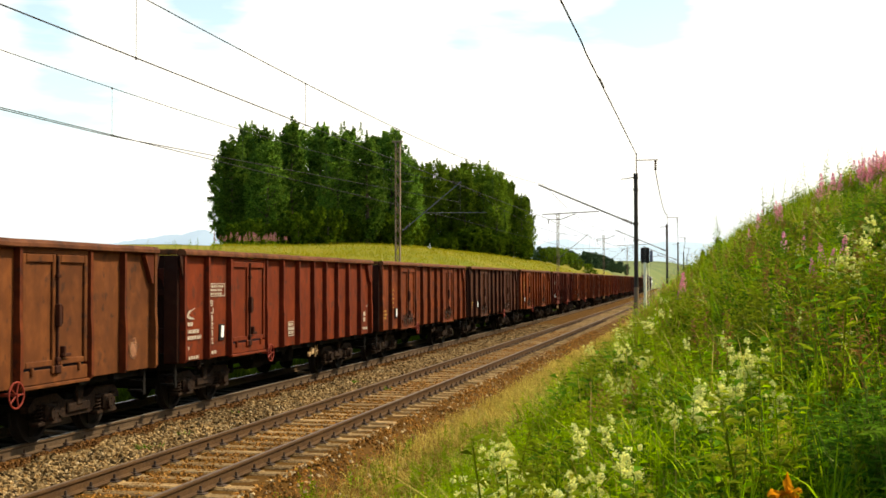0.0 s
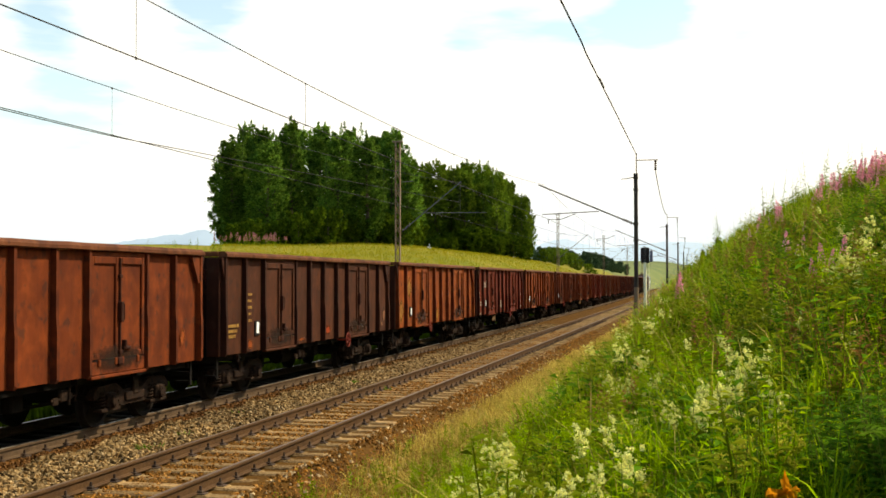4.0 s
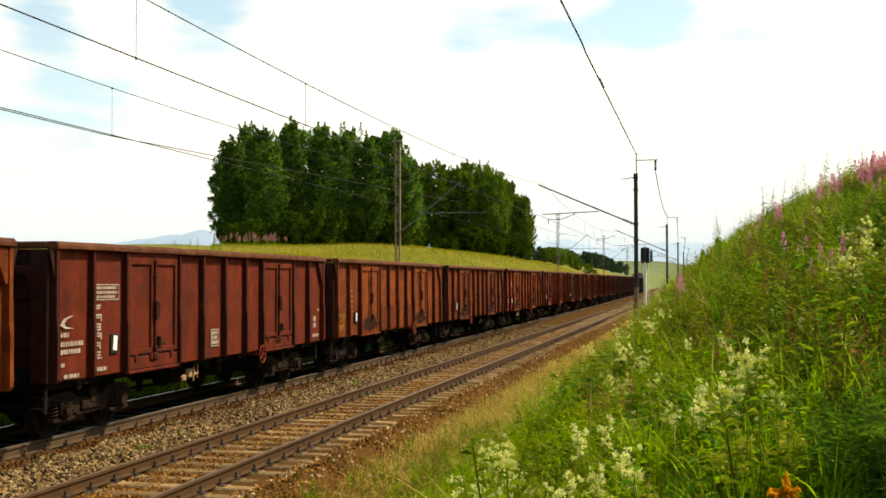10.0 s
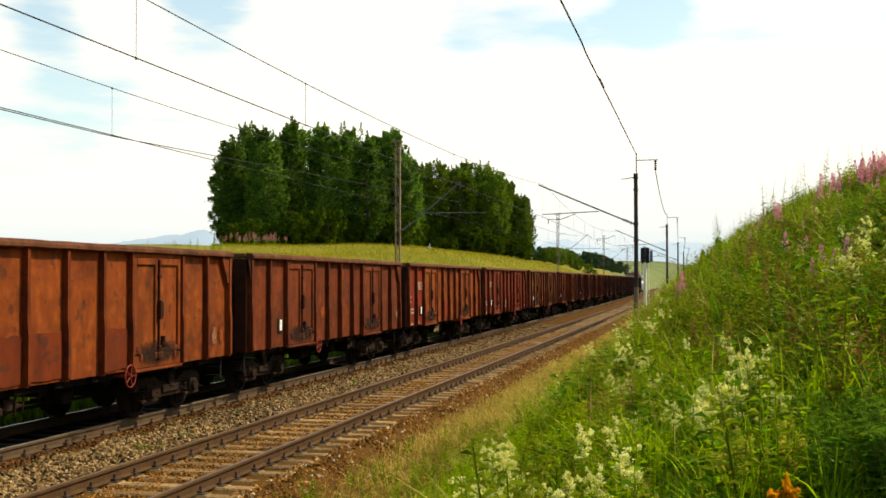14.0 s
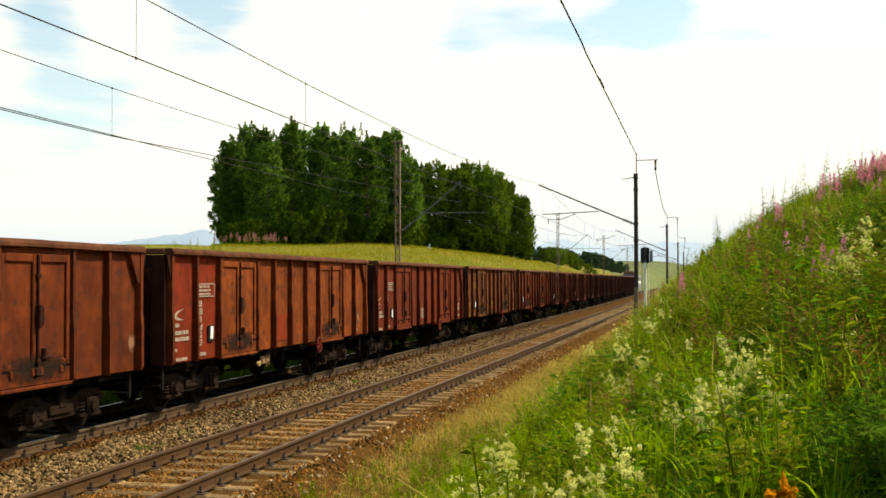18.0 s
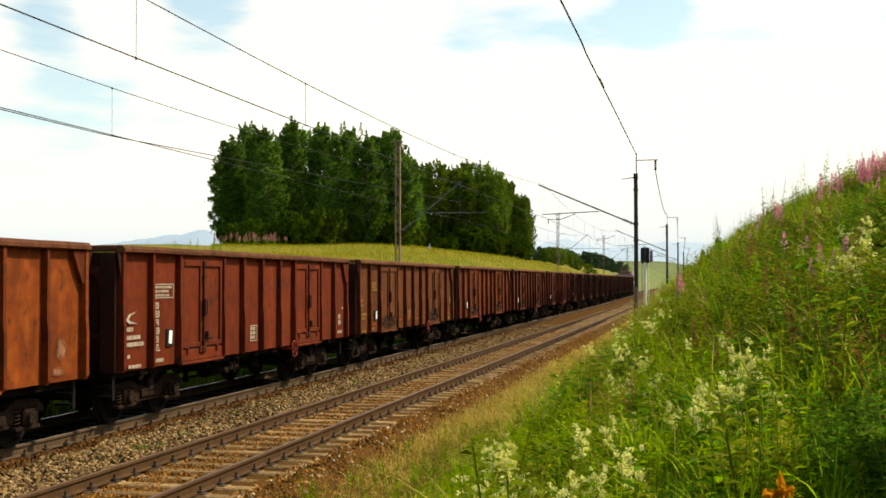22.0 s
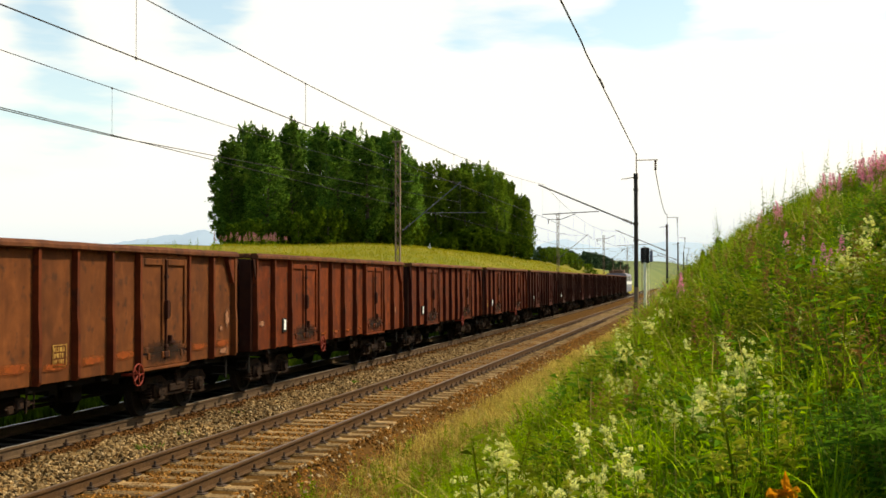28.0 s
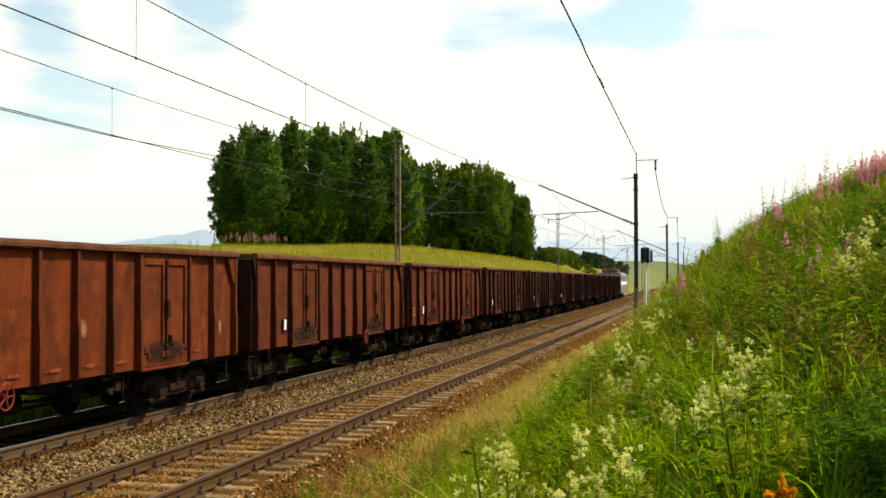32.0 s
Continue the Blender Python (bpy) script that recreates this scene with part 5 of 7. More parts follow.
M_FARBLUE = far_material("hazy_blue_mountain", (0.08, 0.10, 0.12), (0.40, 0.53, 0.68))
M_FARPALE = far_material("pale_haze_hills", (0.08, 0.10, 0.12), (0.52, 0.66, 0.80))
bump_at = lambda t, c, w: math.exp(-((t - c) / w) ** 2)
ridge("backdrop_mountain", "hazy blue mountain far behind the meadow", -2320, -1320, 3450, 40,
      lambda t: 78 + 52 * bump_at(t, 0.685, 0.085) + 34 * bump_at(t, 0.53, 0.10) + 14 * bump_at(t, 0.38, 0.08) + 2 * math.sin(47 * t), M_FARBLUE, 3)
ridge("backdrop_hills", "pale hazy hills at the horizon", -800, 900, 3700, 20,
      lambda t: 78 + 42 * bump_at(t, 0.2, 0.06) + 25 * bump_at(t, 0.4, 0.1) + 18 * bump_at(t, 0.62, 0.2), M_FARPALE, 8)


# ---- trees ----
M_BARK = material("grey_brown_bark", (0.10, 0.075, 0.05), 0.95, other=(0.05, 0.04, 0.03), scale=2, scale2=14, amount=0.7, bump=0.6, bump_scale=12, stretch=(1, 1, 0.3))
M_CROWN = leafy("tree_leaves", (0.112, 0.212, 0.028), (0.037, 0.084, 0.013), 0.6, 0.5, 0.5, 0.3, (0.205, 0.32, 0.036), 0.35, 0.9)
M_COPSE = leafy("copse_leaves", (0.122, 0.195, 0.017), (0.066, 0.118, 0.012), 0.5, 0.5, 0.5, 0.3, (0.20, 0.27, 0.022), 0.3, 0.9)
M_SHRUB = leafy("shrub_leaves", (0.07, 0.115, 0.007), (0.04, 0.075, 0.006), 0.45, 0.3, 0.5, 0.5, (0.11, 0.15, 0.01))
M_NEEDLES = leafy("spruce_needles", (0.022, 0.042, 0.010), (0.015, 0.030, 0.008), 0.4, 0.12, 0.6, 0.5)
SWAYING = []


def leaf_quads(centres, size, rng, droop=0.3):
    """Small kite-shaped leaves at given places, turned at random."""
    n = len(centres)
    d = rng.normal(size=(n, 3))
    d[:, 2] -= droop
    d /= np.linalg.norm(d, axis=1)[:, None]
    e = np.cross(d, rng.normal(size=(n, 3)))
    e /= np.linalg.norm(e, axis=1)[:, None]
    s = rng.uniform(0.6, 1.3, (n, 1)) * size
    v = np.stack([centres - d * s * 0.5, centres + e * s * 0.38, centres + d * s * 0.6, centres - e * s * 0.38], 1)
    f = np.arange(4 * n).reshape(n, 4)
    return v.reshape(-1, 3), f


def tree_meshes(seed, h, radius, low, leaves, leaf, lumps, pointed=0.3):
    """A trunk with limbs, and a crown of lumps of leaves with gaps; h and radius in metres."""
    rng = np.random.default_rng(seed)
    bm = bmesh.new()
    lean = rng.uniform(-0.03, 0.03, 2) * h
    knots = [Vector((lean[0] * t, lean[1] * t, h * 0.92 * t)) for t in (0, 0.25, 0.5, 0.75, 1)]
    for i in range(4):
        rod(bm, knots[i] - Vector((0, 0, 0.3 if i == 0 else 0)), knots[i + 1], 0.018 * h * (1 - i / 4.3), 0.018 * h * (1 - (i + 1) / 4.3), 7)
    pts = []
    for k in range(lumps):      # sprays of leaves along rising branches
        t = low + (1 - low) * (k + rng.random()) / lumps
        shape = math.sin(math.pi * min(1, 0.16 + (1 - t) * 0.9)) ** 0.7 * (1 - pointed * t)
        a = 2.4 * k + rng.uniform(-0.6, 0.6)
        r = radius * shape * rng.uniform(0.35, 1.0) * rng.choice([1.0, 1.0, 1.18])
        c = np.array([lean[0] * t + r * math.cos(a), lean[1] * t + r * math.sin(a), h * t])
        root = Vector((lean[0] * t, lean[1] * t, max(0.3, h * t - r * 0.9)))
        if k % 3 == 0:
            rod(bm, root, Vector(c), 0.0045 * h * (1.15 - t), 0.002 * h, 5)
        m = int(leaves / lumps * rng.uniform(0.4, 1.7))
        way = np.array([0.55 * math.cos(a), 0.55 * math.sin(a), rng.uniform(0.5, 1.0)]) * radius * rng.uniform(0.35, 0.6)
        u = rng.random((m, 1)) ** 0.8
        wide = radius * rng.uniform(0.10, 0.17) * (1.15 - u)
        pts.append(c + way * (u - 0.5) + np.clip(rng.normal(size=(m, 3)), -1.6, 1.6) * wide)
    for k in range(6):      # leaders that stand out of the top
        a, r = rng.uniform(0, 6.28), radius * rng.uniform(0.0, 0.6)
        m = int(leaves / lumps * 0.7)
        u = rng.random(m)
        top, w = h * rng.uniform(0.95, 1.09), radius * 0.12 * (1.05 - u)
        pts.append(np.stack([lean[0] + r * math.cos(a) + rng.normal(size=m) * w, lean[1] + r * math.sin(a) + rng.normal(size=m) * w, top - radius * 0.95 * (1 - u)], -1))
    pts = np.concatenate(pts)
    pts = pts[pts[:, 2] > 0.2]
    v, f = leaf_quads(pts, leaf, rng)
    trunk = bpy.data.meshes.new("trunk")
    bm.to_mesh(trunk)
    bm.free()
    trunk.materials.append(M_BARK)
    return trunk, v, f


def tree_kind(seed, h, radius, low, leaves, leaf, lumps, mat, pointed=0.3):
    trunk, v, f = tree_meshes(seed, h, radius, low, leaves, leaf, lumps, pointed)
    return trunk, raw("crown", v.tolist(), f.tolist(), mat)


def plant_tree(name, label, category, group, kind_meshes, x, y, size, turn, wide=1.0, sway=0.0):
    m = pose(x, y, ground_at(x, y) - 0.15, 0, 0, turn)
    t = thing(name, label, category, group, m)
    s = Matrix.Diagonal((size * wide, size * wide, size, 1))
    part("trunk", kind_meshes[0], None, t, at=s)
    part("crown", kind_meshes[1], None, t, at=s)
    if sway:
        SWAYING.append((t, m, sway, x + y, 0.9 + 0.1 * (turn % 3)))
    return t


TALL = [tree_kind(11 + i, 16, 2.5 + 0.25 * i, 0.06, 17000, 0.25, 120 + 6 * i, M_CROWN, 0.55) for i in range(4)]
ROUND = [tree_kind(31 + i, 15, 3.0 + 0.3 * i, 0.10, 15000, 0.27, 140, M_COPSE, 0.45) for i in range(3)]
MEADOWBUSH = [tree_kind(61 + i, 3.0, 1.6, 0.02, 2400, 0.23, 46, M_COPSE, 0.1) for i in range(2)]
SHRUBS = [tree_kind(51 + i, 3.0, 1.5, 0.10, 1500, 0.26, 20, M_SHRUB, 0.0) for i in range(3)]

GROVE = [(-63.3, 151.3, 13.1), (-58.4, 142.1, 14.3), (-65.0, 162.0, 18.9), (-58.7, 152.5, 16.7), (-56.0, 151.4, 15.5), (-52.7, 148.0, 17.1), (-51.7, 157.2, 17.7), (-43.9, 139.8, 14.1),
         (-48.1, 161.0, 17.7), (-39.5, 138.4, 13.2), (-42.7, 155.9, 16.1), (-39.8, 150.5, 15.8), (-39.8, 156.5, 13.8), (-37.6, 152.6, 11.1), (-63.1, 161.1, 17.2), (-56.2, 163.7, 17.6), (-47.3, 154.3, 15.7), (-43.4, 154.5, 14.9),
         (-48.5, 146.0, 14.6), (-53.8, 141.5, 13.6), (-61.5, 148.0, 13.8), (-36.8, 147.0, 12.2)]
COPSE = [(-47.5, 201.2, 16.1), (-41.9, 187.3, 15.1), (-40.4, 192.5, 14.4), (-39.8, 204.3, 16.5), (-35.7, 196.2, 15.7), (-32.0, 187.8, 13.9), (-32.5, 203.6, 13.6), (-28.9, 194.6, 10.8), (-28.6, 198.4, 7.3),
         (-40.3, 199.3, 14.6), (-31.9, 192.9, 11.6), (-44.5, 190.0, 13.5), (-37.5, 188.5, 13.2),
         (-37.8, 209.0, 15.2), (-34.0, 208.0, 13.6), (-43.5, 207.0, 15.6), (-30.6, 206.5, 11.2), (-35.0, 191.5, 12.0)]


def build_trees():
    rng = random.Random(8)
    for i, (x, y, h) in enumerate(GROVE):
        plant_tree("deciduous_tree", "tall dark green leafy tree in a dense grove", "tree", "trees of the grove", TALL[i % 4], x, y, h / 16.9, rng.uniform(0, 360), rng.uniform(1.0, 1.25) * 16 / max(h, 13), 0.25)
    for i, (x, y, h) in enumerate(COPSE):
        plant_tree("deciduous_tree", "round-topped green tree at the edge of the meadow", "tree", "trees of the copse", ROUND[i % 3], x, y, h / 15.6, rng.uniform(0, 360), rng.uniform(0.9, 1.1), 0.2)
    for i in range(6, 42):      # undergrowth along the foot of both groups
        if i < 26:
            x, y = -63 + i * 1.12, 134 + rng.uniform(-2, 4) + (i > 18) * 6
        else:
            x, y = -41 + (i - 26) * 0.95, 182 + rng.uniform(-2, 4)
        plant_tree("shrub", "leafy green shrub at the foot of the trees", "shrub", "undergrowth", SHRUBS[i % 3], x, y, rng.uniform(0.7, 1.45), rng.uniform(0, 360))
    for i in range(30):      # thicket inside both groups
        x, y = (-62 + i * 1.35, 149 + rng.uniform(-2, 5)) if i < 20 else (-44 + (i - 20) * 1.6, 196 + rng.uniform(-3, 3))
        plant_tree("shrub", "dark leafy shrub between the trunks", "shrub", "undergrowth", SHRUBS[i % 3], x, y, rng.uniform(1.0, 1.5), rng.uniform(0, 360))
    for x, y, s in ((-28.2, 218, 0.85), (-26.9, 222, 1.05), (-25.3, 219, 0.85), (-23.9, 224, 0.95), (-22.4, 221, 0.7), (-20.8, 223, 0.65), (-25.9, 226, 1.05), (-19.6, 224, 0.5)):
        plant_tree("shrub", "rounded green bush on the far meadow", "shrub", "bushes on the meadow", MEADOWBUSH[int(y) % 2], x, y, s, rng.uniform(0, 360))
    for x, y, s in ((0.6, 70, 0.35), (1.6, 78, 0.5), (0.2, 88, 0.4), (-0.6, 96, 0.4)):
        plant_tree("shrub", "scrubby bush on top of the bank", "shrub", "bushes on the bank", SHRUBS[int(y) % 3], x, y, s, rng.uniform(0, 360))


build_trees()


def spruce_kind(seed, h):
    rng = np.random.default_rng(seed)
    bm = bmesh.new()
    rod(bm, (0, 0, -0.3), (0, 0, h), 0.012 * h, 0.002 * h, 6)
    me = bpy.data.meshes.new("trunk")
    bm.to_mesh(me)
    bm.free()
    me.materials.append(M_BARK)
    pts = []
    for k in range(26):
        z = h * (0.06 + 0.92 * k / 26)
        r = 0.27 * h * (1 - k / 26.5)
        for a in np.arange(0, 6.28, 0.9) + rng.uniform(0, 1):
            n = 14
            t = rng.random(n) ** 0.7
            pts.append(np.stack([r * t * np.cos(a) + rng.normal(0, 0.08, n), r * t * np.sin(a) + rng.normal(0, 0.08, n), z - 0.3 * r * t + rng.normal(0, 0.07, n)], -1))
    v, f = leaf_quads(np.concatenate(pts), 0.34, rng, 0.8)
    return me, raw("crown", v.tolist(), f.tolist(), M_NEEDLES)


# bluish lift in these leaf colours paints in the haze of distance
M_FARWOOD = leafy("hazed_far_wood_leaves", (0.075, 0.125, 0.060), (0.045, 0.080, 0.042), 0.4, 0.3, 0.6, 0.3, (0.10, 0.15, 0.07))
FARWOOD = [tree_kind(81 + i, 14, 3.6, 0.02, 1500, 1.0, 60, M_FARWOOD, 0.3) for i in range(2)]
SPRUCE = [spruce_kind(71, 10), spruce_kind(72, 10)]


def build_spruces():
    rng = random.Random(3)
    plant_tree("spruce", "single dark spruce rising out of the grove", "tree", "", SPRUCE[0], -58.1, 164.3, 1.93, 20, 0.75)
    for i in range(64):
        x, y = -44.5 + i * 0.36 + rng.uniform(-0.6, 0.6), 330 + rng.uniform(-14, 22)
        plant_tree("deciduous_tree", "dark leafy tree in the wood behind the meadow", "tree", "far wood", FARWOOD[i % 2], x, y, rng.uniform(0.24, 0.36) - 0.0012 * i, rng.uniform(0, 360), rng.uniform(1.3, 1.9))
    for x, y, s in ((2.2, 165, 0.6), (0.2, 150, 0.42), (-1.6, 170, 0.40), (4.5, 175, 0.6)):
        plant_tree("spruce", "small lone spruce behind the bank", "tree", "lone spruces", SPRUCE[int(y) % 2], x, y, s, 40)


build_spruces()


# ---- the bank: grass, herbs and flowers ----
M_GRASS = leafy("fresh_grass", (0.235, 0.40, 0.006), (0.085, 0.19, 0.004), 0.6, 0.42, 0.45, 0.9, (0.38, 0.47, 0.008))
M_DRY = leafy("dry_grass", (0.50, 0.375, 0.078), (0.29, 0.215, 0.032), 0.6, 0.40, 0.7, 1.1, (0.64, 0.50, 0.15))
M_WEEDS = leafy("dark_weeds", (0.16, 0.22, 0.010), (0.085, 0.13, 0.008), 0.4, 0.25, 0.5, 0.7)
M_NETTLE = leafy("nettle_leaves", (0.085, 0.19, 0.010), (0.035, 0.09, 0.006), 0.45, 0.45, 0.4, 0.9, (0.13, 0.21, 0.02))
M_TANSY = leafy("bright_leaves", (0.31, 0.46, 0.006), (0.16, 0.29, 0.005), 0.45, 0.42, 0.45, 0.9, (0.46, 0.51, 0.012))
M_DOCK = leafy("dock_seed", (0.34, 0.17, 0.045), (0.24, 0.11, 0.03), 0.4, 0.3, 0.7, 2.0, (0.33, 0.19, 0.06))
M_BLADE = leafy("bright_blades", (0.28, 0.41, 0.008), (0.18, 0.28, 0.006), 0.4, 0.6, 0.4, 0.8, (0.42, 0.48, 0.02))
M_HERB = leafy("herb_leaves", (0.205, 0.36, 0.008), (0.062, 0.145, 0.005), 0.6, 0.36, 0.4, 0.9, (0.24, 0.28, 0.008))
M_MEADOWGRASS = leafy("meadow_grass", (0.27, 0.25, 0.014), (0.17, 0.20, 0.010), 0.12, 0.6, 0.7, 0.09, (0.40, 0.27, 0.03), 0.0, 0.35)
M_LANCE = leafy("willowherb_leaf", (0.265, 0.325, 0.014), (0.125, 0.150, 0.010), 0.55, 0.36, 0.45, 0.8, (0.38, 0.33, 0.03))
M_STEM = leafy("plant_stem", (0.15, 0.20, 0.03), (0.17, 0.11, 0.03), 0.3, 0.1)
M_PINK = leafy("pink_petals", (0.84, 0.30, 0.42), (0.66, 0.20, 0.30), 0.25, 0.55, 0.6, 3.0, (0.90, 0.46, 0.55))
M_DUSKY = leafy("dusky_pink_petals", (0.50, 0.20, 0.24), (0.34, 0.13, 0.12), 0.35, 0.5, 0.6, 1.0, (0.55, 0.30, 0.24))
M_CREAM = leafy("cream_blossom", (0.87, 0.83, 0.28), (0.60, 0.60, 0.12), 0.35, 0.45, 0.7, 3.0, (0.88, 0.86, 0.42))
M_YELLOW = leafy("yellow_blossom", (0.50, 0.45, 0.05), (0.38, 0.36, 0.04), 0.25, 0.3, 0.7, 3.0)
M_ORANGELEAF = leafy("withered_orange_leaf", (0.78, 0.27, 0.012), (0.22, 0.05, 0.008), 0.2, 0.55, 0.5, 16.0, (0.85, 0.42, 0.03))
M_FERN = leafy("fern_frond", (0.10, 0.19, 0.010), (0.05, 0.11, 0.006), 0.3, 0.4, 0.5, 2.0, (0.15, 0.2, 0.03))


for M in (M_GRASS, M_BLADE):      # a waxy sheen
    M.node_tree.nodes["Principled BSDF"].inputs["Specular IOR Level"].default_value = 0.06


def blades(x, y, z, length, width, bend, rng):
    """Grass blades: three quads each, curving over. Arrays of one length."""
    n = len(x)
    a = rng.uniform(0, 2 * np.pi, n)
    dx, dy = np.cos(a), np.sin(a)
    root = np.stack([x, y, z], -1)
    side = np.stack([-dy, dx, np.zeros(n)], -1)
    turn = rng.uniform(-0.8, 0.8, n)
    side = side * np.cos(turn)[:, None] + np.stack([dx, dy, np.zeros(n)], -1) * np.sin(turn)[:, None]
    vs = []
    for t, w in ((0, 0.8), (0.4, 1.0), (0.75, 0.7)):
        o = bend * length * t ** 2
        p = root + np.stack([dx * o, dy * o, length * t * (1 - 0.35 * bend * t)], -1)
        vs += [p - side * (width * w / 2)[:, None], p + side * (width * w / 2)[:, None]]
    o = bend * length
    vs.append(root + np.stack([dx * o, dy * o, length * (1 - 0.35 * bend)], -1))
    v = np.stack(vs, 1).reshape(-1, 3)
    b = 7 * np.arange(n)[:, None]
    quads = np.concatenate([b + np.array([[0, 1, 3, 2]]), b + np.array([[2, 3, 5, 4]])])
    tris = b + np.array([[4, 5, 6]])
    return v, quads.tolist() + tris.tolist()


def sow(n, x0, x1, y0, y1, rng, power=1.0):
    return rng.uniform(x0, x1, n), y0 + (y1 - y0) * rng.random(n) ** power


def mound(x, y):
    """Growth in tufts: tall in some places, short in the gaps between."""
    return np.clip(0.5 + 0.6 * np.sin(2.6 * x + 1.6 * np.sin(1.3 * y)) * np.cos(1.8 * y + 1.4 * np.sin(1.7 * x)) + 0.3 * np.sin(7.1 * x + 2 * np.sin(4.3 * y)) * np.cos(5.3 * y), 0, 1)


def edge(x, y):
    """How far inside the green growth of the bank a place lies: its ragged lower edge is at 0."""
    ragged = 1 - 0.6 * ease(y, 20, 36)
    return x + 2.85 - 1.25 * ease(y, 15, 37) - ragged * (0.42 * np.sin(0.83 * y + 1.1 * np.sin(0.41 * y)) + 0.25 * np.sin(2.3 * y + 1.7 * x))


def stuff_grass(name, label, mat, x, y, lo, hi, wlo, whi, seed):
    rng = np.random.default_rng(seed)
    n = len(x)
    short = 0.7 if mat == M_DRY else 0.35
    low = np.where(x > -6, short + (1 - short) * ease(edge(x, y), -0.6, 0.5), 1.0)      # shorter towards the ballast
    low = low * np.where((np.abs(x - 0.064 * y) < 0.2) & (y < 6.95), 0.4, 1.0)
    low = low * np.where((x > -3) & (y < 45), 0.5 + 0.75 * mound(x, y), 1.0)
    low = low * np.where((x - 0.88) ** 2 + (y - 5.6) ** 2 < 0.4, 0.35, 1.0)      # under the ferns
    bend = rng.uniform(0.3, 1.7, n) if mat == M_DRY else rng.uniform(0.1, 0.75, n)
    v, f = blades(x, y, land(x, y) - 0.03, rng.uniform(lo, hi, n) * low, rng.uniform(wlo, whi, n), bend, rng)
    tagged(new(name, raw(name, v.tolist(), f, mat)), label, "grass", kind="stuff")


def patchy(x, y, k=0.55, seed=0.0):
    return 0.5 + 0.5 * np.sin(x * 2.1 * k + 1.3 * np.sin(y * 1.3 * k + seed)) * np.cos(y * 1.7 * k + 1.1 * np.sin(x * 1.9 * k))


def build_grass():
    rng = np.random.default_rng(12)
    x, y = sow(48000, -4.2, 4.2, 4.2, 16, rng, 1.1)
    keep = rng.random(len(x)) < 0.03 + 0.97 * ease(edge(x, y), -0.5, 0.7)
    keep &= (x > -0.12 * y - 3.2) & (x < 0.22 * y + 0.6) & (rng.random(len(x)) < 0.25 + 0.9 * patchy(x, y, 2.2))
    stuff_grass("bank_grass", "lush green grass on the near bank", M_GRASS, x[keep], y[keep], 0.25, 0.75, 0.006, 0.015, 1)
    x, y = sow(9000, -2.6, 3.0, 4.6, 15, rng, 1.0)
    stuff_grass("arching_grass", "long bright arching grass blades", M_BLADE, x, y, 0.4, 0.8, 0.008, 0.017, 11)
    x, y = sow(26000, -4.4, 6.5, 16, 40, rng, 1.0)
    keep = rng.random(len(x)) < 0.03 + 0.97 * ease(edge(x, y), -0.5, 0.8)
    stuff_grass("bank_grass_middle", "green grass higher up the bank", M_GRASS, x[keep], y[keep], 0.3, 0.8, 0.010, 0.022, 2)
    x, y = sow(30000, -2.7, 6.0, 40, 150, rng, 1.5)
    stuff_grass("bank_grass_far", "green grass on the far part of the bank", M_GRASS, x, y, 0.35, 0.9, 0.02, 0.05, 3)
    # dry grass beside the ballast
    x, y = sow(150000, -5.35, -1.5, 7, 42, rng, 1.0)
    keep = rng.random(len(x)) < ease(x, -5.4, -4.5 + 0.5 * (1 - ease(y, 13, 18))) * (1 - 0.93 * ease(edge(x, y), 0.0, 1.6)) * (0.10 + 0.32 * ease(y, 14, 22) + 0.80 * patchy(x, y, 1.7) * patchy(x, y, 0.6, 1.0) ** 0.5)
    stuff_grass("dry_grass", "straw-coloured dry grass along the ballast", M_DRY, x[keep], y[keep], 0.12, 0.58, 0.003, 0.009, 4)
    x, y = sow(22000, -5.0, -1.9, 40, 130, rng, 1.4)
    stuff_grass("dry_grass_far", "straw-coloured grass strip beside the far rails", M_DRY, x, y, 0.2, 0.5, 0.012, 0.03, 5)
    x, y = sow(9000, -3.2, 5, 8, 40, rng, 1.1)
    stuff_grass("seeding_grass", "pale seeding grass stalks among the green", M_DRY, x, y, 0.6, 1.05, 0.005, 0.012, 6)
    x, y = sow(60000, -5.0, -2.0, 8, 38, rng, 1.1)
    keep = rng.random(len(x)) < 1.3 * patchy(x, y, 0.9, 2.0) * patchy(x, y, 2.1, 1.0) * ease(x, -5.1, -4.0)
    stuff_grass("verge_grass", "sparse green tufts in the dry verge", M_GRASS, x[keep], y[keep], 0.15, 0.55, 0.005, 0.011, 7)
    # the rest of the bank, round and behind the camera's stand
    x, y = sow(24000, -3.4, 16, -14, 60, rng, 1.0)
    keep = (x > 0.23 * y + 0.8) | (y < 4.2)
    keep &= (np.hypot(x, y) > 0.8) & (rng.random(len(x)) < 0.2 + 0.8 * ease(x, -3.4, -2.0))
    stuff_grass("bank_grass_around", "green grass over the rest of the bank", M_GRASS, x[keep], y[keep], 0.2, 0.5, 0.02, 0.045, 14)
    # meadow behind the train
    n = 76000
    y = 45 + 160 * rng.random(n)
    x = -15.5 - rng.random(n) ** 1.3 * (0.42 * y - 14)
    stuff_grass("meadow_grass", "yellow-green mown meadow behind the train", M_MEADOWGRASS, x, y, 0.12, 0.42, 0.018, 0.045, 8)
    y = 10 + 45 * rng.random(16000)
    x = rng.uniform(-20, -13.1, 16000)
    stuff_grass("lineside_weeds", "tall dark weeds close beyond the far track", M_WEEDS, rng.uniform(-15.2, -13.0, 16000), 9 + 110 * rng.random(16000) ** 1.3, 0.5, 1.15, 0.03, 0.06, 19)
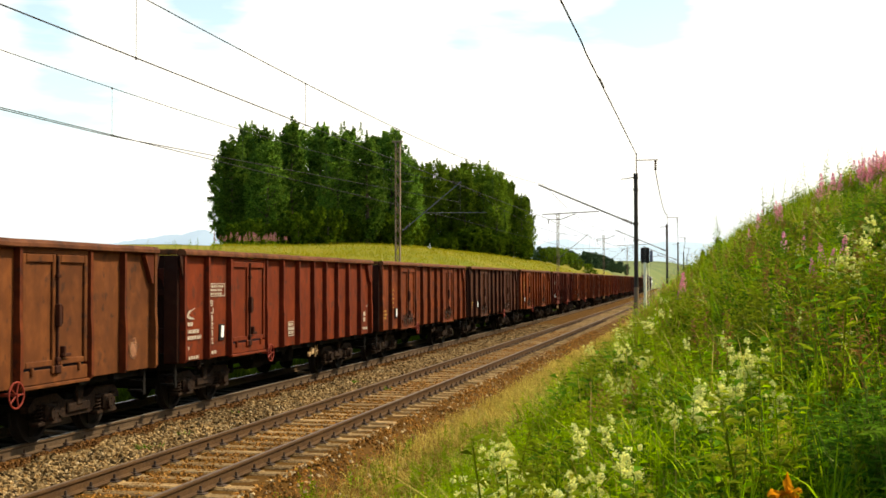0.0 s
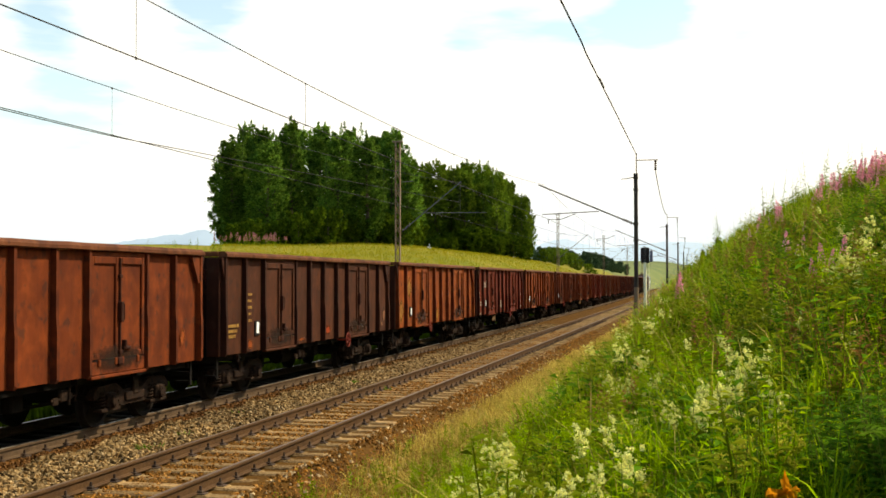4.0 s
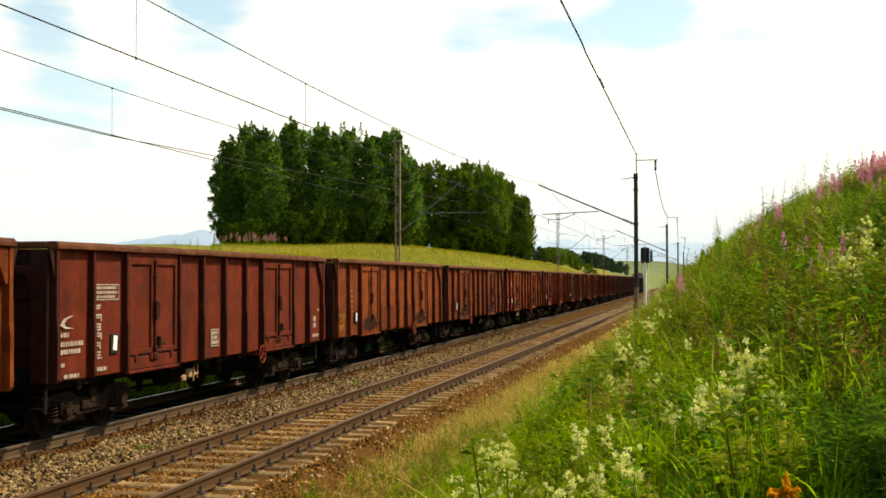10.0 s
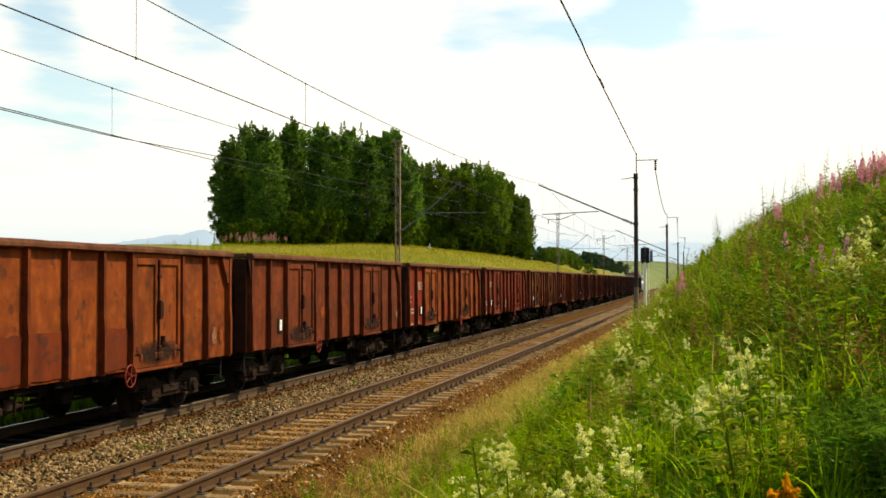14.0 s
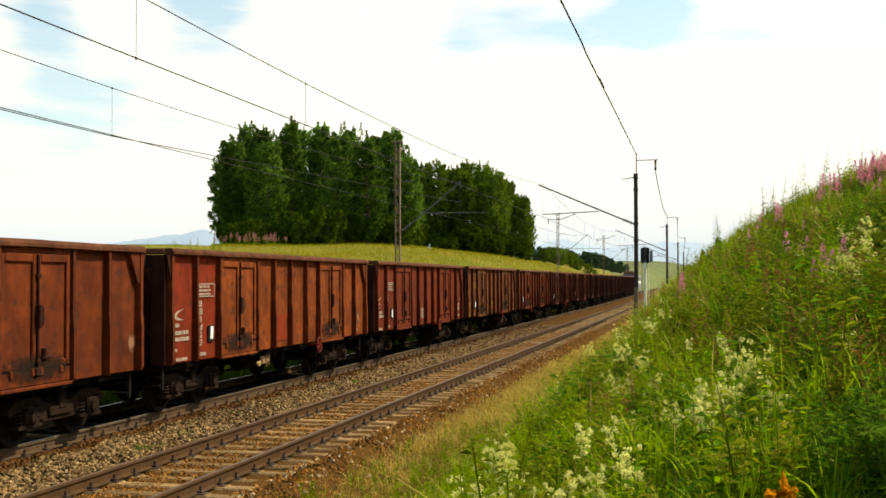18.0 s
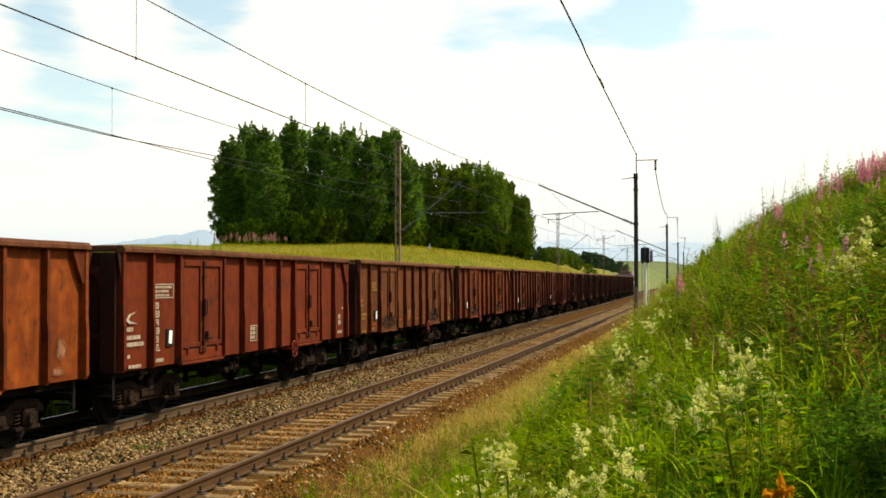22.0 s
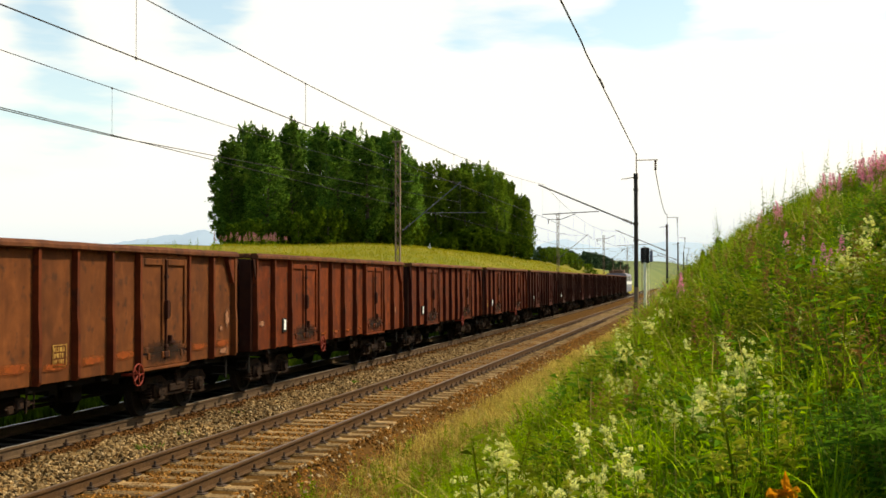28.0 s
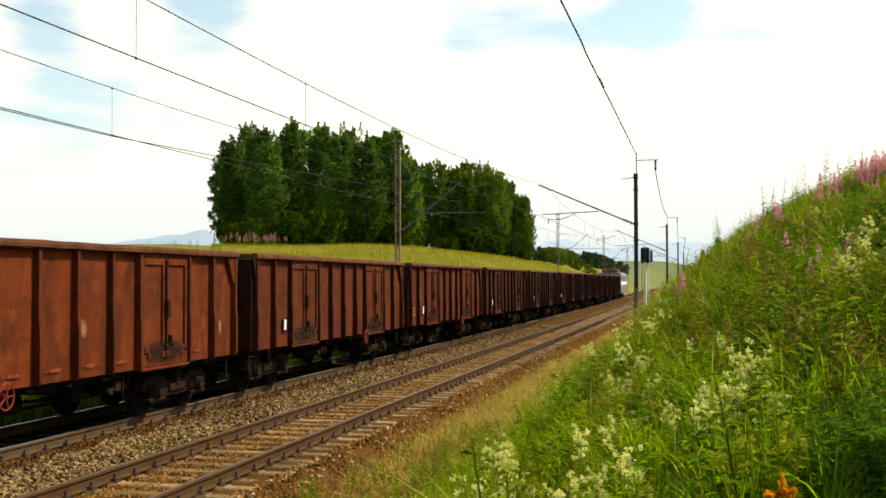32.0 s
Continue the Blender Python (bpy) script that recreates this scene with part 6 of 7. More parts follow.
    stuff_grass("lineside_grass", "green weeds beyond the far track", M_WEEDS, x, y, 0.3, 0.9, 0.02, 0.04, 9)


build_grass()


def sprig(seed, h, n, leaf, wide, stems, reach, rise=0.3, taper=0.5):
    """One herb as arrays: thin three-sided stems and folded leaves all the way up."""
    rng = np.random.default_rng(seed)
    vs, fs, base = [], [], 0
    for k in range(stems):
        a, d = rng.uniform(0, 6.28), reach * math.sqrt(rng.random())
        foot = np.array([0.35 * d * math.cos(a), 0.35 * d * math.sin(a), -0.04])
        tip = np.array([d * math.cos(a), d * math.sin(a), h * rng.uniform(0.7, 1.08)])
        tri = np.array([(1, 0, 0), (-0.5, 0.87, 0), (-0.5, -0.87, 0)])
        vs.append(np.concatenate([foot + 0.005 * tri, tip + 0.002 * tri]))
        fs.append(base + np.array([(0, 1, 4), (0, 4, 3), (1, 2, 5), (1, 5, 4), (2, 0, 3), (2, 3, 5)]))
        base += 6
        m = max(3, n // stems)
        t = np.linspace(0.14, 1.0, m)
        b = 2.4 * np.arange(m) + rng.uniform(0, 6)
        c = foot + (tip - foot) * t[:, None]
        L = leaf * rng.uniform(0.7, 1.25, m) * (1.1 - taper * t)
        o = np.stack([np.cos(b), np.sin(b), rise + rng.uniform(-0.3, 0.3, m)], -1)
        side = np.stack([-np.sin(b), np.cos(b), rng.uniform(-0.35, 0.35, m)], -1) * (L * wide)[:, None]
        up = np.array([0, 0, 1.0])
        mid = c + o * (0.45 * L)[:, None]
        lift = up * (0.10 * L)[:, None]
        end = c + o * L[:, None] - up * (L * rng.uniform(0.1, 0.45, m))[:, None]
        vs.append(np.stack([c, mid + side + lift, end, mid - side + lift], 1).reshape(-1, 3))
        q = base + 4 * np.arange(m)[:, None]
        fs.append(np.concatenate([q + np.array([[0, 1, 2]]), q + np.array([[0, 2, 3]])]))
        base += 4 * m
    return np.concatenate(vs), np.concatenate(fs)


def strew(name, label, mat, kinds, x, y, size, seed):
    """Many herbs of one kind, each turned and sized by itself, in one mesh."""
    rng = np.random.default_rng(seed)
    free = ~((np.abs(x - 0.064 * y) < 0.25) & (y < 6.95)) & ((x - 0.88) ** 2 + (y - 5.6) ** 2 > 0.4)
    x, y, size = x[free], y[free], size[free]
    z, pick = land(x, y), rng.integers(0, len(kinds), len(x))
    vs, fs, base = [], [], 0
    for i, (v, f) in enumerate(kinds):
        at = np.nonzero(pick == i)[0]
        a, w = rng.uniform(0, 6.28, len(at)), size[at] * rng.uniform(0.8, 1.2, len(at))
        c, s = (np.cos(a) * w)[:, None], (np.sin(a) * w)[:, None]
        lean = rng.normal(0, 0.13, (len(at), 2))
        pz = v[None, :, 2] * size[at][:, None]
        p = np.stack([c * v[:, 0] - s * v[:, 1] + lean[:, :1] * pz, s * v[:, 0] + c * v[:, 1] + lean[:, 1:] * pz, pz], -1)
        p += np.stack([x[at], y[at], z[at]], -1)[:, None]
        vs.append(p.reshape(-1, 3))
        fs.append((base + f[None] + len(v) * np.arange(len(at))[:, None, None]).reshape(-1, 3))
        base += len(v) * len(at)
    tagged(new(name, raw(name, np.concatenate(vs).tolist(), np.concatenate(fs).tolist(), mat)), label, "herbs", kind="stuff")


def herb_field():
    """Leafy herbs that cover the bank, each kind in patches of its own."""
    rng = np.random.default_rng(21)
    low = [sprig(300 + i, 0.42, 45, 0.100, 0.28, 5, 0.17, 0.2) for i in range(4)]
    lance = [sprig(310 + i, 0.85, 66, 0.11, 0.085, 4, 0.14, 0.4) for i in range(4)]
    broad = [sprig(320 + i, 0.60, 36, 0.160, 0.26, 4, 0.22, 0.35) for i in range(4)]
    fine = [sprig(330 + i, 0.70, 64, 0.07, 0.17, 5, 0.18, 0.45) for i in range(4)]
    plots = (("bank_herbs", "dense green leafy herbs covering the bank", M_HERB, low, 0.0, 30, 1.0),
             ("willowherb_leaves", "upright willowherb stems with narrow leaves", M_LANCE, lance, 1.3, 34, 1.0),
             ("broad_herbs", "dark broad-leaved herbs in the hollows of the bank", M_NETTLE, broad, 2.9, 22, 1.0),
             ("feathery_herbs", "bright feathery herbs on the bank", M_TANSY, fine, 4.4, 13, 0.9))
    x, y = sow(5200, -5.0, -1.2, 9, 40, rng, 1.0)
    e = edge(x, y)
    keep = (rng.random(len(x)) < 0.75 * patchy(x, y, 1.5, 0.7) ** 1.5 * ease(e, -2.4, -0.3)) & (e < 0.5)
    strew("verge_herbs", "small green herbs strewn over the dry verge", M_HERB, low + fine, x[keep], y[keep], rng.uniform(0.3, 0.85, keep.sum()), 51)
    x, y = sow(1500, -5.0, -1.2, 9, 40, rng, 1.2)
    e = edge(x, y)
    keep = (rng.random(len(x)) < 0.8 * patchy(x, y, 1.1, 2.2) * ease(e, -2.6, -0.6)) & (e < 0.3)
    strew("withered_herbs", "withered brown herbs in the dry verge", M_DOCK, fine, x[keep], y[keep], rng.uniform(0.25, 0.7, keep.sum()), 52)
    x, y = sow(200, 0.4, 2.2, 9.0, 14.5, rng, 1.0)
    keep = (np.abs(x - 0.112 * y) < 0.45) & (rng.random(len(x)) < 0.8 * patchy(x, y, 1.4, 0.4) + 0.1)
    strew("sorrel", "sorrel with rust-red seed heads on the bank", M_DOCK, fine, x[keep], y[keep], rng.uniform(0.8, 1.15, keep.sum()), 53)
    x, y = sow(120, -1.4, 2.4, 17, 30, rng, 1.0)
    keep = (rng.random(len(x)) < patchy(x, y, 0.8, 1.9) ** 2) & (x < 0.16 * y)
    strew("seeding_herbs", "brownish seeding herbs among the green of the bank", M_DOCK, lance, x[keep], y[keep], rng.uniform(0.55, 0.85, keep.sum()), 54)
    x, y = sow(700, -3.0, -0.4, 7.2, 14, rng, 1.0)
    keep = (edge(x, y) > -0.2) & (rng.random(len(x)) < 0.3 + 0.6 * patchy(x, y, 1.8, 0.9))
    strew("bright_verge_herbs", "yellow-green herbs along the foot of the bank", M_TANSY, fine + low, x[keep], y[keep], rng.uniform(0.45, 0.95, keep.sum()), 55)
    for k, (name, label, mat, kinds, lag, per, tall) in enumerate(plots):
        xs, ys, ss = [], [], []
        for y0, y1, dense, grow in ((4.6, 16, 1.0, 1.0), (16, 42, 1.0, 0.72), (42, 110, 0.20, 1.0)):
            n = int((y1 - y0) * 10 * per * dense)
            x, y = sow(n, -4.2, 7.0, y0, y1, rng, 1.0)
            e = edge(x, y)
            want = np.clip(1.6 * patchy(x, y, 0.9, lag) - 0.35 + 0.3 * np.sin(5 * x + 3 * y + lag), 0.06, 1) * ease(e, -0.5, 0.6)
            keep = (rng.random(n) < want) & (x < 0.17 * y + 0.7) & (x > -0.30 * y)
            xs.append(x[keep])
            ys.append(y[keep])
            ss.append((rng.uniform(0.65, 1.15, n) * (0.32 + 0.95 * mound(x, y)) * (0.4 + 0.6 * ease(e, -0.2, 1.5)) * grow * tall)[keep])
        strew(name, label, mat, kinds, np.concatenate(xs), np.concatenate(ys), np.concatenate(ss), 40 + k)


herb_field()


def plant_parts(seed, h, leaf_n, leaf_l, leaf_w, stems=1, spread_r=0.0):
    """Stems and leaves of a flower."""
    rng = random.Random(seed)
    bm, tips = bmesh.new(), []
    lv, lf = [], []
    for k in range(stems):
        a = rng.uniform(0, 6.28)
        foot = Vector((spread_r * math.cos(a) * rng.random(), spread_r * math.sin(a) * rng.random(), -0.05))
        tip = foot + Vector((rng.uniform(-0.12, 0.12) * h, rng.uniform(-0.12, 0.12) * h, h * rng.uniform(0.8, 1.1)))
        rod(bm, foot, tip, 0.0045, 0.002, 5)
        tips.append(tip)
        for i in range(leaf_n):
            t = 0.12 + 0.72 * i / leaf_n
            c = foot.lerp(tip, t)
            b = i * 2.4 + rng.uniform(0, 0.6)
            L = leaf_l * rng.uniform(0.7, 1.2) * (1.1 - 0.5 * t)
            d = Vector((math.cos(b), math.sin(b), rng.uniform(0.0, 0.5)))
            s = Vector((-math.sin(b), math.cos(b), 0)) * leaf_w * rng.uniform(0.8, 1.2)
            n = len(lv)
            lv += [c[:], (c + d * L * 0.4 + s)[:], (c + d * L - Vector((0, 0, L * 0.3)))[:], (c + d * L * 0.4 - s)[:]]
            lf.append((n, n + 1, n + 2, n + 3))
    me = bpy.data.meshes.new("stem")
    bm.to_mesh(me)
    bm.free()
    me.materials.append(M_STEM)
    return me, raw("leaves", lv, lf, M_HERB), tips


def fireweed_kind(seed, mat=None):
    mat = mat or M_PINK
    stem, leaves, tips = plant_parts(seed, 1.05, 22, 0.11, 0.012, 2, 0.08)
    rng = np.random.default_rng(seed)
    pts = []
    for tip in tips:
        n = 80
        t = rng.random(n)
        a = rng.uniform(0, 6.28, n)
        r = (0.075 * (1 - t) + 0.012) * rng.uniform(0.6, 1.1, n)
        pts.append(np.stack([tip[0] + r * np.cos(a), tip[1] + r * np.sin(a), tip[2] - 0.28 + 0.34 * t], -1))
    v, f = leaf_quads(np.concatenate(pts), 0.034, rng, 0.0)
    return stem, leaves, raw("flower_spike", v.tolist(), f.tolist(), mat)


def meadowsweet_kind(seed, mat):
    stem, leaves, tips = plant_parts(seed, 0.85, 12, 0.12, 0.022, 3, 0.12)
    rng = np.random.default_rng(seed)
    pts = []
    for tip in tips:
        for k in range(rng.integers(4, 10)):
            c = np.array(tip) + rng.normal(size=3) * np.array([0.040, 0.040, 0.060]) - np.array([0, 0, 0.03])
            pts.append(c + rng.normal(size=(24, 3)) * 0.012)
    v, f = leaf_quads(np.concatenate(pts), 0.021, rng, 0.0)
    return stem, leaves, raw("blossom", v.tolist(), f.tolist(), mat)


def clump_kind(seed, h, r, n, leaf, wide, mat, seeds=0):
    """A leafy plant of many stems: leaves all the way up, in an uneven mound."""
    rng = np.random.default_rng(seed)
    bm = bmesh.new()
    vs, fs, tops = [], [], []
    stems = 9
    for k in range(stems):
        a, d = rng.uniform(0, 6.28), r * math.sqrt(rng.random())
        foot = Vector((0.3 * d * math.cos(a), 0.3 * d * math.sin(a), -0.05))
        tip = Vector((d * math.cos(a), d * math.sin(a), h * rng.uniform(0.6, 1.1) * (1 - 0.25 * d / r)))
        rod(bm, foot, tip, 0.005, 0.0025, 5)
        tops.append(tip)
        for i in range(n // stems):
            t = 0.15 + 0.85 * i / (n // stems)
            c = foot.lerp(tip, t)
            b = i * 2.4 + rng.uniform(0, 0.8)
            L = leaf * rng.uniform(0.7, 1.25) * (1.15 - 0.6 * t)
            o = Vector((math.cos(b), math.sin(b), rng.uniform(-0.05, 0.55)))
            s = Vector((-math.sin(b), math.cos(b), rng.uniform(-0.3, 0.3))) * L * wide
            droop = Vector((0, 0, L * rng.uniform(0.15, 0.4)))
            q = len(vs)
            vs += [c[:], (c + o * L * 0.35 + s)[:], (c + o * L * 0.75 + s * 0.7 - droop * 0.4)[:], (c + o * L - droop)[:], (c + o * L * 0.75 - s * 0.7 - droop * 0.4)[:], (c + o * L * 0.35 - s)[:]]
            fs += [(q, q + 1, q + 2, q + 3), (q, q + 3, q + 4, q + 5)]
    stem = bpy.data.meshes.new("stem")
    bm.to_mesh(stem)
    bm.free()
    stem.materials.append(M_STEM)
    head = None
    if seeds:
        pts = [np.array(t)[None] + rng.normal(size=(seeds, 3)) * np.array([0.018, 0.018, 0.09]) for t in tops[:5]]
        v, f = leaf_quads(np.concatenate(pts), 0.022, rng, 0.0)
        head = raw("seed_head", v.tolist(), f.tolist(), M_DOCK)
    return stem, raw("leaves", vs, fs, mat), head


NETTLE = [clump_kind(201 + i, 0.75, 0.30, 198, 0.12, 0.20, M_NETTLE) for i in range(3)]
TANSY = [clump_kind(211 + i, 0.62, 0.32, 252, 0.10, 0.13, M_TANSY) for i in range(3)]
DOCK = [clump_kind(221 + i, 0.80, 0.22, 108, 0.17, 0.16, M_HERB, 60) for i in range(2)]


def clump(name, label, group, kind, x, y, size, rng, sway):
    if abs(x - 0.064 * y) < 0.4 and y < 6.95 or (x - 0.88) ** 2 + (y - 5.6) ** 2 < 0.5:      # room for the orange leaf and the ferns
        return
    m = pose(x, y, ground_at(x, y), rng.uniform(-5, 5), rng.uniform(-5, 5), rng.uniform(0, 360))
    t = thing(name, label, "plant", group, m)
    s = Matrix.Scale(size, 4)
    tagged(part("stem", kind[0], None, t, at=s), kind="stuff")
    tagged(part("leaves", kind[1], None, t, at=s), kind="stuff")
    if kind[2]:
        tagged(part("seed_head", kind[2], None, t, at=s), kind="stuff")
    if sway:
        SWAYING.append((t, m, sway, 2.3 * x + y, rng.uniform(1.5, 2.4)))


def build_clumps():
    rng = random.Random(77)
    for i in range(85):
        y = 6 + 20 * rng.random() ** 1.3
        x = rng.uniform(-1.9, 0.15 * y + 0.3)
        clump("bright_herb", "bright yellow-green leafy herb on the bank", "bright herbs", TANSY[i % 3], x, y, rng.uniform(0.75, 1.25), rng, 1.8)
    for i in range(105):
        y = 5.6 + 22 * rng.random() ** 1.2
        x = rng.uniform(max(-1.2, 0.02 * y), 0.17 * y + 0.4)
        clump("nettle", "dark green nettle clump on the bank", "nettles", NETTLE[i % 3], x, y, rng.uniform(0.8, 1.25), rng, 1.6)
    for i in range(24):
        y = 10 + 18 * rng.random()
        x = rng.uniform(-1.2, 0.15 * y)
        clump("dock", "dock plant with rust-brown seed heads", "docks", DOCK[i % 2], x, y, rng.uniform(0.8, 1.2), rng, 1.6 if i % 2 else 0)
    for i in range(16):      # bare stalks on the brow of the meadow
        x, y = rng.uniform(-50.5, -44.0), rng.uniform(100, 108)
        t = thing("weed_stalk", "dry weed stalk on the brow of the meadow", "plant", "weed stalks", pose(x, y, ground_at(x, y), rng.uniform(-4, 4), rng.uniform(-4, 4), rng.uniform(0, 360)))
        s = Matrix.Diagonal((2.2, 2.2, rng.uniform(1.0, 1.7), 1))
        part("stem", FIREWEED[i % 4][0], None, t, at=s)
        part("leaves", FIREWEED[i % 4][1], None, t, at=s)


DUSKY = [fireweed_kind(141 + i, M_DUSKY) for i in range(4)]
FIREWEED = [fireweed_kind(101 + i) for i in range(4)]
SWEET = [meadowsweet_kind(121 + i, M_CREAM) for i in range(4)]
BEDSTRAW = [meadowsweet_kind(131 + i, M_YELLOW) for i in range(2)]


def plant(name, label, category, group, kind, head, x, y, size, rng, sway):
    m = pose(x, y, ground_at(x, y), rng.uniform(-6, 6), rng.uniform(-6, 6), rng.uniform(0, 360))
    t = thing(name, label, category, group, m)
    s = Matrix.Scale(size, 4)
    part("stem", kind[0], None, t, at=s)
    part("leaves", kind[1], None, t, at=s)
    tagged(part(head, kind[2], None, t, at=s), kind="stuff")
    if sway:
        SWAYING.append((t, m, sway, 3 * x + y, rng.uniform(1.6, 2.6)))


SWEET_AT = [(1.86, 13.8), (1.69, 13.6), (1.51, 13.1), (2.0, 14.3), (1.44, 13.0), (1.62, 12.6), (1.77, 12.9), (0.49, 10.1), (0.42, 9.9), (0.25, 9.3), (0.32, 9.1), (0.17, 9.6),
            (0.04, 9.7), (-0.01, 9.3), (-0.38, 13.6), (-0.49, 13.2), (-0.32, 13.8), (-0.52, 12.5), (-0.18, 12.5), (0.41, 11.5), (0.33, 12.5), (-0.81, 13.4), (-0.86, 12.8), (-1.9, 11.2),
            (-1.88, 10.7), (-1.32, 8.7), (-1.07, 8.1), (-1.35, 8.4), (-0.91, 7.8), (-0.65, 8.2), (-0.57, 7.6), (-0.62, 7.4), (-0.66, 8.5), (-0.83, 7.4), (0.89, 10.0), (-0.23, 9.9),
            (-0.46, 11.0), (-2.1, 27.0), (0.9, 13.4), (0.79, 14.7), (0.14, 10.7), (0.84, 11.0)]


def build_flowers():
    rng = random.Random(44)
    for i in range(60):      # seeding stalks that roughen the crest
        y = rng.uniform(26, 34)
        x = rng.uniform(0.3, 4.8)
        t = thing("weed_stalk", "tall seeding weed stalk on the crest of the bank", "plant", "weed stalks", pose(x, y, ground_at(x, y), rng.uniform(-7, 7), rng.uniform(-7, 7), rng.uniform(0, 360)))
        s = Matrix.Diagonal((1.0, 1.0, rng.uniform(0.85, 1.75), 1))
        part("stem", FIREWEED[i % 4][0], None, t, at=s)
        part("leaves", FIREWEED[i % 4][1], None, t, at=s)
    for x, y in SWEET_AT:
        for k in range(3 if x < -1 and y < 12 else 2 if x > 1.4 or 0.1 < x < 0.6 and y < 11 else 1):
            plant("meadowsweet", "meadowsweet with creamy white blossom in the grass", "flower", "meadowsweet on the bank", SWEET[rng.randrange(4)], "blossom",
                  x + rng.gauss(0, 0.13), y + rng.gauss(0, 0.25), rng.uniform(0.56, 0.92) * (1.15 if x < -1 or x > 1.4 else 1.0), rng, 2.0)
    for i in range(36):
        y = 14 + 18 * rng.random()
        x = rng.uniform(-2.2, 0.14 * y)
        plant("meadowsweet", "pale meadowsweet scattered over the bank", "flower", "meadowsweet on the bank", SWEET[rng.randrange(4)], "blossom", x, y, rng.uniform(0.45, 0.85), rng, 2.0 if i % 2 else 0)
    for x, y, n, r in ((1.75, 29, 10, 0.16), (1.2, 28.5, 2, 0.15), (2.75, 28, 13, 0.22), (3.6, 27.5, 26, 0.24), (4.2, 28, 26, 0.26), (1.4, 18.2, 2, 0.08), (-0.5, 25, 4, 0.12),
                       (1.5, 14.2, 2, 0.1), (2.2, 24, 1, 0.2), (3.2, 23, 2, 0.3)):
        for k in range(n):
            plant("fireweed", "pink flowering fireweed along the crest of the bank", "flower", "fireweed", FIREWEED[rng.randrange(4)], "flower_spike",
                  x + rng.gauss(0, r), y + rng.gauss(0, r * 1.5), rng.uniform(0.55, 0.9), rng, 2.5)
    for k in range(60):
        plant("fireweed", "pink fireweed on the meadow before the grove", "flower", "fireweed", DUSKY[k % 4], "flower_spike", -50.3 + rng.gauss(0, 2.2), 127 + rng.gauss(0, 2), rng.uniform(0.8, 1.6), rng, 0)
    for x, y in ((-0.35, 6.9), (-0.25, 7.1), (0.3, 7.4), (0.1, 7.0), (0.45, 7.9), (0.2, 8.1), (-0.1, 9.6), (0.5, 7.0), (-0.9, 8.0)):
        plant("bedstraw", "yellow bedstraw blossom low in the grass", "flower", "bedstraw", BEDSTRAW[rng.randrange(2)], "blossom", x, y, rng.uniform(0.6, 0.85), rng, 2.0)


build_flowers()
build_clumps()


def build_orange_leaf():
    """A withered leaf, torn into four lobes, on a stalk."""
    x, y = 0.42, 6.5
    m = pose(x, y, ground_at(x, y) + 0.02)
    t = thing("withered_leaf", "bright orange withered leaf on a stalk in the grass", "leaf", "", m)
    part("stalk", _make(lambda bm: rod(bm, (0, 0, -0.05), (0, 0, 0.41), 0.005, 0.004, 6)), M_STEM, t)
    rng = random.Random(9)
    for ax, el, L, w in ((100, 80, 0.14, 0.030), (185, -10, 0.13, 0.055), (-5, 15, 0.10, 0.05), (250, -15, 0.08, 0.06), (60, 40, 0.08, 0.04)):
        a, e = radians(ax), radians(el)
        d = Vector((math.cos(a) * math.cos(e), 0.3 * math.sin(a) * math.cos(e), math.sin(e)))
        s = d.cross(Vector((0.2, 1, 0.1))).normalized()
        bm = bmesh.new()
        rows = []
        for i in range(6):
            u = i / 5
            ww = 0.75 * w * math.sin(math.pi * (0.1 + 0.85 * u))
            c = Vector((0, 0, 0.41)) + d * 0.78 * L * u + Vector((0, -0.02 * math.sin(u * 5), 0))
            ww, v = ww * rng.uniform(0.6, 1.25), ww * rng.uniform(0.5, 1.25)
            rows.append((bm.verts.new(c - s * ww + Vector((0, rng.uniform(-0.025, 0.01), rng.uniform(-0.012, 0.012)))), bm.verts.new(c + Vector((0, 0.014, 0))), bm.verts.new(c + s * v + Vector((0, rng.uniform(-0.025, 0.01), rng.uniform(-0.012, 0.012))))))
        for p, q in zip(rows, rows[1:]):
            bm.faces.new((p[0], p[1], q[1], q[0]))
            bm.faces.new((p[1], p[2], q[2], q[1]))
        part("lobe", bm, M_ORANGELEAF, t)
    SWAYING.append((t, m, 3.0, 1.0, 2.2))


build_orange_leaf()


def fern_kind(seed):
    rng = random.Random(seed)
    vs, fs = [], []
    for k in range(7):
        a = k * 0.9 + rng.uniform(-0.2, 0.2)
        out = Vector((math.cos(a), math.sin(a), 0))
        side = Vector((-math.sin(a), math.cos(a), 0))
        for i in range(16):
            t = (i + 1) / 17
            c = out * 0.55 * t + Vector((0, 0, 0.5 * math.sin(1.9 * t)))
            L = 0.14 * math.sin(math.pi * min(1, 0.2 + 0.8 * (1 - t))) * (1 if t > 0.15 else 0.4)
            for s in (-1, 1):
                n = len(vs)
                d = side * s * L + out * 0.03
                vs += [c[:], (c + d * 0.5 + out * 0.016)[:], (c + d - Vector((0, 0, 0.02)))[:], (c + d * 0.5 - out * 0.016)[:]]
                fs.append((n, n + 1, n + 2, n + 3))
    return raw("fronds", vs, fs, M_FERN)


FERN = [fern_kind(5), fern_kind(6)]
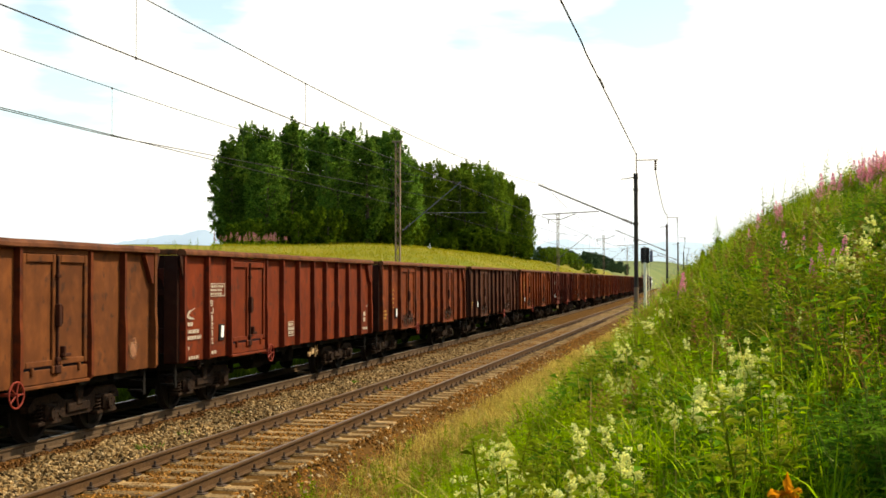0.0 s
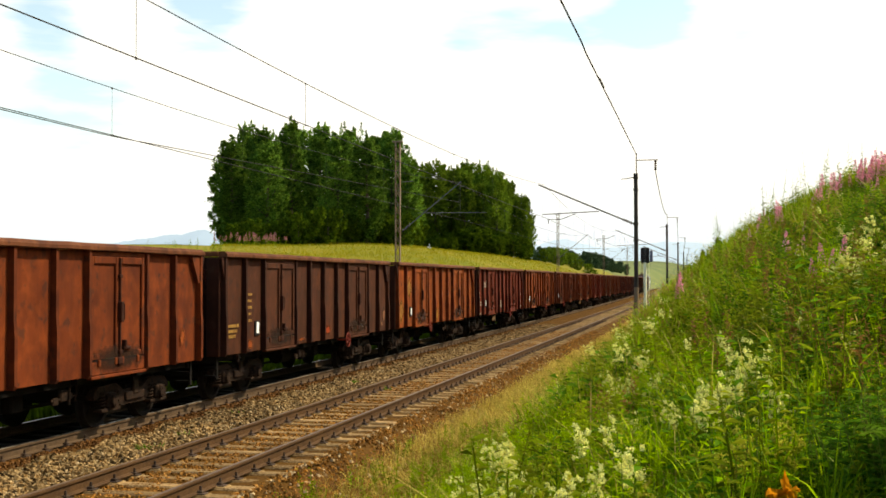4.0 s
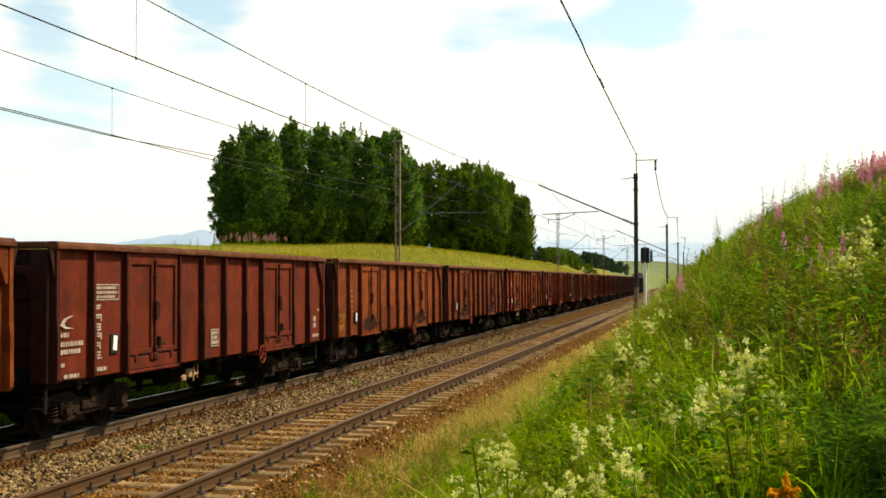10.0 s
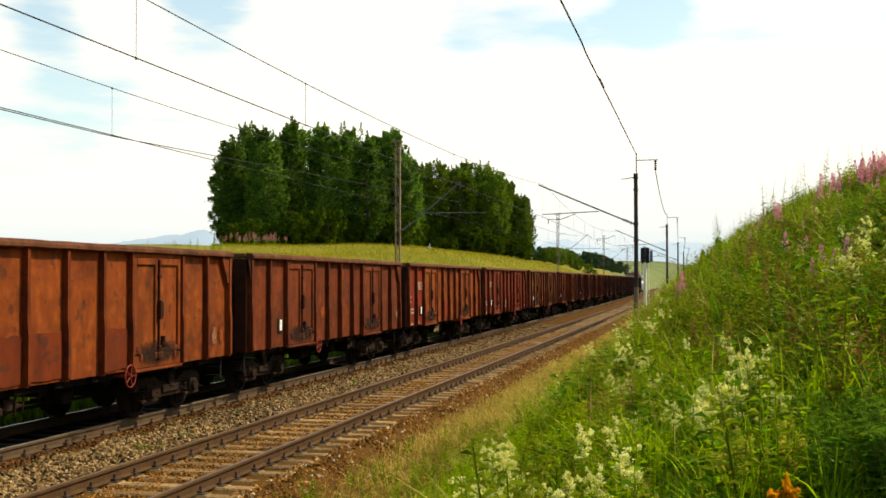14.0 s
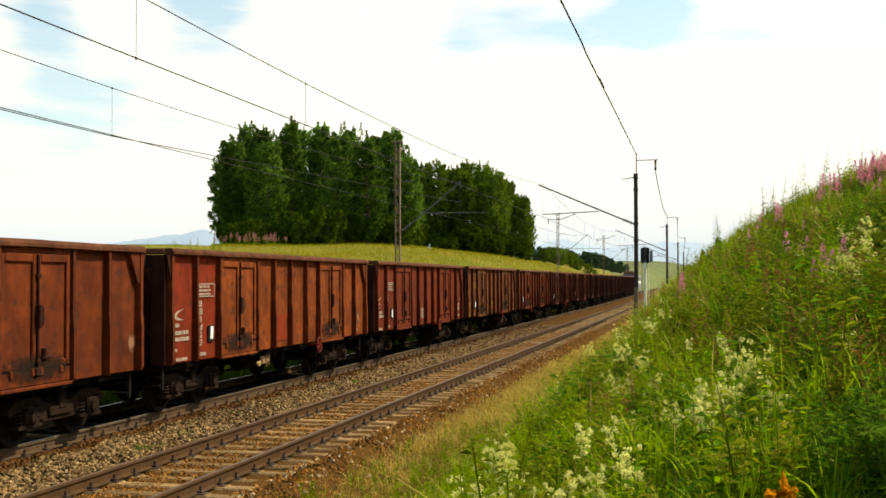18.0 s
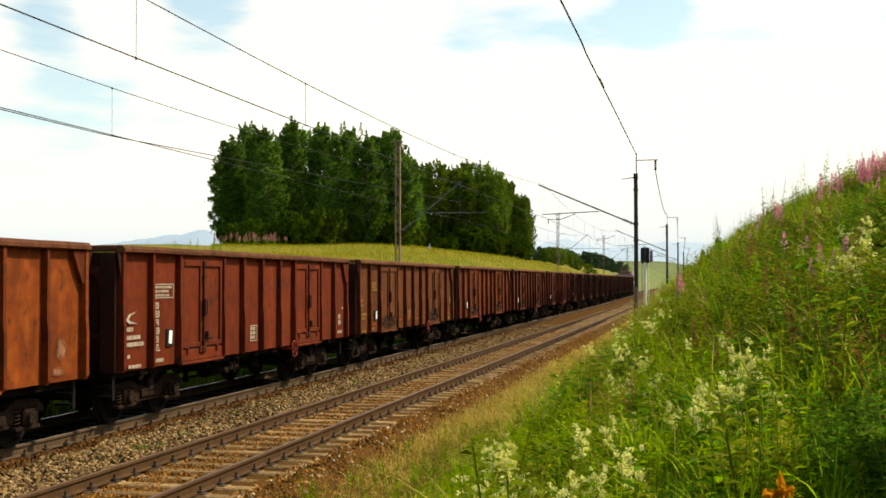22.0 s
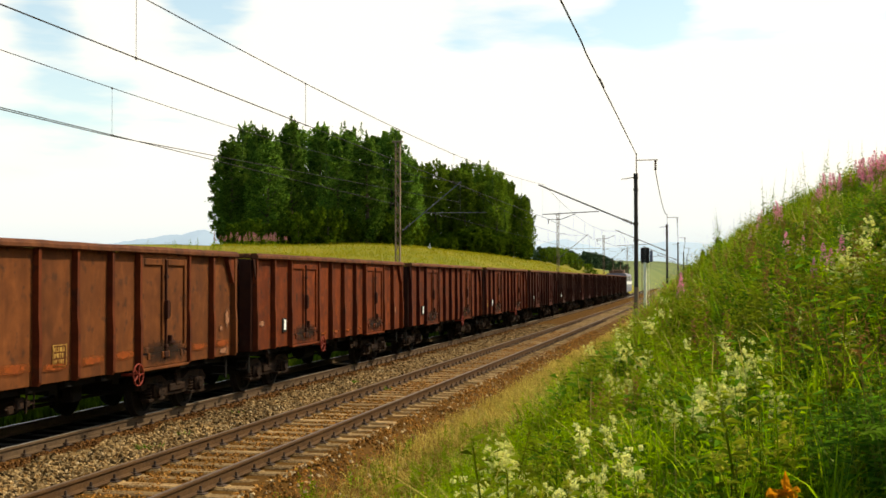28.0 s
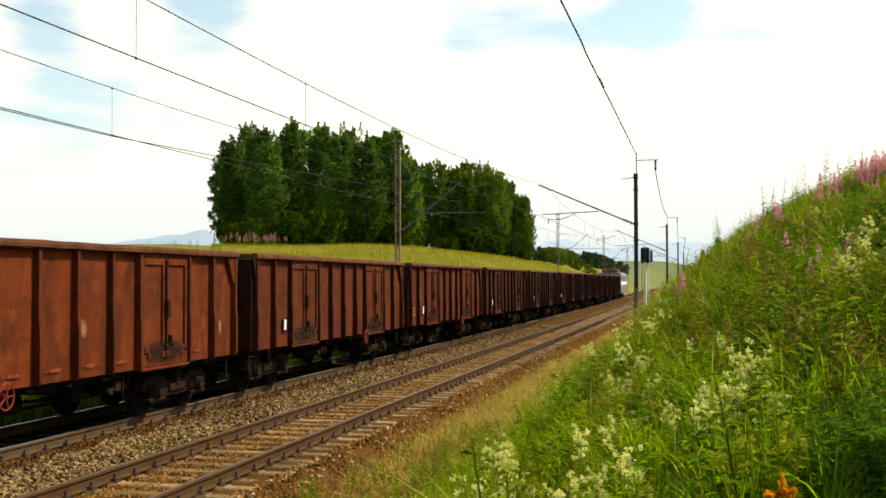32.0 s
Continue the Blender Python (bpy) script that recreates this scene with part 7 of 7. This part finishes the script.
for i, (x, y) in enumerate(((1.24, 6.3), (1.06, 5.4))):
    t = thing("fern", "spreading green fern among the bank herbs", "fern", "ferns", pose(x, y, ground_at(x, y) + 0.03, 0, 0, 50 * i))
    part("stem", _make(lambda bm: rod(bm, (0, 0, -0.05), (0, 0, 0.26), 0.012, 0.010, 6)), M_STEM, t)
    part("fronds", FERN[i % 2], None, t, at=pose(0, 0, 0.24) @ Matrix.Scale(0.75, 4))


def build_tufts():
    """Small green weeds that have come up between the stones."""
    rng = np.random.default_rng(61)
    for x, y, n in ((-8.63, 17.3, 60), (-8.55, 17.6, 25), (-8.66, 19.0, 40), (-8.8, 29.6, 40), (-8.7, 30.1, 30), (-7.62, 28.4, 26), (-9.1, 22.3, 14), (-5.2, 14.6, 30), (-5.0, 17.8, 26)):
        bx, by = rng.normal(0, 0.06, n), rng.normal(0, 0.08, n)
        v, f = blades(bx, by, np.zeros(n) - 0.02, rng.uniform(0.06, 0.20, n), rng.uniform(0.008, 0.018, n), rng.uniform(0.3, 1.2, n), rng)
        z = max(float(ballast_top(np.array([x]))[0]), ground_at(x, y))
        t = thing("weed_tuft", "small green weed tuft growing between the ballast stones", "weed", "weeds in the ballast", pose(x, y, z))
        part("leaves", raw("leaves", v.tolist(), f, M_NETTLE), None, t)


build_tufts()


# ---- what moves ----
KNOTS = (8.45, -21.204, -47.596, -71.019, -91.566, -109.508, -126.224, -142.289)


def run(t):
    """How far the train has come along the far track (a smooth curve through eight places, it slows down)."""
    n, h = len(KNOTS), 32 / 7
    a, b = np.zeros((n, n)), np.zeros(n)
    a[0, 0] = a[-1, -1] = 1
    a[0, 1] = a[-1, -2] = -1
    for i in range(1, n - 1):
        a[i, i - 1:i + 2] = (1, 4, 1)
        b[i] = 6 * (KNOTS[i - 1] - 2 * KNOTS[i] + KNOTS[i + 1]) / h ** 2
    c = np.linalg.solve(a, b)
    i = min(int(t / h), n - 2)
    q, r = (i + 1) - t / h, t / h - i
    return q * KNOTS[i] + r * KNOTS[i + 1] + ((q ** 3 - q) * c[i] + (r ** 3 - r) * c[i + 1]) * h * h / 6


def on_track(y, ahead=0.0):
    """A pose on the far track: its two bogies follow the curve."""
    a, b = y + ahead - 4.5, y + ahead + 4.5
    xa, xb = float(veer(a)), float(veer(b))
    turn = math.atan2(xa - xb, b - a)
    return pose(FAR_X + (xa + xb) / 2 + ahead * math.sin(turn), y, 0, 0, 0, math.degrees(turn))


def motions():
    times = [0.5 * i for i in range(65)]
    came = [float(run(t)) for t in times]
    for wg, k in WAGONS:
        walk(wg, [(t, on_track(u + 14.04 * k + 4.53)) for t, u in zip(times, came)])
    walk(LOCO, [(t, on_track(u + 14.04 * 20 + 4.53 + 7.05, 8.4)) for t, u in zip(times, came)])
    # the wheels roll on the rails
    beats = [i / 15 for i in range(481)]
    turn = [math.degrees((KNOTS[0] - float(run(min(t, 32)))) / WHEEL_R) for t in beats]
    for ws, y in ROLLING:
        walk(ws, [(t, pose(0, y, WHEEL_R, a)) for t, a in zip(beats, turn)])
    for ob, m, amp, lag, pace in SWAYING:
        walk(ob, [(t, m @ pose(0, 0, 0, amp * math.sin(pace * t + lag), amp * 0.7 * math.sin(pace * 0.83 * t + 1.7 * lag))) for t in [0.8 * i for i in range(41)]])


motions()
